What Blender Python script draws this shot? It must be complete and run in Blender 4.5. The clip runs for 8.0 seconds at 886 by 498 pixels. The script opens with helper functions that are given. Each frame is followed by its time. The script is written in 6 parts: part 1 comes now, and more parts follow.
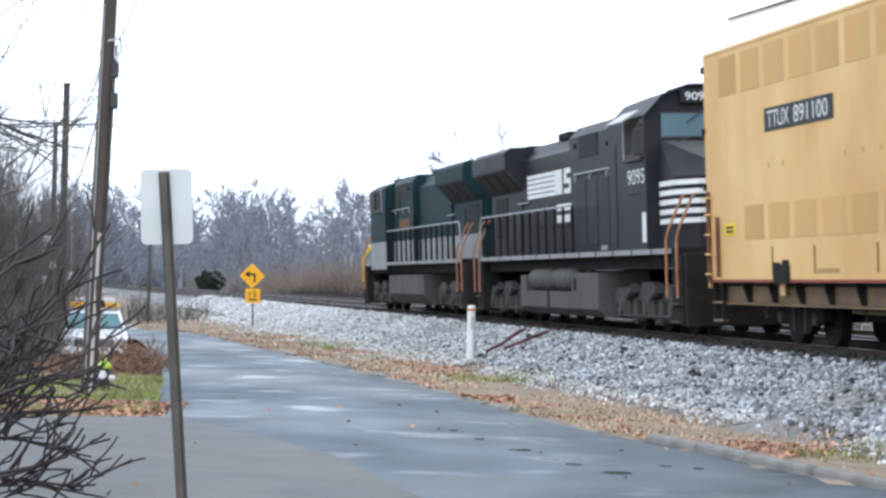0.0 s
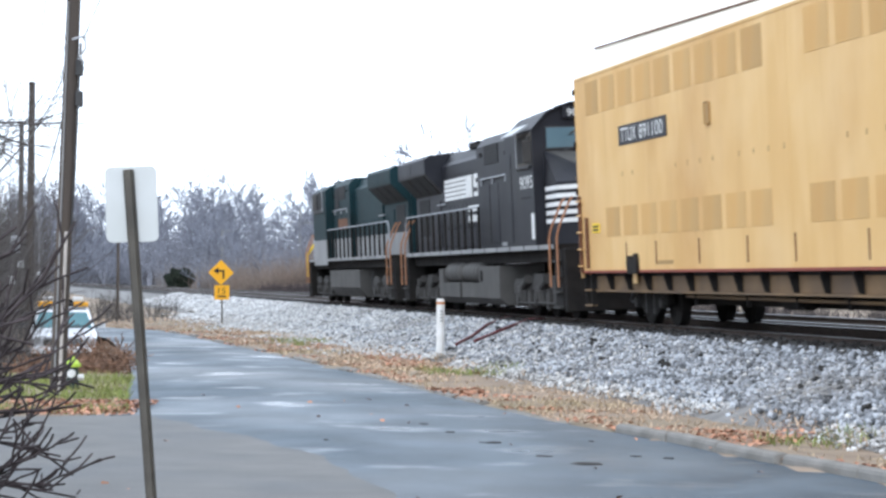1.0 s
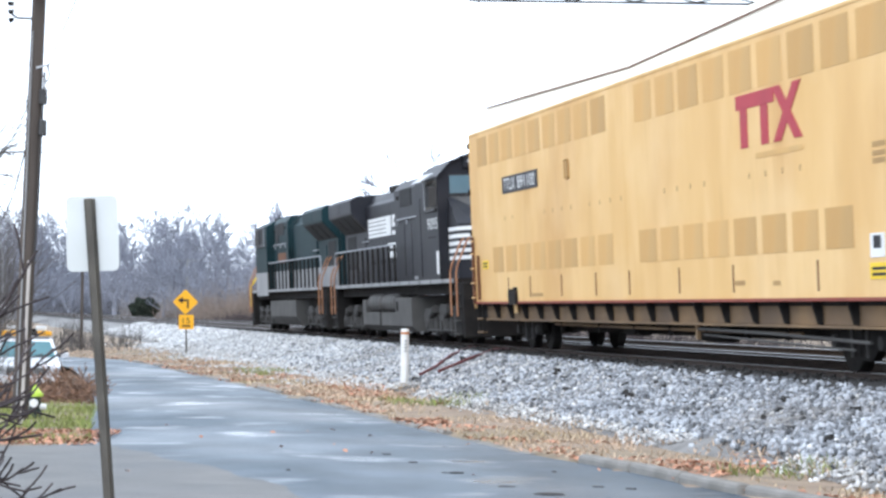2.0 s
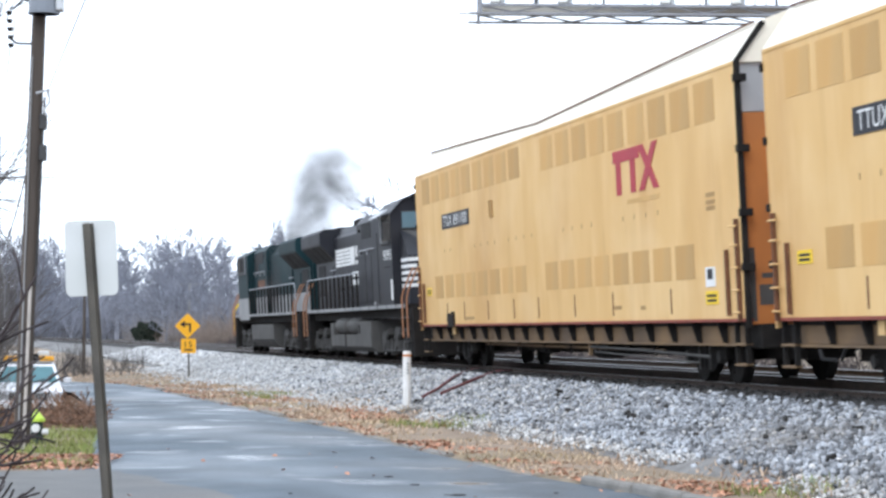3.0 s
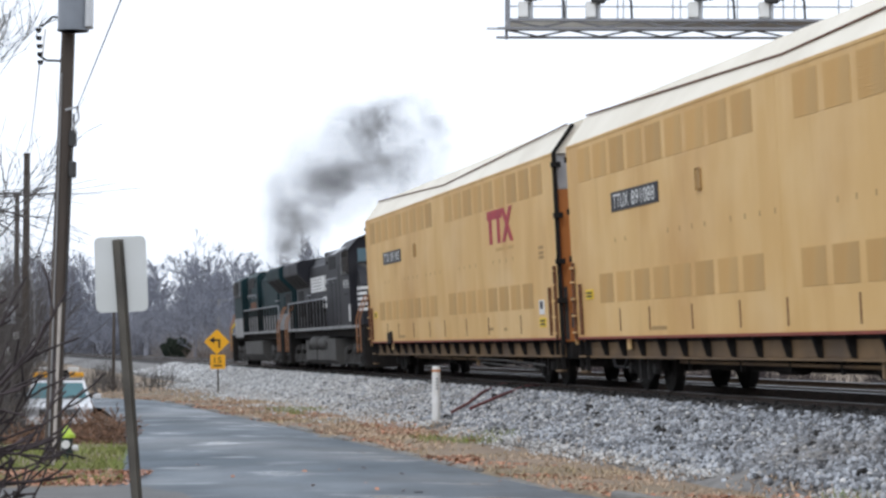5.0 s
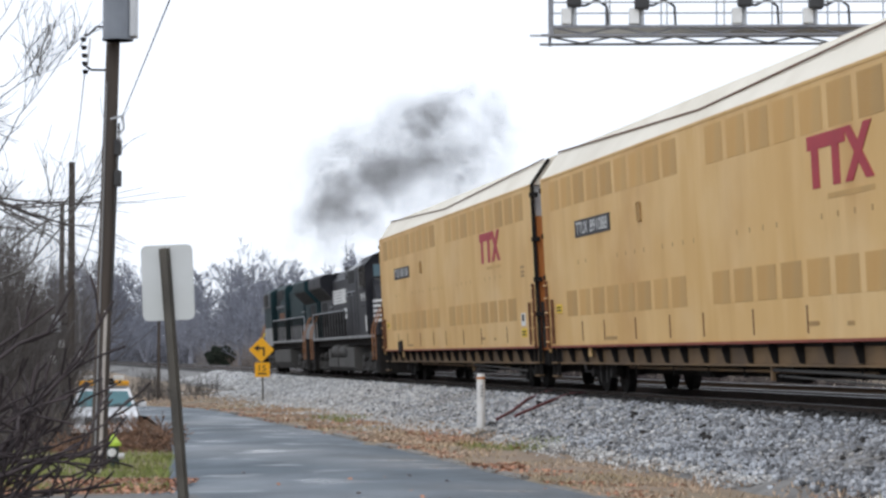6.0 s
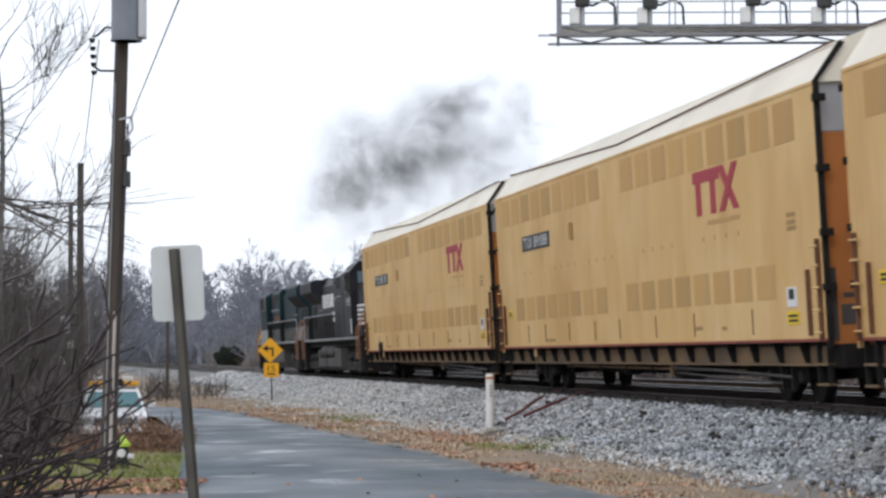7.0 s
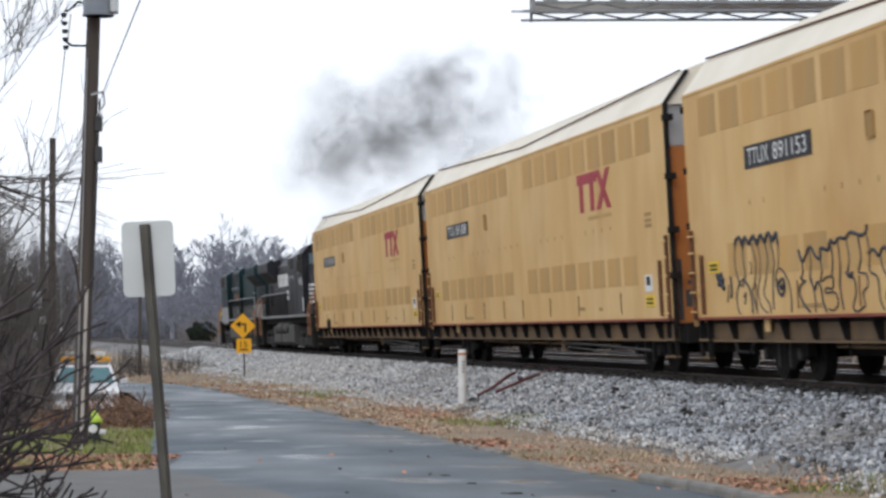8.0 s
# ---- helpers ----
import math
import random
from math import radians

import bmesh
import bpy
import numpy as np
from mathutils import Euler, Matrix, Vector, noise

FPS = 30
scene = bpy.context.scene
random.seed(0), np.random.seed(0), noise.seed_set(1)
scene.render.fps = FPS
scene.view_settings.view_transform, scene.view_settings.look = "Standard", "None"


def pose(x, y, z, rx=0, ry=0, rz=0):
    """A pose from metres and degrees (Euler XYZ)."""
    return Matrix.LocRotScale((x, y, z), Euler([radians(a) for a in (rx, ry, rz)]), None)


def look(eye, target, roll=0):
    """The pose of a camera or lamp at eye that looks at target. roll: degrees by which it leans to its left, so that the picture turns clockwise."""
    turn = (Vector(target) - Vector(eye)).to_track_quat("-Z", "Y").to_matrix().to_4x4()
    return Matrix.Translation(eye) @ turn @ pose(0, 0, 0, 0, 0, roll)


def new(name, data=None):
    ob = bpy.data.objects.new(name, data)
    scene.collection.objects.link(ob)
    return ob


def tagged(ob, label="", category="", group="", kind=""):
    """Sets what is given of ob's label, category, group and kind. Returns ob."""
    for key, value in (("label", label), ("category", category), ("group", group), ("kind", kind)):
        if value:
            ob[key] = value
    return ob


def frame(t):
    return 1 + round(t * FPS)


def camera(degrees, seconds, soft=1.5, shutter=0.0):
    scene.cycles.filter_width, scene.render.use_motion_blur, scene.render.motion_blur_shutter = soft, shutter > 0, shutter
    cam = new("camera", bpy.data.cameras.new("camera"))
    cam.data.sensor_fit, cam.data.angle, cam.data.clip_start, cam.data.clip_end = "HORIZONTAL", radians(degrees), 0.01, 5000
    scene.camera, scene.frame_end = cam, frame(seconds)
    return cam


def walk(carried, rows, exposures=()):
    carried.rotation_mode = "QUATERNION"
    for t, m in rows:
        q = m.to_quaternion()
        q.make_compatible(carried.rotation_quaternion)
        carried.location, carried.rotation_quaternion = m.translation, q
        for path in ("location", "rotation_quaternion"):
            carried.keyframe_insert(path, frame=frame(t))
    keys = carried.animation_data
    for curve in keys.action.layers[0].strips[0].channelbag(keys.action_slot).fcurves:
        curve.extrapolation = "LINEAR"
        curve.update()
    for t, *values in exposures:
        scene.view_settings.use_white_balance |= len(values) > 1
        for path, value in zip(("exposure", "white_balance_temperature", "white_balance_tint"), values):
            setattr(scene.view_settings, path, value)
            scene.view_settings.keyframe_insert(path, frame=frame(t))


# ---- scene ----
FOV = 21.87
cam = camera(FOV, 8.0, 2.7, 0.35)


def aim(x, turn, tilt, roll):
    """A hand-held camera at eye height, turned left from the marker post, tilted up and rolled."""
    return pose(x, 0, 1.7, 0, 0, turn) @ pose(0, 0, 0, 90 + tilt) @ pose(0, 0, 0, 0, 0, roll)


walk(cam, [
    (0, aim(-0.048, 0.694, 0.989, 1.409)),
    (0.5, aim(-0.038, 0.395, 1.040, 1.110)),
    (1, aim(-0.030, -0.080, 0.842, 0.559)),
    (1.5, aim(-0.010, -0.961, 1.499, 0.849)),
    (1.7, aim(-0.007, -0.963, 1.577, 0.810)),
    (2.8, aim(0.003, -0.882, 1.949, 0.289)),
    (3, aim(0.015, -0.872, 2.152, 0.262)),
    (3.5, aim(-0.004, -0.487, 2.360, 0.161)),
    (4, aim(0.011, -0.429, 2.494, 0.271)),
    (4.5, aim(0.001, -0.330, 2.443, 0.149)),
    (4.7, aim(0.011, -0.243, 2.487, 0.106)),
    (5.8, aim(0.012, 0.455, 2.576, 0.103)),
    (6, aim(-0.002, 0.935, 2.713, -0.060)),
    (6.5, aim(-0.010, 1.184, 2.607, -0.102)),
    (7, aim(-0.010, 1.144, 2.713, -0.177)),
    (7.5, aim(-0.009, 0.966, 2.774, -0.353)),
    (8, aim(0.002, 0.475, 2.112, -0.101)),
], exposures=[
    (0, 0.14, 5980, 8), (1.0, 0.25, 5980, 8), (1.5, 0.46, 5970, 8), (1.7, 0.48, 5970, 8), (2.8, 0.36, 6030, 8.5), (3.0, 0.25, 6050, 8.5),
    (3.5, -0.15, 6120, 9), (4.5, -0.37, 6250, 9.5), (5.8, -0.48, 6400, 10), (6.5, -0.53, 6430, 10), (8.0, -0.55, 6500, 10)])

# ---- world, sun ----
world = bpy.data.worlds.new("world")
scene.world = world
world.use_nodes = True
wn, wl = world.node_tree.nodes, world.node_tree.links
bg = wn["Background"]
sky = wn.new("ShaderNodeTexSky")
sky.sky_type, sky.sun_disc = "NISHITA", False
sky.sun_elevation, sky.sun_rotation = radians(42), radians(200)
cloud = wn.new("ShaderNodeMixRGB")
cloud.inputs[0].default_value = 0.9
cloud.inputs[2].default_value = (17.0, 18.0, 19.7, 1)
wl.new(sky.outputs[0], cloud.inputs[1])
wl.new(cloud.outputs[0], bg.inputs[0])
bg.inputs[1].default_value = 0.1
sun = new("sun", bpy.data.lights.new("sun", "SUN"))
sun.data.energy, sun.data.angle, sun.data.color = 0.9, radians(25), (1.0, 0.97, 0.92)
sun.matrix_world = look((-30, -60, 70), (0, 20, 0))
scene.view_settings.exposure = 0.0

# ---- materials ----


def mat(name, c1, c2=None, scale=3.0, rough=0.75, metal=0.0, bump=0.15, fine=40.0, stain=None, stain_scale=0.6, amount=0.5, islands=0.0, stretch=(1, 1, 1), spec=0.4, objects=0.0):
    """A surface of two mixed tones, large stains and a fine relief, in metres."""
    m = bpy.data.materials.new(name)
    m.use_nodes = True
    n, l = m.node_tree.nodes, m.node_tree.links
    p = n["Principled BSDF"]
    c2 = c2 or tuple(c * 0.75 for c in c1)
    tc = n.new("ShaderNodeTexCoord")
    mp = n.new("ShaderNodeMapping")
    mp.inputs["Scale"].default_value = stretch
    l.new(tc.outputs["Object"], mp.inputs[0])
    a = n.new("ShaderNodeTexNoise")
    a.inputs["Scale"].default_value, a.inputs["Detail"].default_value = scale, 6
    l.new(mp.outputs[0], a.inputs[0])
    r = n.new("ShaderNodeValToRGB")
    r.color_ramp.elements[0].position, r.color_ramp.elements[1].position = 0.32, 0.68
    r.color_ramp.elements[0].color, r.color_ramp.elements[1].color = (*c1, 1), (*c2, 1)
    l.new(a.outputs[0], r.inputs[0])
    out = r.outputs[0]
    if stain:
        b = n.new("ShaderNodeTexNoise")
        b.inputs["Scale"].default_value, b.inputs["Detail"].default_value = stain_scale, 5
        l.new(mp.outputs[0], b.inputs[0])
        q = n.new("ShaderNodeMapRange")
        q.inputs[1].default_value, q.inputs[2].default_value = 0.48, 0.7
        q.inputs[3].default_value, q.inputs[4].default_value = 0.0, amount
        l.new(b.outputs[0], q.inputs[0])
        x = n.new("ShaderNodeMixRGB")
        x.inputs[2].default_value = (*stain, 1)
        l.new(q.outputs[0], x.inputs[0])
        l.new(out, x.inputs[1])
        out = x.outputs[0]
    if islands:
        g = n.new("ShaderNodeNewGeometry")
        h = n.new("ShaderNodeHueSaturation")
        k = n.new("ShaderNodeMapRange")
        k.inputs[3].default_value, k.inputs[4].default_value = 1 - islands, 1 + islands
        l.new(g.outputs["Random Per Island"], k.inputs[0])
        l.new(k.outputs[0], h.inputs["Value"])
        l.new(out, h.inputs["Color"])
        out = h.outputs[0]
    if objects:
        g = n.new("ShaderNodeObjectInfo")
        h = n.new("ShaderNodeHueSaturation")
        k = n.new("ShaderNodeMapRange")
        k.inputs[3].default_value, k.inputs[4].default_value = 1 - objects, 1 + objects
        l.new(g.outputs["Random"], k.inputs[0])
        l.new(k.outputs[0], h.inputs["Value"])
        l.new(out, h.inputs["Color"])
        out = h.outputs[0]
    l.new(out, p.inputs["Base Color"])
    p.inputs["Roughness"].default_value, p.inputs["Metallic"].default_value = rough, metal
    p.inputs["Specular IOR Level"].default_value = spec
    if bump:
        f = n.new("ShaderNodeTexNoise")
        f.inputs["Scale"].default_value, f.inputs["Detail"].default_value = fine, 3
        l.new(tc.outputs["Object"], f.inputs[0])
        u = n.new("ShaderNodeBump")
        u.inputs["Strength"].default_value, u.inputs["Distance"].default_value = bump, 0.02
        l.new(f.outputs[0], u.inputs["Height"])
        l.new(u.outputs[0], p.inputs["Normal"])
    return m


def asphalt_material():
    """Damp worn asphalt: pale dry patches, smooth wet ones."""
    m = mat("asphalt", (0.022, 0.038, 0.054), (0.066, 0.092, 0.116), 1.1, 0.55, 0, 0.2, 60, (0.120, 0.118, 0.112), 0.16, 0.6, 0, (1, 0.6, 1), spec=0.28)
    n, l = m.node_tree.nodes, m.node_tree.links
    tc = n.new("ShaderNodeTexCoord")
    mp = n.new("ShaderNodeMapping")
    mp.inputs["Scale"].default_value = (0.22, 0.13, 1)
    a = n.new("ShaderNodeTexNoise")
    a.inputs["Scale"].default_value, a.inputs["Detail"].default_value = 1.0, 2.5
    q = n.new("ShaderNodeMapRange")
    q.inputs[1].default_value, q.inputs[2].default_value, q.inputs[3].default_value, q.inputs[4].default_value = 0.4, 0.68, 0.60, 0.36
    l.new(tc.outputs["Object"], mp.inputs[0])
    l.new(mp.outputs[0], a.inputs[0])
    l.new(a.outputs[0], q.inputs[0])
    b = n.new("ShaderNodeTexNoise")
    b.inputs["Scale"].default_value, b.inputs["Detail"].default_value = 0.6, 6
    w = n.new("ShaderNodeMapRange")
    w.inputs[1].default_value, w.inputs[2].default_value, w.inputs[3].default_value, w.inputs[4].default_value = 0.57, 0.70, 1.0, 0.42
    k = n.new("ShaderNodeMath")
    k.operation = "MULTIPLY"
    l.new(tc.outputs["Object"], b.inputs[0])
    l.new(b.outputs[0], w.inputs[0])
    l.new(q.outputs[0], k.inputs[0])
    l.new(w.outputs[0], k.inputs[1])
    l.new(k.outputs[0], n["Principled BSDF"].inputs["Roughness"])
    v = n.new("ShaderNodeMath")
    v.operation = "MULTIPLY"
    v.inputs[1].default_value = 0.22
    l.new(w.outputs[0], v.inputs[0])
    l.new(v.outputs[0], n["Bump"].inputs["Strength"])
    return m


ASPHALT = asphalt_material()
EARTH = mat("earth_and_leaf_litter", (0.29, 0.222, 0.162), (0.185, 0.14, 0.102), 1.6, 0.95, 0, 0.6, 14, (0.19, 0.17, 0.10), 0.3, 0.6)
DRY_GRASS = mat("dry_grass", (0.56, 0.43, 0.32), (0.40, 0.285, 0.195), 0.9, 0.95, 0, 0.0, 25, (0.30, 0.27, 0.13), 0.25, 0.55, 0.35)
BROWN_BRUSH = mat("brown_grey_brush", (0.20, 0.182, 0.178), (0.27, 0.245, 0.235), 0.3, 0.95, 0, 0, 20, None, 1, 0, 0.35)
DRIVE = mat("worn_tan_asphalt", (0.070, 0.068, 0.064), (0.108, 0.103, 0.095), 1.3, 0.62, 0, 0.25, 50, (0.055, 0.06, 0.066), 0.5, 0.6)
GREEN_GRASS = mat("green_grass", (0.17, 0.23, 0.055), (0.27, 0.265, 0.10), 2.0, 0.95, 0, 0.5, 25, None, 1, 0, 0.4)
DEAD_LEAF = mat("dead_leaves", (0.34, 0.155, 0.095), (0.43, 0.24, 0.155), 3.0, 0.9, 0, 0.2, 30, None, 1, 0, 0.5)
# bed darker than its stones: paints the shade in the gaps between them
BALLAST = mat("ballast_bed", (0.14, 0.136, 0.132), (0.23, 0.224, 0.215), 3.0, 0.95, 0, 0.8, 12, (0.16, 0.15, 0.14), 0.8, 0.3)
STONE = mat("ballast_stone", (0.20, 0.21, 0.228), (0.33, 0.345, 0.368), 2.5, 0.9, 0, 0.3, 30, (0.15, 0.137, 0.125), 0.5, 0.5, 0.75)
PALE_STONE = mat("dusty_ballast_stone", (0.37, 0.367, 0.362), (0.53, 0.525, 0.515), 2.5, 0.9, 0, 0.3, 30, (0.24, 0.22, 0.195), 0.5, 0.5, 0.5)
# near black: oil plus the train's shade put into the bed; scraps share it
NEAR_BLACK = mat("oil_and_shade_black", (0.013, 0.012, 0.011), (0.026, 0.023, 0.021), 4.0, 0.9, 0, 0.8, 14, None, 1, 0, 0.4)
CONCRETE = mat("kerb_concrete", (0.24, 0.228, 0.208), (0.15, 0.142, 0.13), 2.5, 0.9, 0, 0.4, 30, (0.12, 0.105, 0.085), 1.2, 0.6)
TIE_WOOD = mat("creosoted_wood", (0.025, 0.021, 0.018), (0.042, 0.035, 0.03), 3, 0.9, 0, 0.4, 30)
RUST = mat("rusty_rail", (0.04, 0.028, 0.022), (0.06, 0.042, 0.032), 6, 0.8, 0.0, 0.2, 50)
RAILHEAD = mat("polished_rail_head", (0.45, 0.45, 0.46), (0.36, 0.36, 0.37), 6, 0.3, 1.0, 0, 50)


def car_paint():
    """Chalky faded yellow with rain streaks running down the sheets."""
    m = mat("faded_yellow_paint", (0.64, 0.398, 0.150), (0.71, 0.468, 0.200), 0.7, 0.64, 0, 0.05, 20, (0.53, 0.30, 0.11), 0.5, 0.65, 0, (1, 1, 0.4), spec=0.3)
    n, l = m.node_tree.nodes, m.node_tree.links
    p = n["Principled BSDF"]
    src = p.inputs["Base Color"].links[0].from_socket
    tc = n.new("ShaderNodeTexCoord")
    for stretch, colour, lo, hi, amount in (((1, 1.3, 0.32), (0.80, 0.58, 0.29), 0.5, 0.72, 0.34), ((1, 1.9, 0.3), (0.44, 0.25, 0.09), 0.57, 0.78, 0.3), ((1, 0.36, 0.5), (0.78, 0.57, 0.30), 0.48, 0.75, 0.45)):
        mp = n.new("ShaderNodeMapping")
        mp.inputs["Scale"].default_value = stretch
        mp.inputs["Location"].default_value = (0, stretch[1] * 7, 3)
        a = n.new("ShaderNodeTexNoise")
        a.inputs["Scale"].default_value, a.inputs["Detail"].default_value = 1.0, 4
        q = n.new("ShaderNodeMapRange")
        q.inputs[1].default_value, q.inputs[2].default_value, q.inputs[3].default_value, q.inputs[4].default_value = lo, hi, 0.0, amount
        x = n.new("ShaderNodeMixRGB")
        x.inputs[2].default_value = (*colour, 1)
        l.new(tc.outputs["Object"], mp.inputs[0])
        l.new(mp.outputs[0], a.inputs[0])
        l.new(a.outputs[0], q.inputs[0])
        l.new(q.outputs[0], x.inputs[0])
        l.new(src, x.inputs[1])
        src = x.outputs[0]
    l.new(src, p.inputs["Base Color"])
    return m


YELLOW = car_paint()
VENT = mat("perforated_yellow_panel", (0.545, 0.325, 0.115), (0.60, 0.37, 0.14), 1.4, 0.7, 0, 0.1, 60, (0.40, 0.28, 0.13), 0.8, 0.5, 0, (1, 1, 0.3), spec=0.3, objects=0.1)
SILL = mat("grimy_yellow_sill", (0.215, 0.135, 0.066), (0.125, 0.083, 0.048), 1.2, 0.75, 0, 0.1, 30, (0.10, 0.07, 0.05), 0.9, 0.6)
ROOF = mat("galvanised_cream_roof", (0.80, 0.74, 0.62), (0.72, 0.66, 0.54), 0.8, 0.5, 0, 0.05, 20, (0.62, 0.55, 0.43), 0.6, 0.4)
FAINT = mat("faint_ochre_stencil", (0.40, 0.25, 0.095), (0.34, 0.205, 0.08), 3, 0.7, 0, 0)
ORANGE = mat("weathered_orange_door", (0.52, 0.19, 0.045), (0.43, 0.155, 0.04), 1.0, 0.65, 0, 0.08, 20, (0.13, 0.065, 0.04), 0.55, 0.7, 0, (1, 1, 0.5))
GANTRY = mat("aged_gantry_steel", (0.26, 0.26, 0.28), (0.20, 0.205, 0.22), 1.5, 0.5, 0.4, 0.05, 30)
CAN = mat("transformer_grey", (0.22, 0.24, 0.27), (0.17, 0.185, 0.21), 2.0, 0.4, 0.2, 0.03)
GALV = mat("galvanised_steel", (0.50, 0.51, 0.52), (0.42, 0.43, 0.45), 1.5, 0.45, 0.5, 0.05, 30)
DARK_STEEL = mat("dark_grimy_steel", (0.013, 0.012, 0.012), (0.024, 0.022, 0.02), 3, 0.85, 0.0, 0.2, 30, (0.032, 0.026, 0.022), 0.9, 0.4, spec=0.12)
RUST_BAR = mat("rusted_iron", (0.17, 0.075, 0.035), (0.11, 0.05, 0.028), 5, 0.85, 0, 0.2, 40)
RED_LINE = mat("dull_red_paint", (0.26, 0.06, 0.04), (0.20, 0.05, 0.035), 2, 0.7, 0, 0.05)
BLACK = mat("black_enamel", (0.013, 0.0135, 0.018), (0.024, 0.0245, 0.030), 1.0, 0.5, 0, 0.05, 20, (0.036, 0.035, 0.034), 0.7, 0.5, spec=0.2)
GREEN = mat("dark_green_enamel", (0.008, 0.025, 0.030), (0.012, 0.033, 0.038), 1.0, 0.55, 0, 0.05, 20, (0.016, 0.02, 0.02), 0.7, 0.4, spec=0.1)
GREY_BAND = mat("grey_lower_paint", (0.24, 0.245, 0.25), (0.30, 0.30, 0.30), 1.0, 0.6, 0, 0.05, 20, (0.12, 0.11, 0.10), 0.8, 0.5)
UNDER = mat("dusty_undergear", (0.036, 0.034, 0.032), (0.062, 0.058, 0.054), 2.0, 0.85, 0.0, 0.2, 30, (0.04, 0.038, 0.036), 0.8, 0.6)
TANK = mat("dusty_fuel_tank", (0.06, 0.058, 0.055), (0.095, 0.09, 0.085), 1.2, 0.8, 0.1, 0.1, 30, (0.09, 0.085, 0.08), 0.8, 0.5)
WHITE = mat("white_paint", (0.78, 0.78, 0.77), (0.68, 0.68, 0.66), 2.0, 0.5, 0, 0.03)
OFFWHITE = mat("aged_white_plastic", (0.74, 0.74, 0.73), (0.64, 0.63, 0.60), 3.0, 0.5, 0, 0.03)
RED_LOGO = mat("crimson_paint", (0.40, 0.035, 0.05), (0.34, 0.03, 0.045), 2.0, 0.6, 0, 0.03)
SIGN_YELLOW = mat("sign_yellow", (0.85, 0.42, 0.01), (0.80, 0.39, 0.01), 2, 0.4, 0, 0.0)
LABEL_YELLOW = mat("label_yellow", (0.80, 0.55, 0.02), (0.75, 0.5, 0.02), 2, 0.5, 0, 0.0)
SIGN_BACK = mat("sign_back_aluminium", (0.62, 0.63, 0.62), (0.56, 0.57, 0.55), 3, 0.5, 0.15, 0.03)
POST_STEEL = mat("weathered_post_steel", (0.075, 0.068, 0.058), (0.12, 0.108, 0.09), 4, 0.7, 0.3, 0.2, 40)
POLE_WOOD = mat("weathered_pole_wood", (0.09, 0.073, 0.061), (0.058, 0.048, 0.041), 1.8, 0.9, 0, 0.5, 30, (0.06, 0.045, 0.035), 0.7, 0.6, 0, (3, 3, 0.3))
BARK = mat("bare_bark", (0.08, 0.071, 0.067), (0.135, 0.12, 0.112), 2.5, 0.95, 0, 0.3, 20, (0.14, 0.125, 0.118), 0.4, 0.5, 0.25)
PALE_BARK = mat("pale_bark", (0.20, 0.19, 0.18), (0.13, 0.122, 0.115), 1.5, 0.9, 0, 0.3, 20, None, 1, 0, 0.2)
# bark lightened and blued: the haze of distance is painted into it
HAZED_BARK = mat("haze_tinted_twigs", (0.185, 0.195, 0.235), (0.265, 0.275, 0.32), 0.3, 0.95, 0, 0, 20, None, 1, 0, 0.35)
RUSSET = mat("russet_twigs", (0.265, 0.205, 0.165), (0.20, 0.158, 0.132), 0.5, 0.95, 0, 0, 20, None, 1, 0, 0.35)
BUSH_TWIG = mat("dark_wet_twigs", (0.034, 0.027, 0.028), (0.065, 0.05, 0.051), 4.0, 0.75, 0, 0.3, 30, (0.09, 0.075, 0.075), 1.5, 0.4, 0.3, spec=0.25)
EVERGREEN = mat("evergreen_needles", (0.018, 0.026, 0.018), (0.035, 0.045, 0.03), 2.0, 0.9, 0, 0, 20, None, 1, 0, 0.4)
SMOKE = mat("exhaust_soot", (0.085, 0.08, 0.083), (0.125, 0.117, 0.12), 0.5, 1.0, 0, 0)
GLASS_DARK = mat("cab_glass", (0.10, 0.16, 0.19), (0.12, 0.19, 0.22), 1.0, 0.08, 0, 0)
SCREEN = mat("intake_screen", (0.008, 0.008, 0.009), (0.014, 0.014, 0.015), 4, 0.8, 0, 0.2)
HANDRAIL = mat("pale_handrail", (0.34, 0.36, 0.38), (0.28, 0.29, 0.31), 4, 0.5, 0.2, 0)
ORANGE_RAIL = mat("orange_step_rail", (0.38, 0.18, 0.09), (0.30, 0.14, 0.07), 4, 0.6, 0, 0)
SPRAY = mat("blue_black_spray", (0.028, 0.033, 0.045), (0.05, 0.055, 0.07), 3, 0.7, 0, 0)
CABLE = mat("black_cable", (0.03, 0.03, 0.032), (0.05, 0.05, 0.05), 4, 0.6, 0, 0)

# ---- mesh helpers ----


def thing(name, label, category, m=None, group="", kind=""):
    ob = new(name)
    if m is not None:
        ob.matrix_world = m
    return tagged(ob, label, category, group, kind)


def mesh_of(name, bm, material, smooth=False):
    me = bpy.data.meshes.new(name)
    bm.to_mesh(me)
    bm.free()
    if smooth:
        for p in me.polygons:
            p.use_smooth = len(p.vertices) == 4
    me.materials.append(material)
    return me


def part(name, bm, material, parent, label="", smooth=False, at=None):
    """Links a bmesh as one mesh object under a thing or under a part."""
    ob = new(name, mesh_of(name, bm, material))
    ob.parent = parent
    if at is not None:
        ob.matrix_basis = at
    return tagged(ob, label)


def piece(name, me, parent, m, label=""):
    ob = new(name, me)
    ob.parent = parent
    ob.matrix_basis = m
    return tagged(ob, label)


def solid(name, bm, material, label, category, group="", kind="", smooth=False):
    return tagged(new(name, mesh_of(name, bm, material, smooth)), label, category, group, kind)


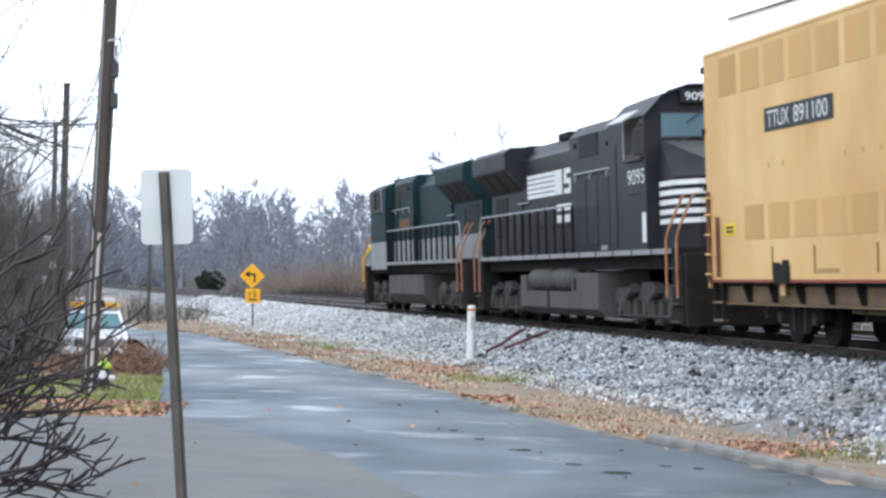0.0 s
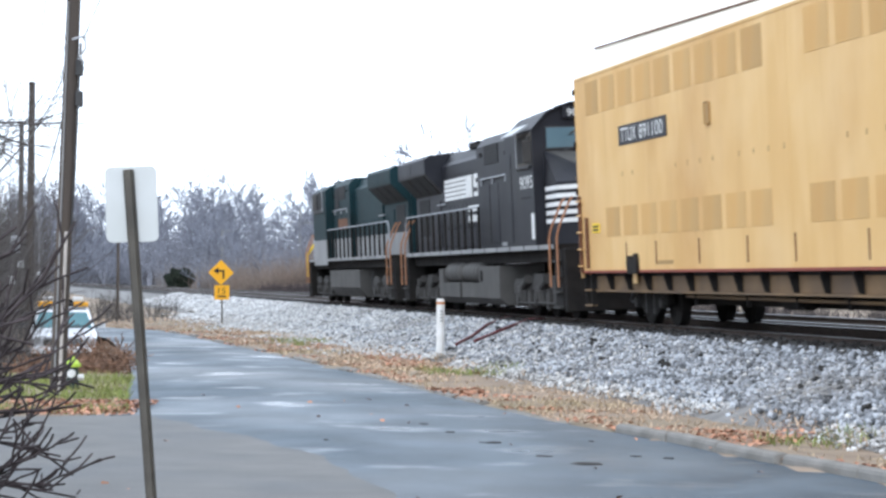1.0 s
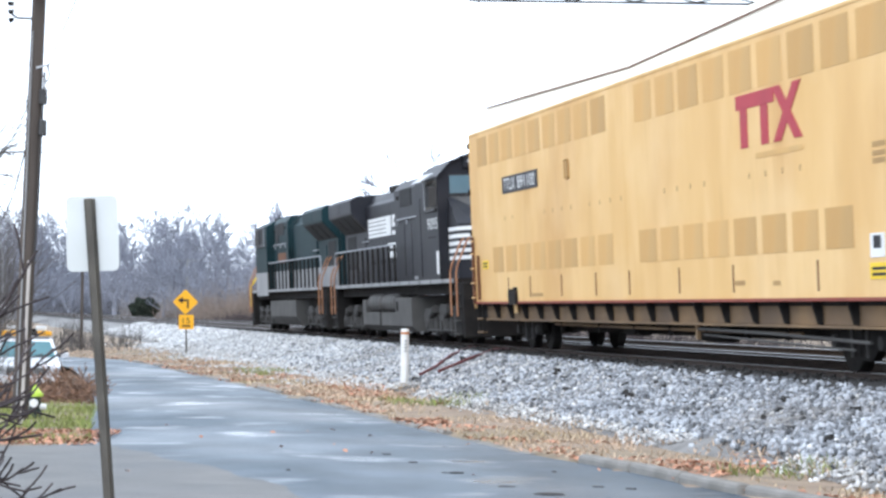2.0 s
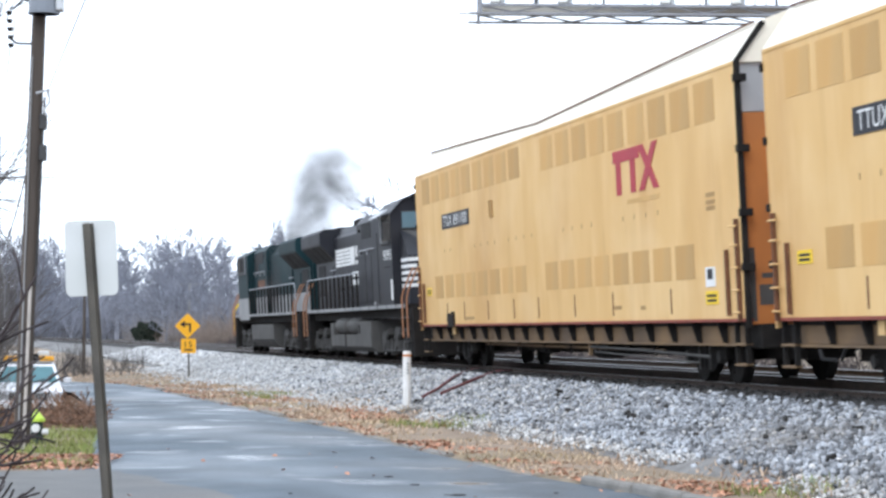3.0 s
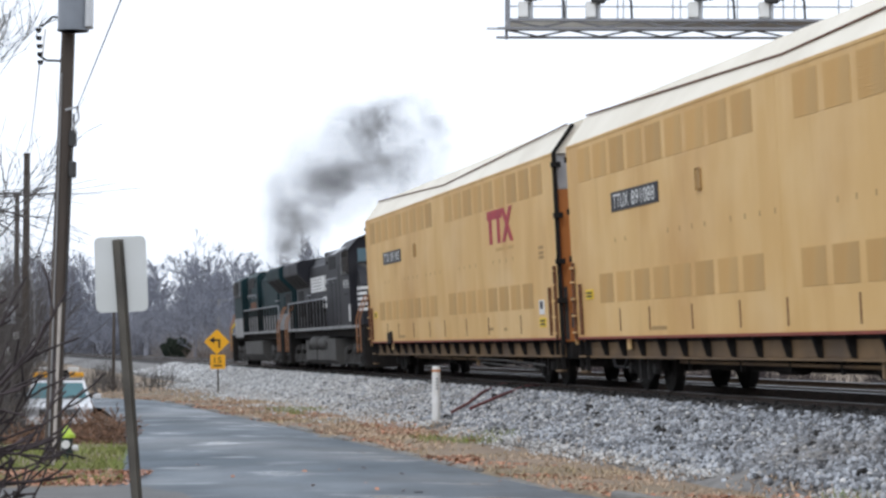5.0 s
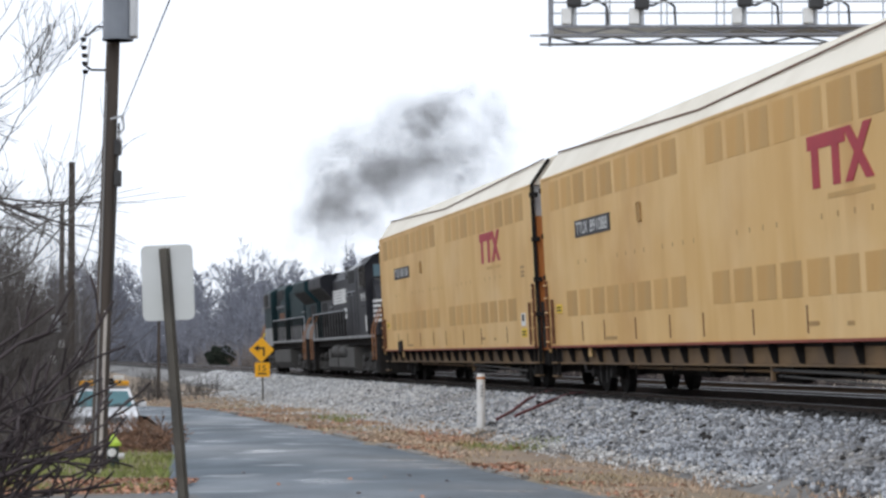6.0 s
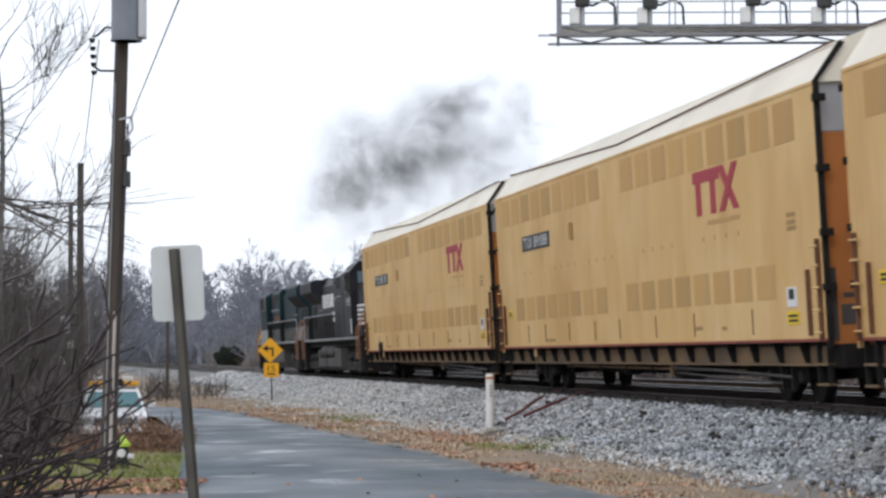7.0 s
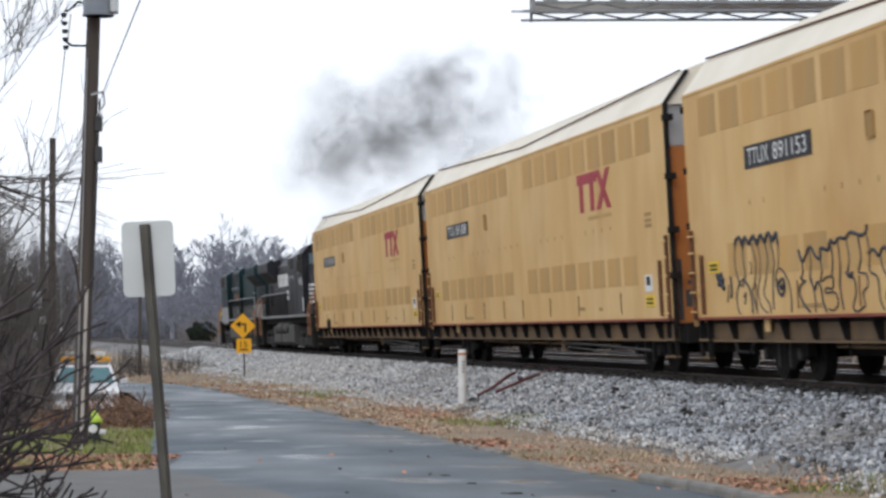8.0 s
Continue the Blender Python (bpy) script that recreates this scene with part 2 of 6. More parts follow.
def box(x0, x1, y0, y1, z0, z1, bm=None, bevel=0.0):
    bm = bm or bmesh.new()
    g = bmesh.ops.create_cube(bm, size=1, matrix=Matrix.LocRotScale(((x0 + x1) / 2, (y0 + y1) / 2, (z0 + z1) / 2), None, (x1 - x0, y1 - y0, z1 - z0)))
    if bevel:
        es = list({e for v in g["verts"] for e in v.link_edges})
        bmesh.ops.bevel(bm, geom=es, offset=bevel, segments=2, affect="EDGES", profile=0.5)
    return bm


def prism(profile, y0, y1, bm=None):
    """A profile in x and z, drawn out along y."""
    bm = bm or bmesh.new()
    a = [bm.verts.new((x, y0, z)) for x, z in profile]
    b = [bm.verts.new((x, y1, z)) for x, z in profile]
    k = len(profile)
    for i in range(k):
        bm.faces.new((a[i], a[(i + 1) % k], b[(i + 1) % k], b[i]))
    bm.faces.new(a[::-1])
    bm.faces.new(b)
    bmesh.ops.recalc_face_normals(bm, faces=bm.faces)
    return bm


def rod(p, q, r0, r1=None, n=8, bm=None):
    """A tapered rod from p to q."""
    bm = bm or bmesh.new()
    p, q = Vector(p), Vector(q)
    r1 = r0 if r1 is None else r1
    m = Matrix.Translation((p + q) / 2) @ (q - p).to_track_quat("Z", "Y").to_matrix().to_4x4()
    bmesh.ops.create_cone(bm, cap_ends=True, segments=n, radius1=r0, radius2=r1, depth=(q - p).length, matrix=m)
    return bm


def pipe(points, r, n=6, bm=None):
    bm = bm or bmesh.new()
    for p, q in zip(points, points[1:]):
        rod(p, q, r, r, n, bm)
    return bm


def text_part(words, height, material, parent, m, label="", width=None):
    """Raised lettering in the built-in font, fitted to a height and a width."""
    cu = bpy.data.curves.new("lettering", "FONT")
    cu.body, cu.size, cu.extrude, cu.align_x, cu.align_y = words, 1.0, 0.0, "CENTER", "CENTER"
    ob = bpy.data.objects.new("lettering", cu)
    me = bpy.data.meshes.new_from_object(ob)
    bpy.data.objects.remove(ob)
    xs = [v.co.x for v in me.vertices]
    ys = [v.co.y for v in me.vertices]
    sx = (width / (max(xs) - min(xs))) if width else height / (max(ys) - min(ys))
    sy = height / (max(ys) - min(ys))
    cx, cy = (max(xs) + min(xs)) / 2, (max(ys) + min(ys)) / 2
    for v in me.vertices:
        v.co = ((v.co.x - cx) * sx, (v.co.y - cy) * sy, 0.004)
    bm = bmesh.new()
    bm.from_mesh(me)
    bm.faces.ensure_lookup_table()
    todo = set(bm.faces)
    while todo:
        island, edge = set(), [min(todo, key=lambda f: f.index)]
        while edge:
            f = edge.pop()
            if f not in island:
                island.add(f)
                edge += [g for e in f.edges for g in e.link_faces]
        todo -= island
        faces = sorted(island, key=lambda f: f.index)
        verts = list(dict.fromkeys(v for f in faces for v in f.verts))
        at = {v: i for i, v in enumerate(verts)}
        glyph = bpy.data.meshes.new("letter")
        glyph.from_pydata([v.co[:] for v in verts], [], [[at[v] for v in f.verts] for f in faces])
        glyph.materials.append(material)
        piece("letter", glyph, parent, m, label)
    bm.free()
    bpy.data.meshes.remove(me)


LEFT = Matrix(((0, 0, -1, 0), (-1, 0, 0, 0), (0, 1, 0, 0), (0, 0, 0, 1)))  # lettering on a left-hand side: reads towards the rear

# ---- the line of the track ----
TURN = 10.295
CANT = -3.03
RAIL_Z = 0.96


BEND = 1.28e-4  # the line leaves its straight gently to the left


def bend(s):
    """How far the line has swung left, s metres along it."""
    k = np.clip(np.asarray(s, float) - 22, 0, None)
    return np.where(k < 88, BEND * k * k, BEND * 88 * 88 + 2 * BEND * 88 * (k - 88))


def on_track(s, off=0.0, z=RAIL_Z):
    """The pose on the track s metres along it, turned and canted with it."""
    x, y = track_points(s, off)
    swing = math.degrees(math.atan(2 * BEND * min(max(s - 22, 0), 88)))
    return pose(float(x), float(y), z, 0, 0, TURN + swing) @ pose(0, 0, 0, 0, CANT, 0)


def track_points(s, d):
    e = d - bend(s)
    return 6.012 - 0.17871 * s + 0.98390 * e, 40.283 + 0.98390 * s + 0.17871 * e


def across(x, y):
    """Distance to the right of the track's centre line."""
    return (x - 6.012) * 0.98390 + (y - 40.283) * 0.17871 + float(bend((y - 40.283) * 0.98390 - (x - 6.012) * 0.17871))


def lerp(x, xs, ys):
    return float(np.interp(x, xs, ys))


ROAD_Y = (-40, 10, 20.8, 22, 23, 24.4, 25.6, 27.7, 29, 31, 34.3, 36.6, 39, 42, 45, 48.5, 52, 57.8, 62.5, 69.3, 77, 82, 87)
ROAD_RIGHT = (14.5, 6.4, 3.5, 3.08, 2.82, 2.5, 2.16, 1.5, 1.16, 0.75, 0.02, -0.4, -0.85, -1.5, -2.2, -2.9, -3.65, -4.95, -6.1, -7.5, -9.6, -12.5, -17.5)


def road_right(y):
    return lerp(y, ROAD_Y, ROAD_RIGHT)


def road_left(y):
    return lerp(y, (-40, 26.5, 28.6, 34.5, 40.3, 44.5, 56, 66, 76.5, 87), (-12, -9.0, -3.9, -4.7, -5.4, -6.0, -7.8, -9.6, -12.6, -19.5))


def ground_z(x, y):
    """Height of the open ground: a verge rising to the ballast, a dip beside the lane."""
    d = across(x, y)
    z = lerp(d, (-30, -8.0, -5.6, -3.6, -2.0, 8, 10, 30), (0.0, 0.0, 0.05, -0.06, -0.1, -0.1, 0.1, 0.5))
    if d < -9:
        z += -1.12 * max(0.0, 1 - (abs(y - 67) / 26) ** 2) * min(1.0, max(0.0, (road_left(y) + 0.2 - x) / 1.2))
    return z + 0.03 * noise.noise((x * 0.7, y * 0.7, 0)) * (1 if abs(d + 4) < 3 else 2)


def ground():
    xs = sorted({round(v, 2) for v in [*np.linspace(-1500, -60, 14), *np.linspace(-58, -16, 24), *np.linspace(-15.5, 16, 64), *np.linspace(17, 60, 20), *np.linspace(80, 1500, 14)]})
    ys = sorted({round(v, 2) for v in [*np.linspace(-600, -20, 10), *np.linspace(-15, 15, 16), *np.linspace(15.5, 100, 150), *np.linspace(102, 200, 40), *np.linspace(220, 3000, 20)]})
    bm = bmesh.new()
    grid = [[bm.verts.new((x, y, ground_z(x, y) - (0.05 if road_left(y) - 0.3 < x < road_right(y) + 0.1 and y < 87 else 0))) for x in xs] for y in ys]
    for a, b in zip(grid, grid[1:]):
        for i in range(len(xs) - 1):
            bm.faces.new((a[i], a[i + 1], b[i + 1], b[i]))
    return solid("ground", bm, EARTH, "brown winter earth with leaf litter beside the line", "ground", "", "structure", True)


def road():
    bm = bmesh.new()
    rows = []
    for y in [*np.linspace(-40, 20, 20), *np.linspace(21, 87, 100)]:
        l, r = road_left(y), road_right(y)
        rows.append([bm.verts.new((l + (r - l) * k / 12, y, 0.012 + 0.035 * math.sin(math.pi * k / 12))) for k in range(13)])
    for a, b in zip(rows, rows[1:]):
        for i in range(12):
            bm.faces.new((a[i], a[i + 1], b[i + 1], b[i]))
    return solid("road", bm, ASPHALT, "damp grey-blue worn asphalt lane without markings", "road", "", "structure", True)


def driveway():
    """A worn tan apron where a drive meets the lane."""
    bm = bmesh.new()
    rows = []
    for y in np.linspace(6, 28.2, 60):
        r = lerp(y, (6, 18, 21.3, 23.6, 26.5, 28.2), (0.5, -0.4, -1.05, -1.75, -2.9, -3.7)) + 0.22 * noise.noise((y * 0.8, 2, 0)) + 0.1 * noise.noise((y * 2.6, 5, 0))
        l = -13.0 if y < 26.5 else lerp(y, (26.5, 28.2), (-9.4, -4.4))
        xs = [l + (r - l) * k / 10 for k in range(11)]
        rows.append([bm.verts.new((x, y, 0.004 * (k < 10) + 0.012 + 0.035 * math.sin(math.pi * min(1, max(0, (x - road_left(y)) / (road_right(y) - road_left(y))))))) for k, x in enumerate(xs)])
    for a, b in zip(rows, rows[1:]):
        for i in range(10):
            bm.faces.new((a[i], a[i + 1], b[i + 1], b[i]))
    solid("driveway", bm, DRIVE, "worn tan-grey driveway apron joining the lane", "driveway", "", "structure", True)


def ballast():
    prof = ((-4.5, -0.05), (-4.0, 0.15), (-3.2, 0.36), (-2.2, 0.62), (-1.75, 0.74), (6.3, 0.74), (7.2, 0.5), (8.6, 0.1), (8.6, -0.4), (-4.9, -0.4))
    bm = bmesh.new()
    rows = []
    for s in [*np.linspace(-70, 100, 171), *np.linspace(104, 500, 60)]:
        row = []
        for d, z in prof:
            w = 0.05 * noise.noise((s * 0.8, d * 2, 3)) if z > -0.1 else 0
            e = d + (0.5 * noise.noise((s * 0.15, 7, 0)) + 0.25 * noise.noise((s * 0.7, 3, 0)) if d < -3 else 0)
            x, y = track_points(s, e)
            row.append(bm.verts.new((x, y, z + w)))
        rows.append(row)
    k = len(prof)
    for a, b in zip(rows, rows[1:]):
        for i in range(k):
            bm.faces.new((a[i], a[(i + 1) % k], b[(i + 1) % k], b[i]))
    bmesh.ops.recalc_face_normals(bm, faces=bm.faces)
    return solid("ballast", bm, BALLAST, "grey crushed stone ballast under both tracks, darkened for the gaps between stones", "ballast", "", "structure")


def swept(profile, off, back, stations):
    """A rail's profile drawn along the line, in the space of its track."""
    bm = bmesh.new()
    rows = [[bm.verts.new(back @ on_track(s, off) @ Vector((x, 0, z))) for x, z in profile] for s in stations]
    k = len(profile)
    for a, b in zip(rows, rows[1:]):
        for i in range(k):
            bm.faces.new((a[i], a[(i + 1) % k], b[(i + 1) % k], b[i]))
    bm.faces.new(rows[0][::-1]), bm.faces.new(rows[-1])
    bmesh.ops.recalc_face_normals(bm, faces=bm.faces)
    return bm


def tracks():
    """Two tracks: ties, rails with polished heads, a strip between them blackened for oil and shade."""
    for off in (0.0, 4.3):
        tr = thing("railway_track", "railway track of rusty rails on creosoted ties", "track", on_track(0, off), "railway tracks", "structure")
        back = on_track(0, off).inverted()
        stations = [*range(-110, 22, 22), *range(22, 110, 8), *range(110, 461, 50)]
        for side in (-0.755, 0.755):
            part("rail", swept(((side - 0.075, -0.17), (side + 0.075, -0.17), (side + 0.03, -0.14), (side + 0.012, -0.05), (side + 0.036, -0.035), (side + 0.036, -0.004), (side - 0.036, -0.004), (side - 0.036, -0.035), (side - 0.012, -0.05), (side - 0.03, -0.14)), off, back, stations), RUST, tr)
            part("rail_head", swept(((side - 0.03, -0.004), (side + 0.03, -0.004), (side + 0.03, 0.0), (side - 0.03, 0.0)), off, back, stations), RAILHEAD, tr, "polished steel running surface")
        me = mesh_of("tie", box(-1.3, 1.3, -0.11, 0.11, -0.35, -0.172, None, 0.01), TIE_WOOD)
        for i in range(-45, 250):
            piece("tie", me, tr, back @ on_track(i * 0.55 + random.uniform(-0.03, 0.03), off) @ pose(0, 0, random.uniform(-0.012, 0.0), 0, 0, random.uniform(-1, 1)))


ground()
road()
driveway()
ballast()
tracks()

# ---- the train ----
WHEELS = []  # wheelsets that roll, with their radius
HALF = 13.6


def wheelset(parent, y, r, bm_n=24):
    bm = bmesh.new()
    for sx in (-0.755, 0.755):
        rod((sx - 0.07, 0, 0), (sx + 0.07, 0, 0), r, r, bm_n, bm)
        o = 0.09 if sx > 0 else -0.09
        rod((sx - o - 0.015, 0, 0), (sx - o + 0.015, 0, 0), r + 0.025, r + 0.025, bm_n, bm)
        rod((sx + o * 0.8, 0, 0), (sx + o * 1.3, 0, 0), r * 0.35, r * 0.3, 10, bm)
        for k in range(4):
            a = k * math.pi / 2 + 0.4
            rod((sx + o * 0.75, math.cos(a) * r * 0.6, math.sin(a) * r * 0.6), (sx + o * 0.95, math.cos(a) * r * 0.6, math.sin(a) * r * 0.6), r * 0.12, r * 0.12, 6, bm)
    rod((-0.95, 0, 0), (0.95, 0, 0), 0.085, 0.085, 12, bm)
    ob = part("wheelset", bm, DARK_STEEL, parent, "dark steel wheels on an axle", False, pose(0, y, r))
    WHEELS.append((ob, y, r))
    return ob


def freight_truck(car, y):
    """A two-axle truck: side frames with springs, bolster, wheelsets."""
    bm = bmesh.new()
    for sx in (-1, 1):
        x0, x1 = sorted((sx * 0.92, sx * 1.06))
        prof = [(-1.15, 0.42), (-1.15, 0.62), (-0.8, 0.66), (-0.45, 0.78), (0.45, 0.78), (0.8, 0.66), (1.15, 0.62), (1.15, 0.42), (0.75, 0.42), (0.4, 0.2), (-0.4, 0.2), (-0.75, 0.42)]
        a = [bm.verts.new((x0, u, z)) for u, z in prof]
        b = [bm.verts.new((x1, u, z)) for u, z in prof]
        for i in range(12):
            bm.faces.new((a[i], a[(i + 1) % 12], b[(i + 1) % 12], b[i]))
        bm.faces.new(a[::-1])
        bm.faces.new(b)
        for u in (-0.2, 0.0, 0.2):
            rod((sx * 1.0, u, 0.25), (sx * 1.0, u, 0.6), 0.085, 0.085, 10, bm)
    bmesh.ops.recalc_face_normals(bm, faces=bm.faces)
    box(-1.1, 1.1, -0.18, 0.18, 0.5, 0.72, bm)
    tr = part("truck", bm, DARK_STEEL, car, "dark grimy two-axle truck frame", False, pose(0, y, 0))
    for sx in (-1, 1):
        for u in (-0.89, 0.89):
            part("bearing_cap", rod((sx * 1.0, u, 0.457), (sx * 1.13, u, 0.457), 0.12, 0.10, 12), UNDER, tr, "dusty round bearing cap")
        part("column_guide", box(*sorted((sx * 1.055, sx * 1.085)), -0.33, -0.25, 0.24, 0.74), UNDER, tr)
        part("column_guide", box(*sorted((sx * 1.055, sx * 1.085)), 0.25, 0.33, 0.24, 0.74), UNDER, tr)
    for u in (-0.89, 0.89):
        wheelset(tr, u, 0.457)


VENT_ME = {}


def vent_mesh(w, h):
    """A perforated panel set in a shallow frame, with fine slats."""
    key = (round(w, 2), round(h, 2))
    if key not in VENT_ME:
        bm = box(-0.002, 0.004, -w / 2, w / 2, -h / 2, h / 2)
        k = int(h / 0.06)
        for i in range(k):
            z = -h / 2 + (i + 0.5) * h / k
            box(-0.005, -0.002, -w / 2 + 0.02, w / 2 - 0.02, z - 0.018, z + 0.018, bm)
        VENT_ME[key] = mesh_of("vent_panel", bm, VENT)
    return VENT_ME[key]


def car_numbers(car, words):
    """The black plate with the car's marks on the left side."""
    y = HALF - 5.15
    plate = part("mark_plate", box(-1.544, -1.53, y - 1.68, y + 1.68, 3.53, 3.91), BLACK, car, "black plate with white lettering")
    a, b = words.split()
    text_part(a, 0.27, WHITE, plate, Matrix.Translation((-1.546, y + 0.93, 3.72)) @ LEFT, "white reporting letters", 1.12)
    text_part(b, 0.27, WHITE, plate, Matrix.Translation((-1.546, y - 0.66, 3.72)) @ LEFT, "white car number", 1.62)


def jacking_pad(y):
    """A cast pad with two ears and a notch between them."""
    bm = bmesh.new()
    prof = [(-0.36, 1.03), (-0.36, 1.30), (-0.30, 1.42), (-0.18, 1.42), (-0.10, 1.30), (0.06, 1.30), (0.14, 1.38), (0.32, 1.38), (0.36, 1.22), (0.30, 1.03)]
    a = [bm.verts.new((-1.60, y + u, z)) for u, z in prof]
    b = [bm.verts.new((-1.52, y + u, z)) for u, z in prof]
    for i in range(10):
        bm.faces.new((a[i], a[(i + 1) % 10], b[(i + 1) % 10], b[i]))
    bm.faces.new(a[::-1]), bm.faces.new(b)
    bmesh.ops.recalc_face_normals(bm, faces=bm.faces)
    return bm


def autorack(words, scrawl=False, pad=False):
    car = thing("autorack_car", "faded yellow enclosed autorack freight car" + (" with black scrawled graffiti" if scrawl else " with red emblem"), "freight car", None, "autorack cars")
    H = HALF
    # body shell: side walls with a joint in the middle
    for sx in (-1, 1):
        for y0, y1 in ((-H, 0.08), (0.092, H)):
            x0, x1 = sorted((sx * 1.53, sx * 1.46))
            part("side_wall", box(x0, x1, y0, y1, 1.10, 5.10, None, 0.006), YELLOW, car)
        x0, x1 = sorted((sx * 1.47, sx * 1.53))
        part("top_chord", box(x0 - 0.012 * (sx < 0), x1 + 0.012 * (sx > 0), -H, H, 5.06, 5.12, None, 0.008), YELLOW, car)
        x0, x1 = sorted((sx * 1.40, sx * 1.545))
        part("belt_rail", box(x0, x1, -H, H, 1.055, 1.10), RED_LINE, car, "dull red edge under the side wall")
        # side sill with its gussets
        x0, x1 = sorted((sx * 1.24, sx * 1.34))
        part("side_sill", box(x0, x1, -H + 0.5, H - 0.5, 0.70, 1.055, None, 0.01), SILL, car, "grimy ochre side sill")
        x0, x1 = sorted((sx * 1.2, sx * 1.42))
        part("sill_flange", box(x0, x1, -H + 0.5, H - 0.5, 0.665, 0.70), SILL, car)
        gus = bmesh.new()
        pts = [(sx * 1.342, 1.055), (sx * 1.52, 1.055), (sx * 1.42, 0.72), (sx * 1.342, 0.70)]
        prism(pts, -0.028, 0.028, gus)
        gme = mesh_of("gusset", gus, DARK_STEEL)
        for i in range(18):
            piece("gusset", gme, car, pose(0, H - 1.9 - i * 1.40, 0))
        # vents in two rows
        for z, h, n1, n2, a0, a1, b0, b1 in ((4.63, 0.68, 9, 9, 0.75, 12.5, 14.2, 26.3), (2.065, 0.58, 8, 8, 2.08, 12.7, 14.2, 24.85)):
            for n, u0, u1 in ((n1, a0, a1), (n2, b0, b1)):
                pitch = (u1 - u0) / n
                for i in range(n):
                    me = vent_mesh(pitch * 0.80, h)
                    y = H - u0 - (i + 0.5) * pitch
                    piece("vent_panel", me, car, pose(sx * 1.532, y, z, 0, 0, 0 if sx < 0 else 180))
        # stiffener bars and small holes
        bar = mesh_of("post_bar", box(-0.012, 0.0, -0.02, 0.02, 1.2, 1.64), RUST_BAR)
        for u in (3.69, 5.8, 8.55, 11.25, 13.6, 16.68, 19.55, 23.3):
            piece("post_bar", bar, car, pose(sx * 1.531, H - u, 0, 0, 0, 0 if sx < 0 else 180), "rusted slot bar")
        dot = mesh_of("tie_hole", box(-0.004, 0.0, -0.025, 0.025, -0.045, 0.045), FAINT)
        for g, u in enumerate((3.6, 7.3, 11.0, 16.0, 20.5)):
            for k in range(2 if g == 0 else 4):
                piece("tie_hole", dot, car, pose(sx * 1.531, H - u - k * 0.75, 2.98, 0, 0, 0 if sx < 0 else 180))
        part("hatch", box(*sorted((sx * 1.528, sx * 1.545)), H - 9.52, H - 9.22, 3.56, 3.95, None, 0.04), FAINT, car, "small ochre hatch")
        # ladders at both corners
        for ye, dy in ((H - 0.12, -1), (-H + 0.12, 1)):
            lad = part("ladder", box(*sorted((sx * 1.535, sx * 1.60)), *sorted((ye, ye + dy * 0.06)), 1.06, 2.66), RUST_BAR, car, "rusty corner ladder")
            part("ladder_rail", box(*sorted((sx * 1.535, sx * 1.60)), *sorted((ye + dy * 0.55, ye + dy * 0.60)), 1.15, 2.2), RUST_BAR, lad)
            for z in (1.2, 1.55, 1.9, 2.25, 2.55):
                part("rung", rod((sx * 1.61, ye - dy * 0.06, z), (sx * 1.61, ye + dy * 0.26, z), 0.018), YELLOW, lad)
            st = part("sill_step", box(*sorted((sx * 1.42, sx * 1.5)), *sorted((ye, ye + dy * 0.05)), 0.36, 1.06), DARK_STEEL, car)
            part("step_side", box(*sorted((sx * 1.42, sx * 1.5)), *sorted((ye + dy * 0.5, ye + dy * 0.55)), 0.36, 1.06), DARK_STEEL, st)
            for z in (0.36, 0.68):
                part("tread", box(*sorted((sx * 1.40, sx * 1.52)), *sorted((ye, ye + dy * 0.55)), z, z + 0.035), SILL, st)
    # roof, in two halves
    roof = ((-1.53, 5.12), (-1.06, 5.74), (-0.5, 5.93), (0, 5.98), (0.5, 5.93), (1.06, 5.74), (1.53, 5.12), (1.47, 5.10), (-1.47, 5.10))
    for y0, y1 in ((-H + 0.02, 0.08), (0.092, H - 0.02)):
        part("roof", prism(roof, y0, y1), ROOF, car, "pale cream sloping steel roof")
    for sx in (-1, 1):
        part("roof_cable", pipe([(sx * 1.09, H - 0.1, 5.76), (sx * 1.36, 0.1, 5.37), (sx * 1.12, -H + 0.1, 5.74)], 0.02), RUST_BAR, car, "thin brown conduit along the roof edge")
    # end doors
    for e in (-1, 1):
        part("end_door", box(-1.40, 1.40, *sorted((e * (H - 0.16), e * (H - 0.10))), 1.0, 4.32, None, 0.01), ORANGE, car, "weathered orange end door")
        cap = ((-1.40, 4.33), (1.40, 4.33), (1.40, 5.14), (1.0, 5.66), (0, 5.80), (-1.0, 5.66), (-1.40, 5.14))
        for x0, x1, z0, z1 in ((-1.39, -1.30, 1.05, 2.2), (-1.25, -1.02, 1.30, 1.62), (-1.2, -0.5, 1.72, 1.80), (-0.7, -0.45, 1.1, 1.5)):
            part("door_smear", box(x0, x1, *sorted((e * (H - 0.10), e * (H - 0.096))), z0, z1), TANK, car, "dull grey patch on the door")
        part("end_door_top", prism(cap, *sorted((e * (H - 0.16), e * (H - 0.10)))), GALV, car, "galvanised upper end panel")
        for sx in (-1, 1):
            part("corner_post", box(*sorted((sx * 1.44, sx * 1.535)), *sorted((e * H, e * (H + 0.05))), 0.95, 5.12), DARK_STEEL if e < 0 else YELLOW, car, "dark corner post" if e < 0 else "yellow corner post")
            part("corner_cap", prism([(sx * 1.53, 5.12), (sx * 1.06, 5.74), (sx * 0.98, 5.70), (sx * 1.44, 5.12)], *sorted((e * H, e * (H + 0.05)))), DARK_STEEL if e < 0 else ROOF, car)
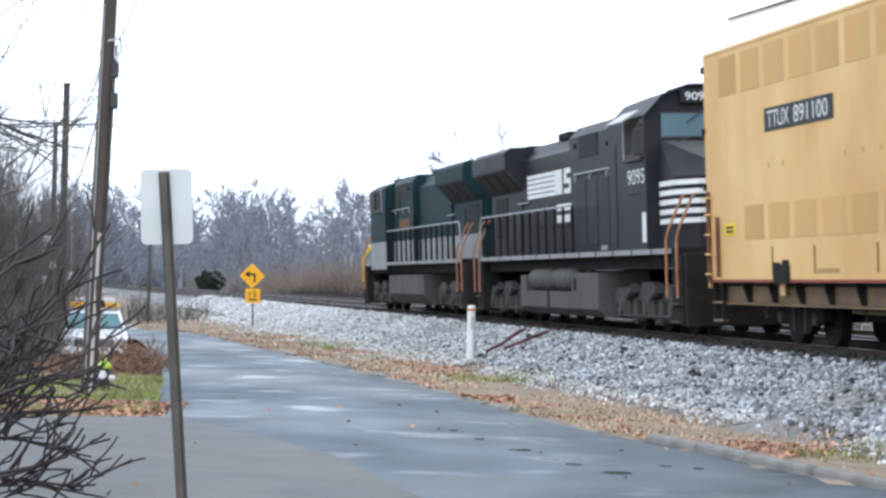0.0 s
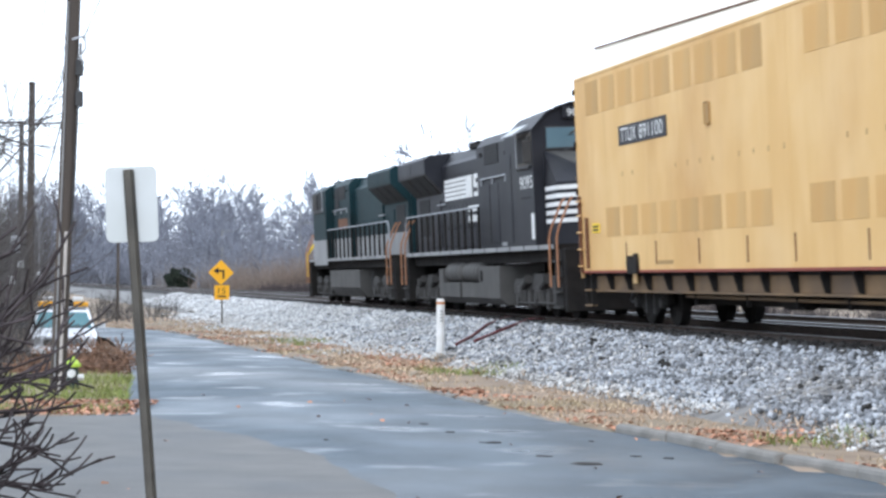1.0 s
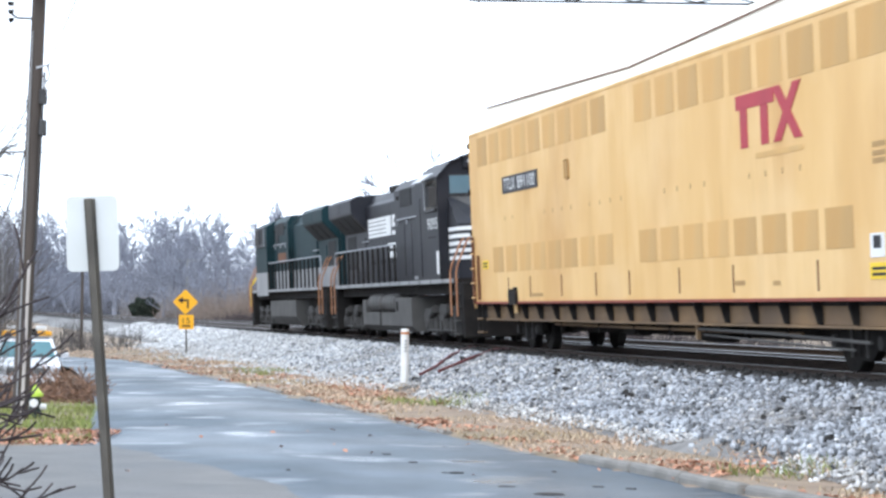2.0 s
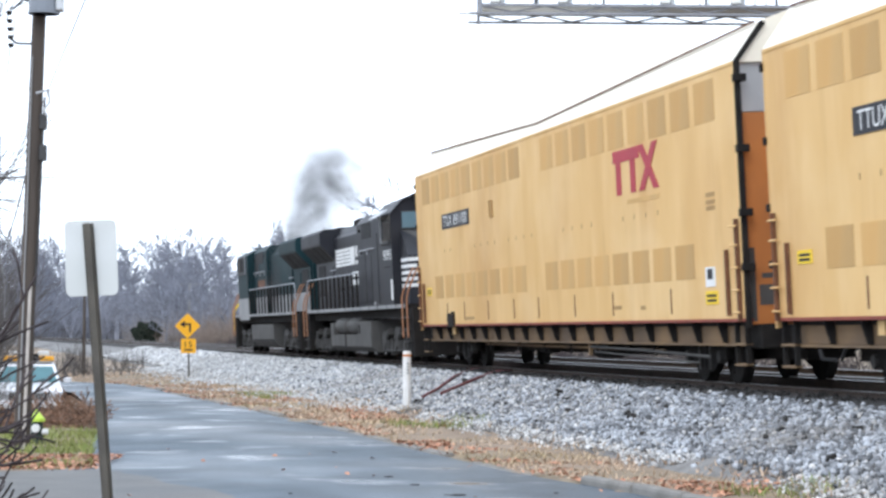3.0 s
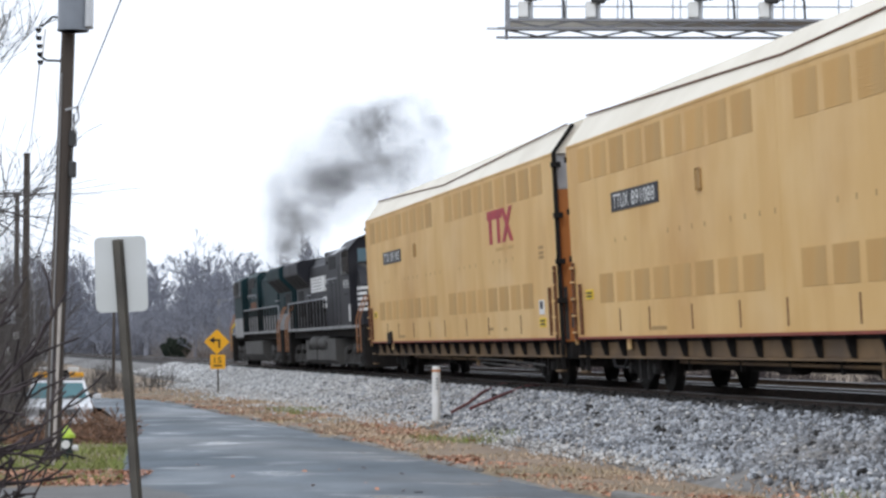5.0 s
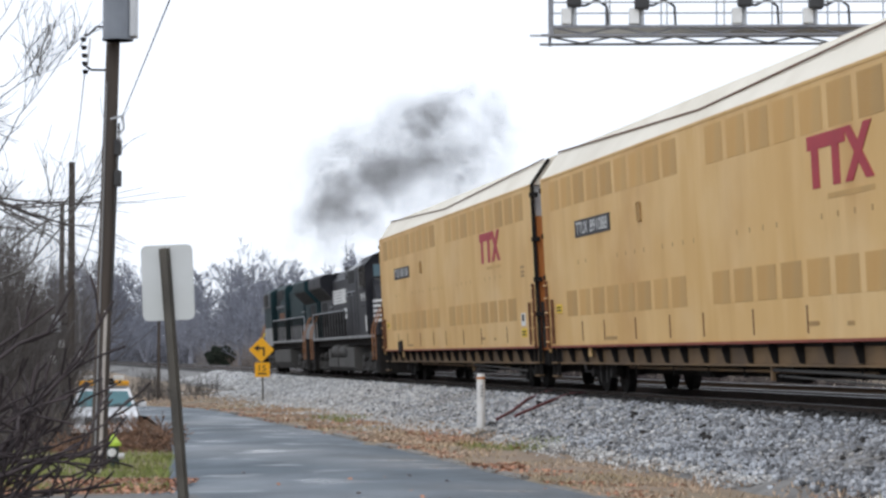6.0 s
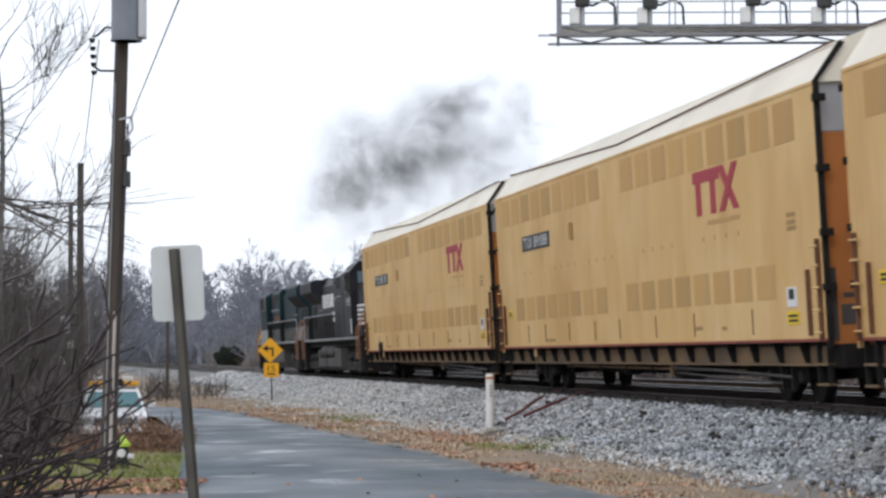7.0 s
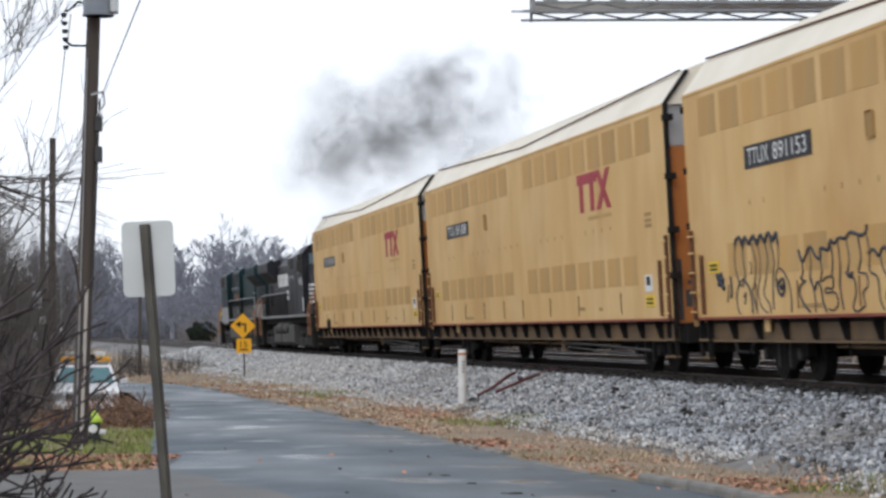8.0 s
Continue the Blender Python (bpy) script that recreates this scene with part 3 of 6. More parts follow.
            for z in (1.9, 2.75, 3.75, 4.85):
                part("hinge", box(*sorted((sx * 1.36, sx * 1.57)), *sorted((e * (H + 0.01), e * (H + 0.12))), z - 0.06, z + 0.06, None, 0.01), DARK_STEEL, car)
        part("end_sill", box(-1.3, 1.3, *sorted((e * (H - 0.5), e * (H + 0.06))), 0.62, 1.0, None, 0.02), DARK_STEEL, car)
        part("coupler", box(-0.16, 0.16, *sorted((e * (H - 0.3), e * (H + 0.66))), 0.72, 1.0, None, 0.03), DARK_STEEL, car, "dark knuckle coupler")
        part("air_hose", pipe([(-0.4, e * (H + 0.05), 0.7), (-0.42, e * (H + 0.3), 0.42), (-0.3, e * (H + 0.6), 0.4)], 0.03), CABLE, car)
    # underframe
    part("center_sill", box(-0.4, 0.4, -H + 0.4, H - 0.4, 0.40, 1.05), DARK_STEEL, car)
    part("floor_deck", box(-1.36, 1.36, -H + 0.3, H - 0.3, 0.98, 1.05), DARK_STEEL, car)
    for sx in (-1, 1):
        part("brake_pipe", rod((sx * 1.18, -H + 5.6, 0.55), (sx * 1.18, H - 6.5, 0.60), 0.03), SILL, car)
        for y in (-7.4, -5.5, -3.4, -1.3, 1.0, 3.5, 6.5):
            part("hanger", box(sx * 1.18 - 0.03, sx * 1.18 + 0.03, y - 0.04, y + 0.04, 0.45, 0.72), DARK_STEEL, car)
    for sx in (-1, 1):
        part("brake_rod", pipe([(sx * 1.33, H - 16.9, 0.60), (sx * 1.33, H - 20.5, 0.56), (sx * 1.30, H - 24.6, 0.47)], 0.028), TANK, car, "pale dusty brake rod")
        part("train_line", pipe([(sx * 1.30, H - 17.2, 0.50), (sx * 1.30, H - 24.0, 0.36)], 0.018), TANK, car)
        part("rod_hanger", box(sx * 1.33 - 0.03, sx * 1.33 + 0.03, H - 17.0, H - 16.9, 0.42, 0.66), SILL, car)
        part("side_tag", box(*sorted((sx * 1.40, sx * 1.43)), H - 3.95, H - 3.70, 0.84, 1.04), YELLOW, car, "small yellow plate hung below the side")
    part("brake_cylinder", rod((-0.9, 1.2, 0.6), (-0.9, 2.2, 0.6), 0.2, 0.2, 14), DARK_STEEL, car)
    part("air_reservoir", rod((-0.8, -3.6, 0.58), (-0.8, -2.2, 0.58), 0.24, 0.24, 14), DARK_STEEL, car)
    for y in (-10.0, 10.0):
        freight_truck(car, y)
    if pad:
        part("jacking_pad", jacking_pad(H - 4.2), DARK_STEEL, car, "dark cast jacking pad")
    # small signs on the left side
    for (u0, u1, z0, z1, mt, tag) in ((1.05, 1.65, 1.87, 2.07, LABEL_YELLOW, "small yellow notice"), (25.26, 25.9, 1.34, 1.56, LABEL_YELLOW, "small yellow notice"), (25.3, 25.8, 1.63, 1.95, WHITE, "white notice with black square")):
        p = part("notice", box(-1.541, -1.53, H - u1, H - u0, z0, z1), mt, car, tag)
        if mt is WHITE:
            part("notice_square", box(-1.546, -1.541, H - u1 + 0.12, H - u0 - 0.12, z0 + 0.12, z1 - 0.03), BLACK, p)
        else:
            for z in (0.3, 0.65):
                part("notice_line", box(-1.545, -1.541, H - u1 + 0.08, H - u0 - 0.08, z0 + (z1 - z0) * z - 0.02, z0 + (z1 - z0) * z + 0.02), BLACK, p)
    for u0, u1, z in ((5.9, 6.9, 1.24), (19.6, 20.1, 1.35), (21.4, 21.7, 1.33), (25.5, 25.95, 3.12), (25.5, 25.95, 3.0), (25.5, 25.95, 2.9)):
        part("stencil_bar", box(-1.536, -1.53, H - u1, H - u0, z - 0.035, z + 0.035), FAINT, car, "unreadable stencil line")
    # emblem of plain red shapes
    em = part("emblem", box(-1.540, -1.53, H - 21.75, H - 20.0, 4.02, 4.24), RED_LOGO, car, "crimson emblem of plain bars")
    for u in (20.35, 21.3):
        part("emblem_upright", box(-1.5395, -1.5305, H - u - 0.17, H - u + 0.17, 3.42, 4.02), RED_LOGO, em)
    for ua, ub, mt in ((21.85, 22.75, RED_LOGO), (22.75, 21.85, RED_LOGO)):
        bm = bmesh.new()
        for x in (-1.541 if ua < ub else -1.543, -1.531):
            bm.verts.new((x, H - ua + 0.17, 4.24)), bm.verts.new((x, H - ua - 0.17, 4.24)), bm.verts.new((x, H - ub - 0.17, 3.42)), bm.verts.new((x, H - ub + 0.17, 3.42))
        v = list(bm.verts)
        for q in ((0, 1, 2, 3), (7, 6, 5, 4), (0, 4, 5, 1), (1, 5, 6, 2), (2, 6, 7, 3), (3, 7, 4, 0)):
            bm.faces.new([v[i] for i in q])
        bmesh.ops.recalc_face_normals(bm, faces=bm.faces)
        part("emblem_slant", bm, mt, em)
    part("motto_bar", box(-1.536, -1.53, H - 22.9, H - 20.85, 3.23, 3.31), VENT, car, "unreadable motto line")
    car_numbers(car, words)
    if scrawl:
        graffiti(car)
    return car


def graffiti(car):
    """Two sprayed tags of tall looped letters, with a blue blot before them."""
    def stroke(points, r=0.02, label="black sprayed stroke"):
        smooth = []
        for i in range(len(points) - 1):
            p0, p1, p2, p3 = (Vector(points[min(max(i + k, 0), len(points) - 1)]) for k in (-1, 0, 1, 2))
            for j in range(4):
                a = j / 4
                smooth.append(0.5 * (2 * p1 + (p2 - p0) * a + (2 * p0 - 5 * p1 + 4 * p2 - p3) * a * a + (3 * p1 - p0 - 3 * p2 + p3) * a ** 3))
        smooth.append(Vector(points[-1]))
        part("spray_line", pipe([(-1.536, HALF - p.x, p.y) for p in smooth], r * 0.8, 5), SPRAY, car, label)
    # first tag: crowned row of arches, long legs
    stroke([(2.68, 2.30), (2.78, 2.40), (2.95, 2.42), (3.1, 2.28), (3.25, 2.42), (3.45, 2.30), (3.7, 2.42), (3.9, 2.28), (4.1, 2.42), (4.3, 2.30), (4.5, 2.44), (4.7, 2.30), (4.9, 2.42), (4.98, 2.22)], 0.045)
    stroke([(2.72, 2.38), (2.62, 2.1), (2.66, 1.85), (2.85, 1.62), (3.05, 1.66), (3.15, 1.8), (3.08, 2.1), (3.14, 2.3)])
    stroke([(3.05, 1.74), (2.8, 1.66), (2.62, 1.45), (2.64, 1.25), (2.76, 1.14)])
    stroke([(3.0, 1.72), (3.3, 1.6), (3.45, 1.35), (3.46, 1.14)], 0.028)
    stroke([(3.0, 1.42), (3.15, 1.5), (3.05, 1.3)], 0.016)
    stroke([(3.5, 2.36), (3.72, 2.1), (3.76, 1.85), (3.62, 1.62), (3.5, 1.5), (3.62, 1.3), (3.7, 1.14)])
    stroke([(3.85, 2.36), (4.0, 2.05), (3.95, 1.75), (3.8, 1.5), (3.95, 1.25), (4.25, 1.15)], 0.017)
    stroke([(4.25, 2.36), (4.4, 2.0), (4.25, 1.7), (4.1, 1.45), (4.35, 1.3), (4.42, 1.14)], 0.017)
    stroke([(4.55, 2.36), (4.72, 2.0), (4.6, 1.65), (4.58, 1.2)], 0.019)
    stroke([(4.98, 2.3), (4.96, 2.05), (4.9, 1.85)])
    stroke([(3.45, 2.0), (3.5, 1.85), (3.42, 1.8)], 0.016)
    # loop with a blue heart
    stroke([(4.75, 1.72), (4.9, 1.85), (5.15, 1.8), (5.4, 1.6), (5.48, 1.35), (5.45, 1.15)])
    stroke([(4.78, 1.7), (4.85, 1.5), (5.05, 1.42), (5.2, 1.55), (5.1, 1.68), (4.92, 1.62), (5.02, 1.52), (5.12, 1.6)], 0.034, "blue-black sprayed loop")
    # second tag: zigzag crown, hooked letters
    stroke([(5.95, 2.10), (6.1, 1.92), (6.3, 2.02), (6.5, 2.14), (6.75, 1.98), (6.95, 1.95), (7.0, 2.1), (7.3, 2.06), (7.45, 2.2), (7.6, 2.14), (7.8, 2.22), (8.1, 2.2), (8.3, 2.28), (8.7, 2.22), (8.95, 2.26), (9.0, 2.36)], 0.034)
    stroke([(6.08, 1.95), (6.1, 1.75), (5.98, 1.66), (6.2, 1.62)])
    stroke([(6.2, 1.62), (5.95, 1.55), (5.92, 1.4), (6.1, 1.25), (6.35, 1.14)], 0.026)
    stroke([(6.45, 2.1), (6.5, 1.85), (6.42, 1.65), (6.55, 1.5), (6.62, 1.3), (6.6, 1.14)])
    stroke([(6.42, 1.7), (6.6, 1.48), (6.75, 1.6), (6.9, 1.5), (6.95, 1.3), (7.1, 1.14)], 0.026)
    stroke([(6.92, 1.98), (6.98, 1.75), (6.9, 1.6), (7.2, 1.66), (7.45, 1.64), (7.4, 1.48), (7.15, 1.5), (7.1, 1.42), (7.5, 1.42), (7.62, 1.25), (7.4, 1.16), (7.2, 1.18)])
    stroke([(7.42, 2.16), (7.48, 1.9), (7.4, 1.66)])
    stroke([(7.75, 2.2), (7.8, 1.8), (7.74, 1.5), (7.85, 1.16)], 0.024)
    stroke([(8.1, 2.2), (8.2, 1.9), (8.1, 1.68), (8.35, 1.6), (8.4, 1.4), (8.25, 1.2), (8.4, 1.13), (8.7, 1.2)])
    stroke([(8.05, 1.7), (8.2, 1.64), (8.3, 1.7)], 0.04)
    stroke([(8.6, 2.2), (8.68, 1.9), (8.55, 1.7), (8.85, 1.66), (8.9, 1.5), (8.7, 1.4), (8.75, 1.2)])
    stroke([(8.95, 2.24), (9.05, 1.95), (9.0, 1.7), (9.3, 1.6), (9.35, 1.3), (9.5, 1.14)])
    stroke([(9.0, 1.95), (9.2, 2.0), (9.4, 1.9), (9.6, 2.02), (9.85, 1.95), (10.1, 2.1)], 0.034)
    stroke([(9.45, 1.92), (9.55, 1.7), (9.75, 1.55), (9.6, 1.3), (9.9, 1.16)])
    stroke([(9.9, 1.95), (10.05, 1.6), (9.95, 1.35), (10.2, 1.15)])
    # blot and drips
    for a, b, c, d in ((1.55, 1.82, 1.76, 1.68), (1.6, 1.76, 1.92, 1.72), (1.68, 1.70, 1.94, 1.58), (1.66, 1.64, 1.82, 1.84)):
        stroke([(a, b), ((a + c) / 2, (b + d) / 2 + 0.03), (c, d)], 0.06, "dull blue sprayed blot")
    stroke([(2.2, 1.65), (2.12, 1.45), (2.05, 1.35)], 0.018)
    stroke([(2.32, 1.78), (2.36, 1.55), (2.3, 1.42)], 0.035, "dull blue sprayed blot")


def loco_truck(eng, y):
    """A three-axle truck: cast frame with pedestals, springs, boxes and brake cylinders."""
    bm = bmesh.new()
    for sx in (-1, 1):
        x0, x1 = sorted((sx * 1.06, sx * 1.22))
        prof = [(-2.75, 0.52), (-2.75, 0.80), (-2.45, 0.92), (-0.6, 0.92), (-0.4, 1.04), (0.4, 1.04), (0.6, 0.92), (2.45, 0.92), (2.75, 0.80), (2.75, 0.52), (2.4, 0.66), (-2.4, 0.66)]
        a = [bm.verts.new((x0, u, z)) for u, z in prof]
        b = [bm.verts.new((x1, u, z)) for u, z in prof]
        for i in range(12):
            bm.faces.new((a[i], a[(i + 1) % 12], b[(i + 1) % 12], b[i]))
        bm.faces.new(a[::-1]), bm.faces.new(b)
        for u in (-2.0, 0.0, 2.0):
            box(x0, x1 + 0.05, u - 0.27, u + 0.27, 0.30, 0.74, bm, 0.04)
            rod((sx * 1.1, u, 0.5), (sx * 1.31, u, 0.5), 0.17, 0.14, 12, bm)
            for e in (-0.4, 0.4):
                rod((sx * 1.16, u + e, 0.36), (sx * 1.16, u + e, 0.72), 0.09, 0.09, 10, bm)
                box(x0, x1, u + e - 0.12, u + e + 0.12, 0.28, 0.37, bm, 0.02)
        for u in (-1.0, 1.0):
            box(x0, x1 + 0.03, u - 0.17, u + 0.17, 0.22, 0.70, bm, 0.03)
            rod((sx * 1.3, u + 0.3, 0.92), (sx * 1.3, u - 0.3, 0.74), 0.11, 0.09, 12, bm)
    bmesh.ops.recalc_face_normals(bm, faces=bm.faces)
    box(-1.1, 1.1, -0.5, 0.5, 0.6, 0.95, bm)
    tr = part("truck", bm, UNDER, eng, "dusty grey three-axle truck frame", False, pose(0, y, 0))
    for sx in (-1, 1):
        part("sand_hose", pipe([(sx * 1.2, 2.7, 1.15), (sx * 1.26, 2.8, 0.7), (sx * 1.0, 2.65, 0.25)], 0.025), CABLE, tr)
        part("brake_rod", rod((sx * 1.27, -2.3, 0.34), (sx * 1.27, 2.3, 0.36), 0.022, 0.022, 6), UNDER, tr)
    for u in (-2.0, 0.0, 2.0):
        wheelset(tr, u, 0.53)


def hull(points):
    bm = bmesh.new()
    bmesh.ops.convex_hull(bm, input=[bm.verts.new(p) for p in points])
    loose = [v for v in bm.verts if not v.link_faces]
    bmesh.ops.delete(bm, geom=loose, context="VERTS")
    return bm


def plan_strip(path, z0, z1, thick=0.006):
    """An upright band along a path in plan."""
    bm = bmesh.new()
    rows = []
    for i, (x, y) in enumerate(path):
        a, b = path[max(i - 1, 0)], path[min(i + 1, len(path) - 1)]
        n = Vector((b[1] - a[1], a[0] - b[0]))
        n = n.normalized() * thick
        rows.append([bm.verts.new(p) for p in ((x, y, z0), (x, y, z1), (x + n.x, y + n.y, z1), (x + n.x, y + n.y, z0))])
    for a, b in zip(rows, rows[1:]):
        for i in range(4):
            bm.faces.new((a[i], a[(i + 1) % 4], b[(i + 1) % 4], b[i]))
    bm.faces.new(rows[0][::-1]), bm.faces.new(rows[-1])
    bmesh.ops.recalc_face_normals(bm, faces=bm.faces)
    return bm


def locomotive(body, lower, label, number, stripes):
    """A six-axle diesel: nose at +y, winged radiator at -y."""
    eng = thing("diesel_locomotive", label, "locomotive", None, "locomotives")
    N = 11.15
    back = 6.0 if stripes else 6.7
    part("frame", box(-1.25, 1.25, -N + 0.4, N - 0.4, 1.30, 1.58, None, 0.02), DARK_STEEL, eng)
    part("walkway", box(-1.50, 1.50, -N + 0.9, N - 1.0, 1.58, 1.70), DARK_STEEL, eng, "black walkway over the frame")
    for sx in (-1, 1):
        for k in range(13):
            y = N - 1.2 - k * 1.56
            part("edge_stripe", box(*sorted((sx * 1.501, sx * 1.508)), y - 1.44, y, 1.595, 1.70), lower, eng, "pale stripe along the walkway edge")
    # hoods
    part("engine_hood", prism(((-1.0, 1.70), (1.0, 1.70), (1.0, 4.14), (0.86, 4.26), (0.72, 4.50), (-0.72, 4.50), (-0.86, 4.26), (-1.0, 4.14)), N - 17.2, N - 10.95), body, eng)
    part("radiator_hood", prism(((-0.95, 1.70), (0.95, 1.70), (0.95, 3.38), (1.50, 3.98), (1.50, 4.40), (1.32, 4.52), (-1.32, 4.52), (-1.50, 4.40), (-1.50, 3.98), (-0.95, 3.38)), -N + 0.35, N - 17.2), body, eng, "winged radiator section")
    for sx in (-1, 1):
        for k in range(2):
            part("radiator_screen", box(*sorted((sx * 1.495, sx * 1.508)), -N + 0.5 + k * 2.3, -N + 2.7 + k * 2.3, 4.05, 4.36, None, 0.004), body, eng, "flush radiator panel")
        for k in range(3):
            y = -N + 0.5 + k * 1.45
            part("radiator_louvre", prism([(sx * 0.99, 3.40), (sx * 1.48, 3.93), (sx * 1.47, 3.95), (sx * 0.98, 3.42)], y, y + 1.3), SCREEN, eng, "dark mesh under the radiator wing")
        part("shutter_panel", box(*sorted((sx * 0.948, sx * 0.965)), -N + 0.9, -N + 2.6, 2.2, 3.3, None, 0.006), SCREEN, eng, "dark shuttered vent")
        part("rear_locker", box(*sorted((sx * 0.948, sx * 0.975)), -N + 3.0, -N + 4.6, 1.85, 3.2, None, 0.01), body, eng)
    part("rear_hood", prism(((-0.88, 1.70), (0.88, 1.70), (0.88, 3.7), (0.6, 4.1), (-0.6, 4.1), (-0.88, 3.7)), -N + 0.15, -N + 0.35), body, eng)
    part("equipment_hood", prism(((-1.2, 1.70), (1.2, 1.70), (1.2, 4.36), (1.0, 4.60), (-1.0, 4.60), (-1.2, 4.36)), N - 10.95, N - back), body, eng)
    for sx in (-1, 1):
        part("intake_screen", box(*sorted((sx * 1.19, sx * 1.215)), N - 9.95, N - 8.2, 3.86, 4.36), SCREEN, eng, "black intake screen")
        for k in range(9):
            d = part("hood_door", box(*sorted((sx * 0.998, sx * 1.018)), N - 11.62 - k * 0.62, N - 11.06 - k * 0.62, 1.80, 2.98, None, 0.006), body, eng)
            part("latch", box(*sorted((sx * 1.018, sx * 1.03)), N - 11.40 - k * 0.62, N - 11.34 - k * 0.62, 2.3, 2.42), DARK_STEEL, d)
        part("roof_panel", box(*sorted((sx * 0.998, sx * 1.012)), N - 16.9, N - 11.1, 3.84, 4.12, None, 0.006), body, eng)
        for k in range(4):
            part("cabinet_door", box(*sorted((sx * 1.198, sx * 1.216)), N - back - 1.12 - k * 1.08, N - back - 0.14 - k * 1.08, 1.85, 3.36, None, 0.006), body, eng)
        for k, (u, z) in enumerate(((6.3, 3.75), (7.2, 4.0), (10.3, 4.1))):
            part("lifting_lug", box(*sorted((sx * 1.198, sx * 1.24)), N - u - 0.14, N - u, z, z + 0.10, None, 0.01), DARK_STEEL, eng)
        part("hood_grab", rod((sx * 1.04, N - 16.6, 3.06), (sx * 1.04, N - 17.9, 3.06), 0.02), HANDRAIL, eng)
        part("white_tag", box(*sorted((sx * 0.955, sx * 0.962)), N - 18.2, N - 18.0, 2.1, 2.6), lower, eng, "small pale notice")
    part("silencer_box", box(-0.8, 0.8, N - 13.95, N - 12.8, 4.48, 4.66, None, 0.03), DARK_STEEL, eng, "low box over the engine hood")
    part("exhaust_stack", box(-0.4, 0.4, N - 15.4, N - 14.4, 4.44, 4.64, None, 0.03), DARK_STEEL, eng, "dark exhaust stack")
    part("roof_rail", box(-0.5, 0.5, -N + 5.1, N - 15.8, 4.48, 4.56, None, 0.03), DARK_STEEL, eng)
    for k in range(2):
        part("radiator_fan", rod((0, -N + 1.7 + k * 2.1, 4.52), (0, -N + 1.7 + k * 2.1, 4.60), 0.75, 0.7, 24), DARK_STEEL, eng, "round roof fan")
    # cab and nose
    top = 0.0 if stripes else -0.28
    cab = part("cab", prism(((-1.5, 1.70), (1.5, 1.70), (1.5, 4.36 + top * 0.2), (1.12, 4.74 + top * 0.8), (0.6, 4.93 + top), (-0.6, 4.93 + top), (-1.12, 4.74 + top * 0.8), (-1.5, 4.36 + top * 0.2)), N - back, N - 2.95), body, eng, "wide cab with sloping roof edges")
    if stripes:
        part("roof_lip", prism(((-1.52, 4.33), (-1.13, 4.73), (-0.6, 4.925), (0.6, 4.925), (1.13, 4.73), (1.52, 4.33), (1.52, 4.37), (1.13, 4.78), (0.6, 4.97), (-0.6, 4.97), (-1.13, 4.78), (-1.52, 4.37)), N - 3.05, N - 2.85), body, cab)
    nose = hull([(sx * x, N - u, z) for sx in (-1, 1) for x, u, z in ((1.25, 2.95, 1.70), (1.25, 1.75, 1.70), (0.92, 1.2, 1.70), (1.25, 2.95, 3.22), (1.25, 1.75, 3.10), (0.92, 1.2, 3.08), (1.22, 2.95, 3.84), (0.66, 1.75, 3.42))])
    part("nose", nose, body, eng, "blunt nose with slanted facets")
    # upper nose plate: lighter grey on the striped engine, body colour on the other
    part("nose_cap", hull([(sx * x, N - u, z) for sx in (-1, 1) for x, u, z in ((1.16, 2.96, 3.855), (0.62, 1.78, 3.435), (1.16, 2.96, 3.83), (0.62, 1.78, 3.41))]), TANK if stripes else body, eng, "grey upper nose")
    for sx in (-1, 1):
        ws = part("windshield", box(*sorted((sx * 0.10, sx * 1.16)), N - 2.96, N - 2.93, 3.92, 4.40, None, 0.01), GLASS_DARK, eng, "blue-grey windshield")
        for z in (3.90, 4.40):
            part("gasket", box(*sorted((sx * 0.08, sx * 1.18)), N - 2.955, N - 2.925, z - 0.015, z + 0.015), CABLE, ws)
        part("wiper", pipe([(sx * 0.2, N - 2.9, 3.86), (sx * 0.55, N - 2.88, 3.92), (sx * 0.95, N - 2.88, 3.80)], 0.016), CABLE, eng)
        part("wiper", pipe([(sx * 0.3, N - 2.9, 4.44), (sx * 0.65, N - 2.88, 4.2)], 0.014), CABLE, eng)
        w0, w1 = (3.05, 4.62) if stripes else (3.1, 5.9)
        fr = part("cab_window", box(*sorted((sx * 1.49, sx * 1.512)), N - w1, N - w0, 3.56, 4.30, None, 0.01), POST_STEEL if stripes else BLACK, eng, "side window in a dark metal frame")
        mid = (w0 + w1) / 2
        for y0, y1 in ((w0 + 0.08, mid - 0.04), (mid + 0.04, w1 - 0.08)):
            part("window_pane", box(*sorted((sx * 1.511, sx * 1.518)), N - y1, N - y0, 3.63, 4.23), SCREEN, fr, "dark pane")
        part("window_bar", box(*sorted((sx * 1.512, sx * 1.53)), N - w1, N - w1 + 0.05, 3.50, 4.36), GALV, fr, "pale window edge")
        part("open_sash", box(*sorted((sx * 1.53, sx * 1.56)), N - mid + 0.06, N - w0 - 0.06, 3.62, 4.22, None, 0.01), UNDER, fr, "slid sash")
        if stripes:
            part("sunshade", prism([(sx * 1.5, 4.50), (sx * 1.86, 4.28), (sx * 1.86, 4.25), (sx * 1.5, 4.46)], N - w1, N - w0 - 0.3), GALV, eng, "slanted sunshade over the window")
        if stripes:
            part("mirror", box(*sorted((sx * 1.53, sx * 1.74)), N - w0 + 0.10, N - w0 + 0.14, 3.6, 4.1, None, 0.01), UNDER, eng)
            part("mirror_arm", rod((sx * 1.49, N - w0 + 0.12, 3.55), (sx * 1.65, N - w0 + 0.12, 3.62), 0.015, 0.015, 6), CABLE, eng)
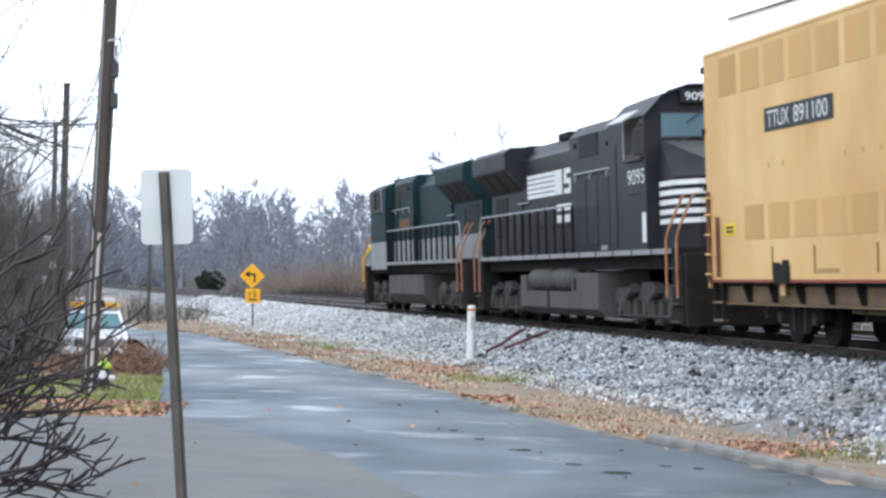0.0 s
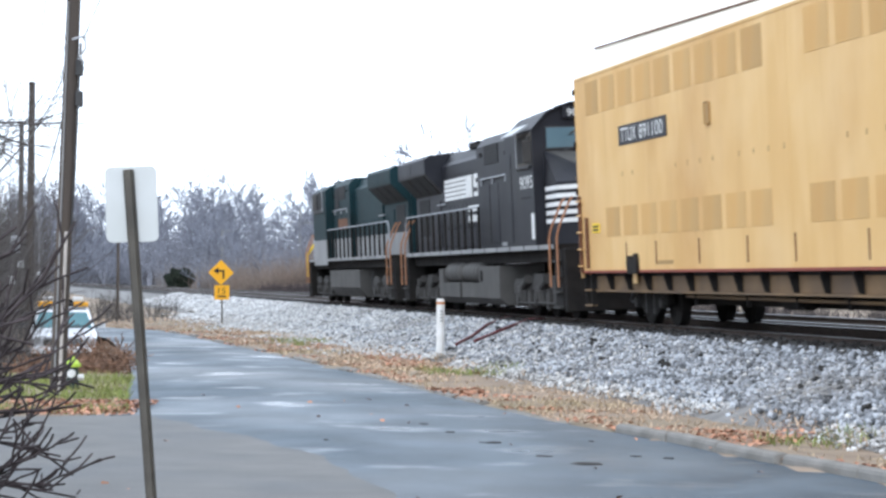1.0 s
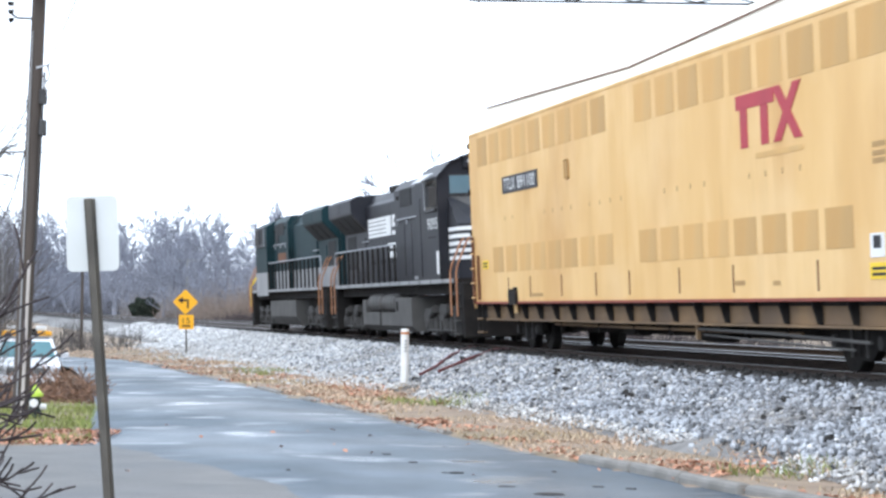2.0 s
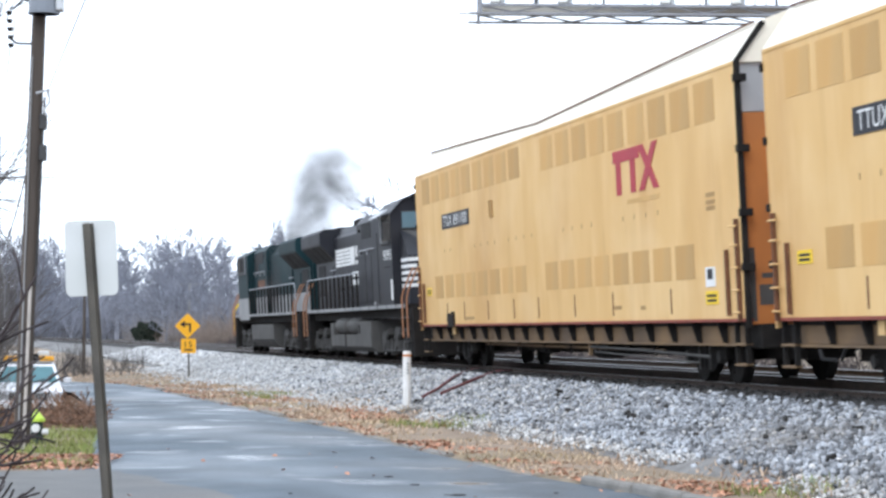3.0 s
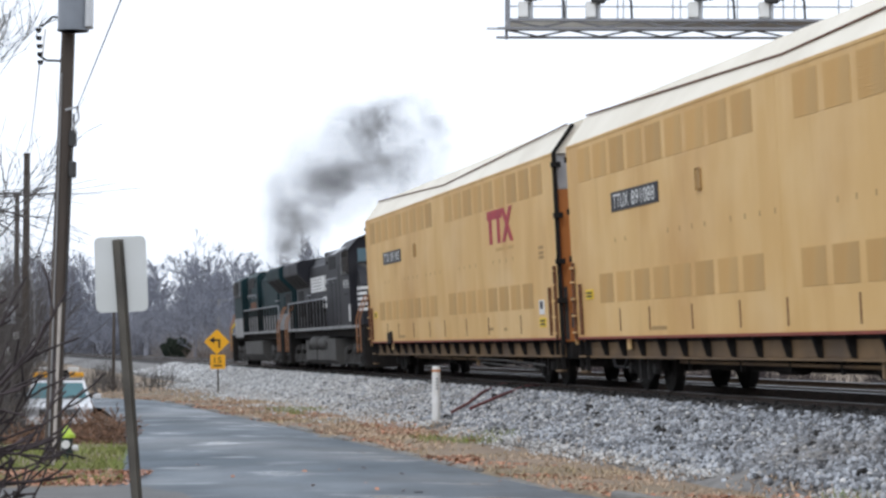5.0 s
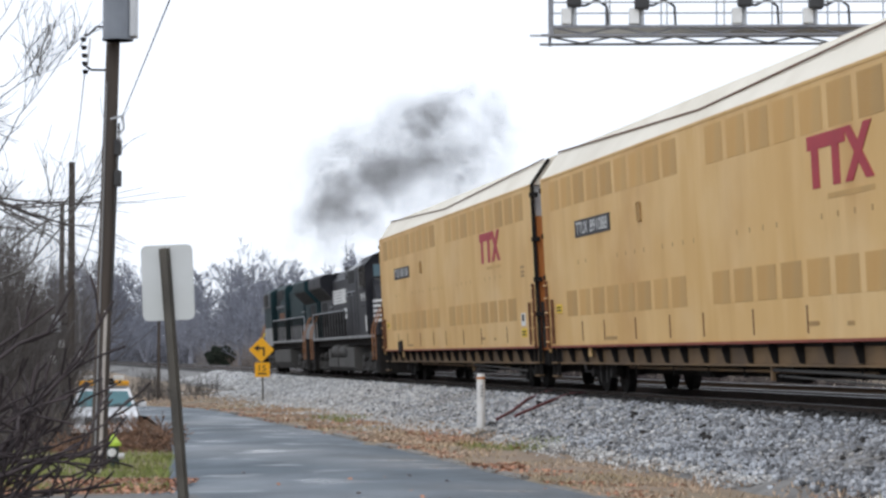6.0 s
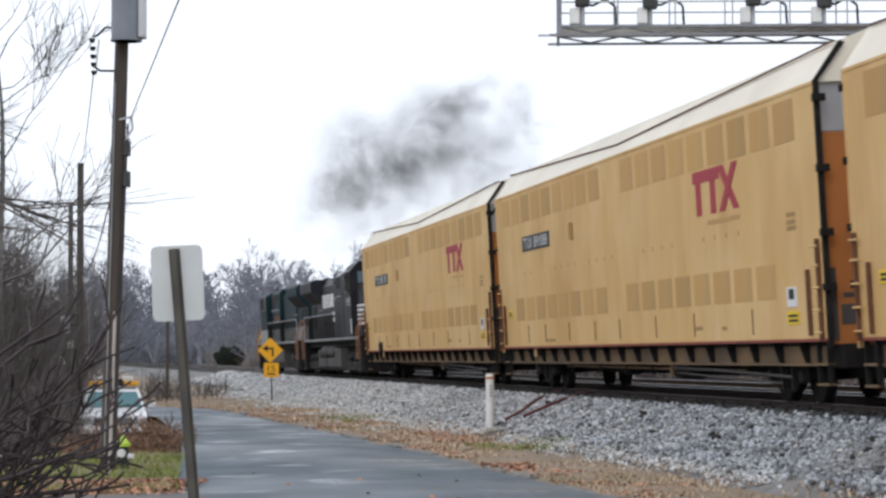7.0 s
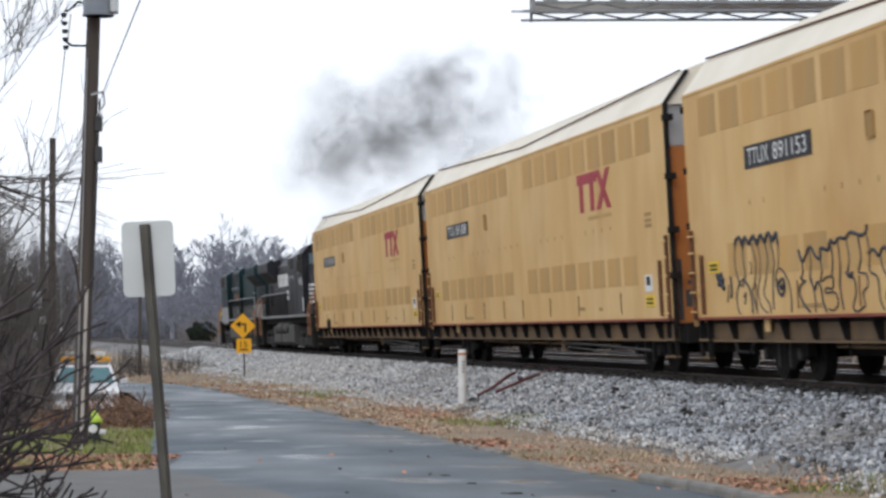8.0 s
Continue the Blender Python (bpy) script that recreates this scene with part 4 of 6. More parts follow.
        part("cab_door", box(*sorted((sx * 1.499, sx * 1.514)), N - back + 0.06, N - back + 0.66, 1.78, 3.9, None, 0.006), body, eng)
        part("arm_rest", box(*sorted((sx * 1.50, sx * 1.56)), N - w1 + 0.1, N - w0 - 0.1, 3.48, 3.55, None, 0.015), CABLE, eng)
    nb = part("number_board", box(-0.78, 0.78, N - 2.98, N - 2.84, 4.58 + top, 4.86 + top, None, 0.02), BLACK, eng, "number board over the windshield")
    if number:
        for x in (-0.42, 0.42):
            text_part(number, 0.16, WHITE, nb, pose(x, N - 2.838, 4.72, 90, 0, 180), "white number", 0.52)
    part("headlight", box(-0.2, 0.2, N - 1.22, N - 1.16, 2.45, 2.65, None, 0.03), GALV, eng)
    part("horn", pipe([(-0.35, N - 4.9, 4.9 + top), (-0.35, N - 4.9, 5.02 + top), (-0.35, N - 4.4, 5.04 + top)], 0.05), GALV, eng)
    part("antenna_base", box(-0.7, 0.5, N - 4.9, N - 3.4, 4.93 + top, 5.00 + top, None, 0.02), DARK_STEEL, eng)
    part("antenna", rod((-0.5, N - 3.5, 5.0 + top), (-0.5, N - 3.5, 5.16 + top), 0.04, 0.03, 8), DARK_STEEL, eng)
    for sx in (-1, 1):
        part("gutter_rail", rod((sx * 1.24, N - 10.4, 3.50), (sx * 1.24, N - back - 0.05, 3.50), 0.024), HANDRAIL, eng, "thin pale grab rail")
        for u in (7.3, 8.9, 10.3):
            part("rail_bracket", box(*sorted((sx * 1.20, sx * 1.25)), N - u - 0.03, N - u + 0.03, 3.34, 3.52), HANDRAIL, eng)
        for y0, y1 in ((6.1, 7.1), (7.4, 8.0)):
            part("sill_notice", box(*sorted((sx * 1.219, sx * 1.224)), N - y1, N - y0, 1.74, 1.84), lower, eng, "small pale notice")
    # lower works
    t0, t1 = (7.4, 15.75) if stripes else (6.9, 14.4)
    for sx in (-1, 1):
        def side(points):
            return [(sx * x, z) for x, z in points]
        if stripes:
            tank = part("fuel_tank", prism(side(((0.3, 0.26), (1.26, 0.26), (1.46, 0.44), (1.46, 0.82), (0.3, 0.82))), N - t1, N - t0), TANK, eng, "dusty grey fuel tank")
            part("tank_end", prism(side(((0.3, 0.821), (1.46, 0.821), (1.46, 1.24), (0.3, 1.28))), N - 10.0, N - t0), TANK, tank)
            part("tank_column", prism(side(((0.3, 0.821), (1.46, 0.821), (1.46, 1.20), (0.3, 1.28))), N - t1, N - 15.1), TANK, tank)
            part("tank_seam", box(*sorted((sx * 1.455, sx * 1.475)), N - 12.62, N - 12.42, 0.42, 0.86), DARK_STEEL, tank)
            part("fuel_gauge", box(*sorted((sx * 1.455, sx * 1.48)), N - 9.75, N - 9.55, 0.86, 1.14, None, 0.01), DARK_STEEL, tank)
            for a, b in ((10.12, 12.35), (12.62, 15.0)):
                r = part("air_reservoir", rod((sx * 1.2, N - a - 0.2, 1.10), (sx * 1.2, N - b + 0.2, 1.10), 0.27, 0.27, 20), TANK, eng, "rounded grey reservoir")
                part("dished_end", rod((sx * 1.2, N - a - 0.2, 1.10), (sx * 1.2, N - a, 1.10), 0.27, 0.13, 20), TANK, r)
                part("dished_end", rod((sx * 1.2, N - b + 0.2, 1.10), (sx * 1.2, N - b, 1.10), 0.27, 0.13, 20), TANK, r)
                for y in (N - a - 0.5, N - b + 0.5):
                    part("strap", rod((sx * 1.2, y - 0.03, 1.10), (sx * 1.2, y + 0.03, 1.10), 0.278, 0.278, 20), UNDER, r)
        else:
            part("fuel_tank", prism(side(((0.3, 0.28), (1.2, 0.28), (1.46, 0.62), (1.46, 1.24), (0.3, 1.29))), N - t1, N - t0), TANK, eng, "dusty grey fuel tank")
    loco_truck(eng, N - 4.1)
    loco_truck(eng, -N + 3.75)
    for e in (-1, 1):
        part("pilot", box(-1.45, 1.45, *sorted((e * (N - 0.55), e * (N - 0.35))), 0.2, 1.6, None, 0.03), DARK_STEEL, eng)
        part("coupler", box(-0.16, 0.16, *sorted((e * (N - 0.5), e * (N + 0.35))), 0.75, 1.03, None, 0.03), DARK_STEEL, eng)
        for sx in (-1, 1):
            sb = part("step_block", box(*sorted((sx * 0.95, sx * 1.46)), *sorted((e * (N - 1.35), e * (N - 0.6))), 0.25, 1.57), DARK_STEEL, eng, "stepwell")
            for z in (0.28, 0.62, 0.96, 1.30):
                part("tread", box(*sorted((sx * 1.0, sx * 1.55)), *sorted((e * (N - 1.3), e * (N - 0.62))), z, z + 0.035), UNDER, sb)
            for d in (0.62, 1.36):
                part("grab_rail", pipe([(sx * 1.56, e * (N - d), 0.75), (sx * 1.56, e * (N - d), 1.85), (sx * 1.52, e * (N - d + 0.05), 2.05), (sx * 1.28, e * (N - d + 0.12), 2.62), (sx * 1.2, e * (N - d + 0.12), 2.72)], 0.026), ORANGE_RAIL, eng, "faded orange step grab rail")
    # handrails along both walkways
    for sx in (-1, 1):
        y0, y1 = (-N + 1.2, N - 9.7) if stripes else (-N + 1.2, N - back - 0.2)
        part("handrail", pipe([(sx * 1.47, y0 - 0.1, 1.75), (sx * 1.47, y0, 2.60), (sx * 1.47, y0 + 0.2, 2.78), (sx * 1.47, y1, 2.78)], 0.026), HANDRAIL, eng, "pale tubular handrail")
        k = int((y1 - y0) / 0.95)
        for i in range(1, k + 1):
            y = y0 + (y1 - y0) * i / k
            part("stanchion", rod((sx * 1.47, y, 1.68), (sx * 1.47, y, 2.78), 0.036, 0.036, 6), DARK_STEEL, eng)
    # left and right markings
    for sx in (-1, 1):
        m = LEFT if sx < 0 else Matrix(((0, 0, 1, 0), (1, 0, 0, 0), (0, 1, 0, 0), (0, 0, 0, 1)))
        if number:
            text_part(number, 0.30, WHITE, eng, Matrix.Translation((sx * 1.503, N - 3.72, 3.17)) @ m, "cab number", 1.35)
        if stripes:
            for k in range(5):
                part("emblem_stripe", box(*sorted((sx * 1.0, sx * 1.022)), N - 16.75, N - 13.55 + 0.06 * k, 3.14 + k * 0.125, 3.235 + k * 0.125), WHITE, eng, "white emblem stripe")
            for u0, u1, lean in ((12.72, 12.98, 0.0), (13.0, 13.3, 0.12), (13.28, 13.5, 0.0)):
                part("emblem_block", hull([(sx * x, N - u + g, z) for x in (1.0, 1.023) for u in (u0, u1) for g, z in ((lean, 3.14), (-lean, 3.74))]), WHITE, eng, "white emblem block")
            for z0, z1, u0, u1 in ((3.14, 3.26, 11.75, 12.45), (3.38, 3.5, 11.75, 12.45), (3.62, 3.74, 11.7, 12.4), (3.26, 3.38, 11.7, 11.92), (3.5, 3.62, 12.22, 12.45)):
                part("emblem_bar", box(*sorted((sx * 1.0, sx * 1.023)), N - u1, N - u0, z0, z1), WHITE, eng, "white emblem bar")
            for z0, z1, u0, u1 in ((2.74, 2.90, 11.55, 13.3), (2.46, 2.64, 11.2, 11.7), (2.46, 2.64, 11.9, 13.3)):
                part("stencil_bar", box(*sorted((sx * 1.0, sx * 1.024)), N - u1, N - u0, z0, z1), WHITE, eng, "small white lettering, unreadable")
            part("door_stripe", box(*sorted((sx * 1.498, sx * 1.508)), N - 3.3, N - 3.02, 1.84, 2.44), WHITE, eng)
            part("cab_scuff", box(*sorted((sx * 1.498, sx * 1.506)), N - 4.3, N - 3.3, 2.80, 2.83), SCREEN, eng)
        else:
            part("lower_band", box(*sorted((sx * 1.018, sx * 1.026)), N - 17.2, N - 10.95, 1.70, 2.42), GREY_BAND, eng, "grey band along the hood")
            part("rear_band", box(*sorted((sx * 0.976, sx * 0.984)), -N + 0.4, N - 17.2, 1.70, 2.42), GREY_BAND, eng, "grey band along the radiator end")
            part("equipment_band", box(*sorted((sx * 1.217, sx * 1.225)), N - 10.95, N - back, 1.70, 2.42), GREY_BAND, eng)
            part("cab_band", box(*sorted((sx * 1.498, sx * 1.518)), N - back, N - 2.95, 1.45, 2.42), GREY_BAND, eng, "grey lower cab side")
            part("nose_band", plan_strip([(sx * 1.252, N - 2.94), (sx * 1.252, N - 1.75), (sx * 0.922, N - 1.19)], 1.71, 2.42, -0.006 * sx), GREY_BAND, eng, "grey lower nose")
            part("rust_patch", box(*sorted((sx * 1.217, sx * 1.222)), N - 10.4, N - 8.0, 2.75, 3.15), RUST_BAR, eng, "rubbed rusty patch on the hood side")
            part("vent_grille", box(*sorted((sx * 1.2, sx * 1.224)), N - 8.3, N - 7.3, 3.55, 4.3, None, 0.008), SCREEN, eng, "dark louvred grille")
    if stripes:
        for k in range(5):
            part("nose_stripe", plan_strip([(1.252, N - 2.85), (1.252, N - 1.75), (0.922, N - 1.195), (-0.922, N - 1.195), (-1.252, N - 1.75), (-1.252, N - 2.85)], 2.18 + k * 0.185, 2.28 + k * 0.185), WHITE, eng, "white nose stripe")
    else:
        part("front_rail", pipe([(-1.45, N - 0.4, 1.0), (-1.45, N - 0.4, 1.9), (-1.1, N - 0.4, 2.4)], 0.05), LABEL_YELLOW, eng, "yellow front handrail")
        part("front_rail", pipe([(1.45, N - 0.4, 1.0), (1.45, N - 0.4, 1.9), (1.1, N - 0.4, 2.4)], 0.05), LABEL_YELLOW, eng, "yellow front handrail")
    return eng


cars = [autorack("TTUX 891100", False, True), autorack("TTUX 891088"), autorack("TTUX 891153", True)]
loco_rear = locomotive(BLACK, GREY_BAND, "black diesel locomotive with white nose stripes, facing the cars", "9095", True)
loco_lead = locomotive(GREEN, GREY_BAND, "dark green diesel locomotive with grey lower band leading the train", "", False)

# ---- roadside things ----


def tilt_rod(name, p, q, r0, r1, material, parent, label="", n=12):
    return part(name, rod(p, q, r0, r1, n), material, parent, label, True)


def rounded_plate(w, h, r, y0, y1):
    """An upright plate in x and z with rounded corners."""
    prof = []
    for cx, cz, a0 in ((w / 2 - r, h / 2 - r, 0), (-w / 2 + r, h / 2 - r, 90), (-w / 2 + r, -h / 2 + r, 180), (w / 2 - r, -h / 2 + r, 270)):
        prof += [(cx + r * math.cos(radians(a0 + k * 30)), cz + r * math.sin(radians(a0 + k * 30))) for k in range(4)]
    return prism(prof, y0, y1)


def near_sign():
    """The back of a small sign on a leaning channel post."""
    sg = thing("street_sign", "back of a small aluminium sign on a leaning steel channel post", "sign", pose(-1.692, 13.6, 0, 0, -4.7, 0))
    part("post", prism(((-0.033, 0.012), (-0.022, 0.012), (-0.015, -0.03), (0.015, -0.03), (0.022, 0.012), (0.033, 0.012), (0.033, 0.018), (0.019, 0.018), (0.011, -0.024), (-0.011, -0.024), (-0.019, 0.018), (-0.033, 0.018)), 0, 2.36), POST_STEEL, sg, "weathered steel channel post", False, pose(0, 0, 0, 90, 0, 0) @ pose(0, 0, 0, 0, 0, 180) @ pose(0, 0, 0, 180, 0, 0))
    bd = part("sign_board", rounded_plate(0.31, 0.45, 0.035, 0.022, 0.026), SIGN_BACK, sg, "pale grey unpainted back", False, pose(0.004, 0, 2.155, 0, 2.3, 0))
    for z in (-0.15, 0.15):
        part("bolt", rod((0, 0.01, z), (0, 0.03, z), 0.008, 0.008, 6), GALV, bd)


def curve_sign():
    sg = thing("warning_sign", "yellow diamond left-turn sign with a speed plate on a thin post", "road sign", pose(-8.42, 88.7, ground_z(-8.42, 88.7) - 0.02))
    tilt_rod("post", (0, 0.03, 0), (-0.05, 0.03, 2.3), 0.035, 0.035, POST_STEEL, sg)
    d = part("diamond", rounded_plate(0.70, 0.70, 0.04, -0.004, 0.0), SIGN_YELLOW, sg, "bright yellow diamond", False, pose(-0.06, -0.01, 1.99, 0, 45, 0))
    m = pose(-0.06, -0.02, 1.99)
    arrow = part("arrow", box(0.06, 0.13, -0.004, 0, -0.24, 0.10), BLACK, sg, "black turn arrow", False, m)
    part("arrow_bar", box(-0.10, 0.06, -0.004, 0, 0.03, 0.10), BLACK, arrow)
    part("arrow_head", prism(((-0.30, 0.065), (-0.10, 0.19), (-0.10, -0.06)), -0.004, 0), BLACK, arrow)
    pl = part("speed_plate", rounded_plate(0.58, 0.56, 0.04, -0.004, 0.0), SIGN_YELLOW, sg, "square yellow speed plate", False, pose(-0.02, -0.01, 1.22))
    text_part("15", 0.22, BLACK, pl, pose(0, -0.006, 0.06, 90, 0, 0), "black speed figure", 0.28)
    part("word_bar", box(-0.16, 0.16, -0.008, -0.004, -0.18, -0.12), BLACK, pl)


def marker_post():
    x, y = 0.0, 50.0
    mp = thing("marker_post", "white plastic marker post with an orange band at its top", "post", pose(x, y, 0.17))
    part("post", rod((0, 0, 0), (0, 0, 1.12), 0.09, 0.09, 20), OFFWHITE, mp, "", True)
    part("collar", rod((0, 0, 0.36), (0, 0, 0.46), 0.098, 0.098, 20), OFFWHITE, mp, "", True)
    part("band", rod((0, 0, 1.06), (0, 0, 1.11), 0.094, 0.094, 20), ORANGE, mp, "orange band", True)
    part("cap", rod((0, 0, 1.12), (0, 0, 1.18), 0.094, 0.075, 20), OFFWHITE, mp, "", True)
    for k in range(4):
        part("faded_letter", box(-0.004, 0.05, -0.0935, -0.085, 0.68 + k * 0.07, 0.72 + k * 0.07), GREY_BAND, mp)


def utility_pole():
    up = thing("utility_pole", "leaning wooden utility pole with transformer, conduit and cables", "utility pole", pose(-5.68, 34, 0))
    tilt_rod("pole", (0, 0, -0.3), (0.26, 0, 8.6), 0.125, 0.095, POLE_WOOD, up, "weathered brown wood", 16)
    tr = part("transformer", rod((0.31, -0.28, 6.4), (0.31, -0.28, 7.35), 0.225, 0.225, 24), CAN, up, "grey transformer can", True)
    part("lid", rod((0.31, -0.28, 7.35), (0.31, -0.28, 7.42), 0.235, 0.16, 24), GALV, tr)
    part("rim", rod((0.31, -0.28, 6.4), (0.31, -0.28, 6.43), 0.235, 0.235, 24), CAN, tr)
    # pale plate added to paint the light on the can's right side
    part("lit_side_plate", box(0.50, 0.60, -0.42, -0.16, 6.44, 7.3, None, 0.02), GALV, tr, "pale plate standing for the can's lit side")
    for z in (6.55, 7.1):
        part("bracket", box(0.1, 0.3, -0.12, -0.04, z, z + 0.06), DARK_STEEL, tr)
    part("conduit", rod((0.055, -0.125, 0.0), (0.13, -0.115, 2.4), 0.026, 0.026, 10), mat("weathered_conduit", (0.52, 0.48, 0.44), (0.38, 0.35, 0.32), 3, 0.6, 0, 0.1), up, "pale weathered conduit", True)
    part("riser_cable", pipe([(0.2, -0.09, 2.4), (0.24, -0.08, 3.4), (0.27, -0.06, 4.4), (0.3, -0.04, 5.2)], 0.018), CABLE, up, "black riser cable")
    part("ground_wire", pipe([(-0.02, -0.13, 0.2), (0.06, -0.12, 3.3), (0.12, -0.11, 5.8)], 0.012), GREY_BAND, up, "thin grey ground wire")
    for z in (4.37, 4.83):
        part("splice_box", box(0.23, 0.34, -0.1, 0.0, z - 0.12, z + 0.12, None, 0.02), CABLE, up, "small black splice box")
    part("service_hook", pipe([(0.18, -0.1, 5.25), (0.36, -0.1, 5.3), (0.38, -0.1, 5.12), (0.30, -0.1, 5.0), (0.36, -0.1, 4.9)], 0.018), GALV, up)
    part("arm_bracket", pipe([(0.10, -0.12, 6.62), (-0.02, -0.16, 6.63), (-0.15, -0.16, 6.5), (-0.21, -0.16, 6.5)], 0.018), DARK_STEEL, up)
    part("lower_bracket", pipe([(0.10, -0.12, 5.98), (-0.1, -0.16, 5.98), (-0.2, -0.16, 6.05)], 0.018), DARK_STEEL, up)
    for k in range(5):
        part("insulator_disc", rod((-0.22 + 0.008 * k, -0.16, 6.46 - k * 0.12), (-0.22 + 0.008 * k, -0.16, 6.40 - k * 0.12), 0.05, 0.035, 12), DARK_STEEL, up)
    part("fuse_tube", rod((-0.12, -0.16, 6.45), (-0.16, -0.16, 6.05), 0.015, 0.015, 8), WHITE, up)


def far_pole(x, y, top, r, label, arms=()):
    p = thing("utility_pole", label, "utility pole", pose(x, y, ground_z(x, y) - 0.2))
    h = top - ground_z(x, y) + 0.2
    tilt_rod("pole", (0, 0, 0), (0, 0, h), r, r * 0.75, POLE_WOOD if not arms else GREY_BAND, p, "", 10)
    for z, w in arms:
        part("crossarm", box(-w, w, -0.06, 0.06, h - z - 0.06, h - z + 0.06), GREY_BAND, p)
        for u in (-0.9, -0.55, 0.55, 0.9):
            part("insulator", rod((u * w, 0, h - z + 0.06), (u * w, 0, h - z + 0.22), 0.05, 0.03, 6), GALV, p)
    return p


def sag(p, q, drop, n=14):
    p, q = Vector(p), Vector(q)
    return [p.lerp(q, i / n) - Vector((0, 0, 4 * drop * (i / n) * (1 - i / n))) for i in range(n + 1)]


def wires():
    for name, pts, r in (
        ("service_wire", sag((-5.34, 33.9, 5.25), (0.9, 0.5, 4.2), 0.0), 0.008),
        ("drop_wire", sag((-5.88, 33.84, 5.92), (-13.25, 74, 8.0), 0.25), 0.009),
        ("guy_wire", sag((-13.2, 74, 4.6), (-5.6, 34, 4.3), 0.5), 0.014),
    ):
        solid(name, pipe(pts, r, 5), CABLE, "thin dark overhead wire strung between poles", "wire", "overhead wires")


def hydrant():
    h = thing("fire_hydrant", "dark fire hydrant with lime bonnet and white caps on the grass", "fire hydrant", pose(-5.62, 35.06, 0.0))
    lime = mat("lime_paint", (0.50, 0.68, 0.08), (0.44, 0.6, 0.07), 4, 0.5, 0, 0.05)
    dark = mat("dark_green_paint", (0.02, 0.035, 0.03), (0.035, 0.05, 0.045), 4, 0.5, 0, 0.05)
    part("barrel", rod((0, 0, 0), (0, 0, 0.36), 0.10, 0.09, 16), dark, h, "dark green barrel", True)
    part("base_flange", rod((0, 0, 0), (0, 0, 0.05), 0.14, 0.14, 16), dark, h)
    b = part("bonnet", rod((0, 0, 0.36), (0, 0, 0.41), 0.125, 0.125, 16), lime, h, "lime-yellow bonnet")
    part("dome", rod((0, 0, 0.41), (0, 0, 0.50), 0.11, 0.04, 16), lime, b, "", True)
    part("nut", rod((0, 0, 0.50), (0, 0, 0.54), 0.025, 0.02, 5), lime, b)
    part("pumper_cap", rod((0, -0.08, 0.26), (0, -0.17, 0.26), 0.065, 0.06, 14), WHITE, h, "white front cap")
    for s in (-1, 1):
        part("hose_cap", rod((s * 0.08, 0, 0.2), (s * 0.17, 0, 0.2), 0.05, 0.045, 12), WHITE, h, "white side cap")


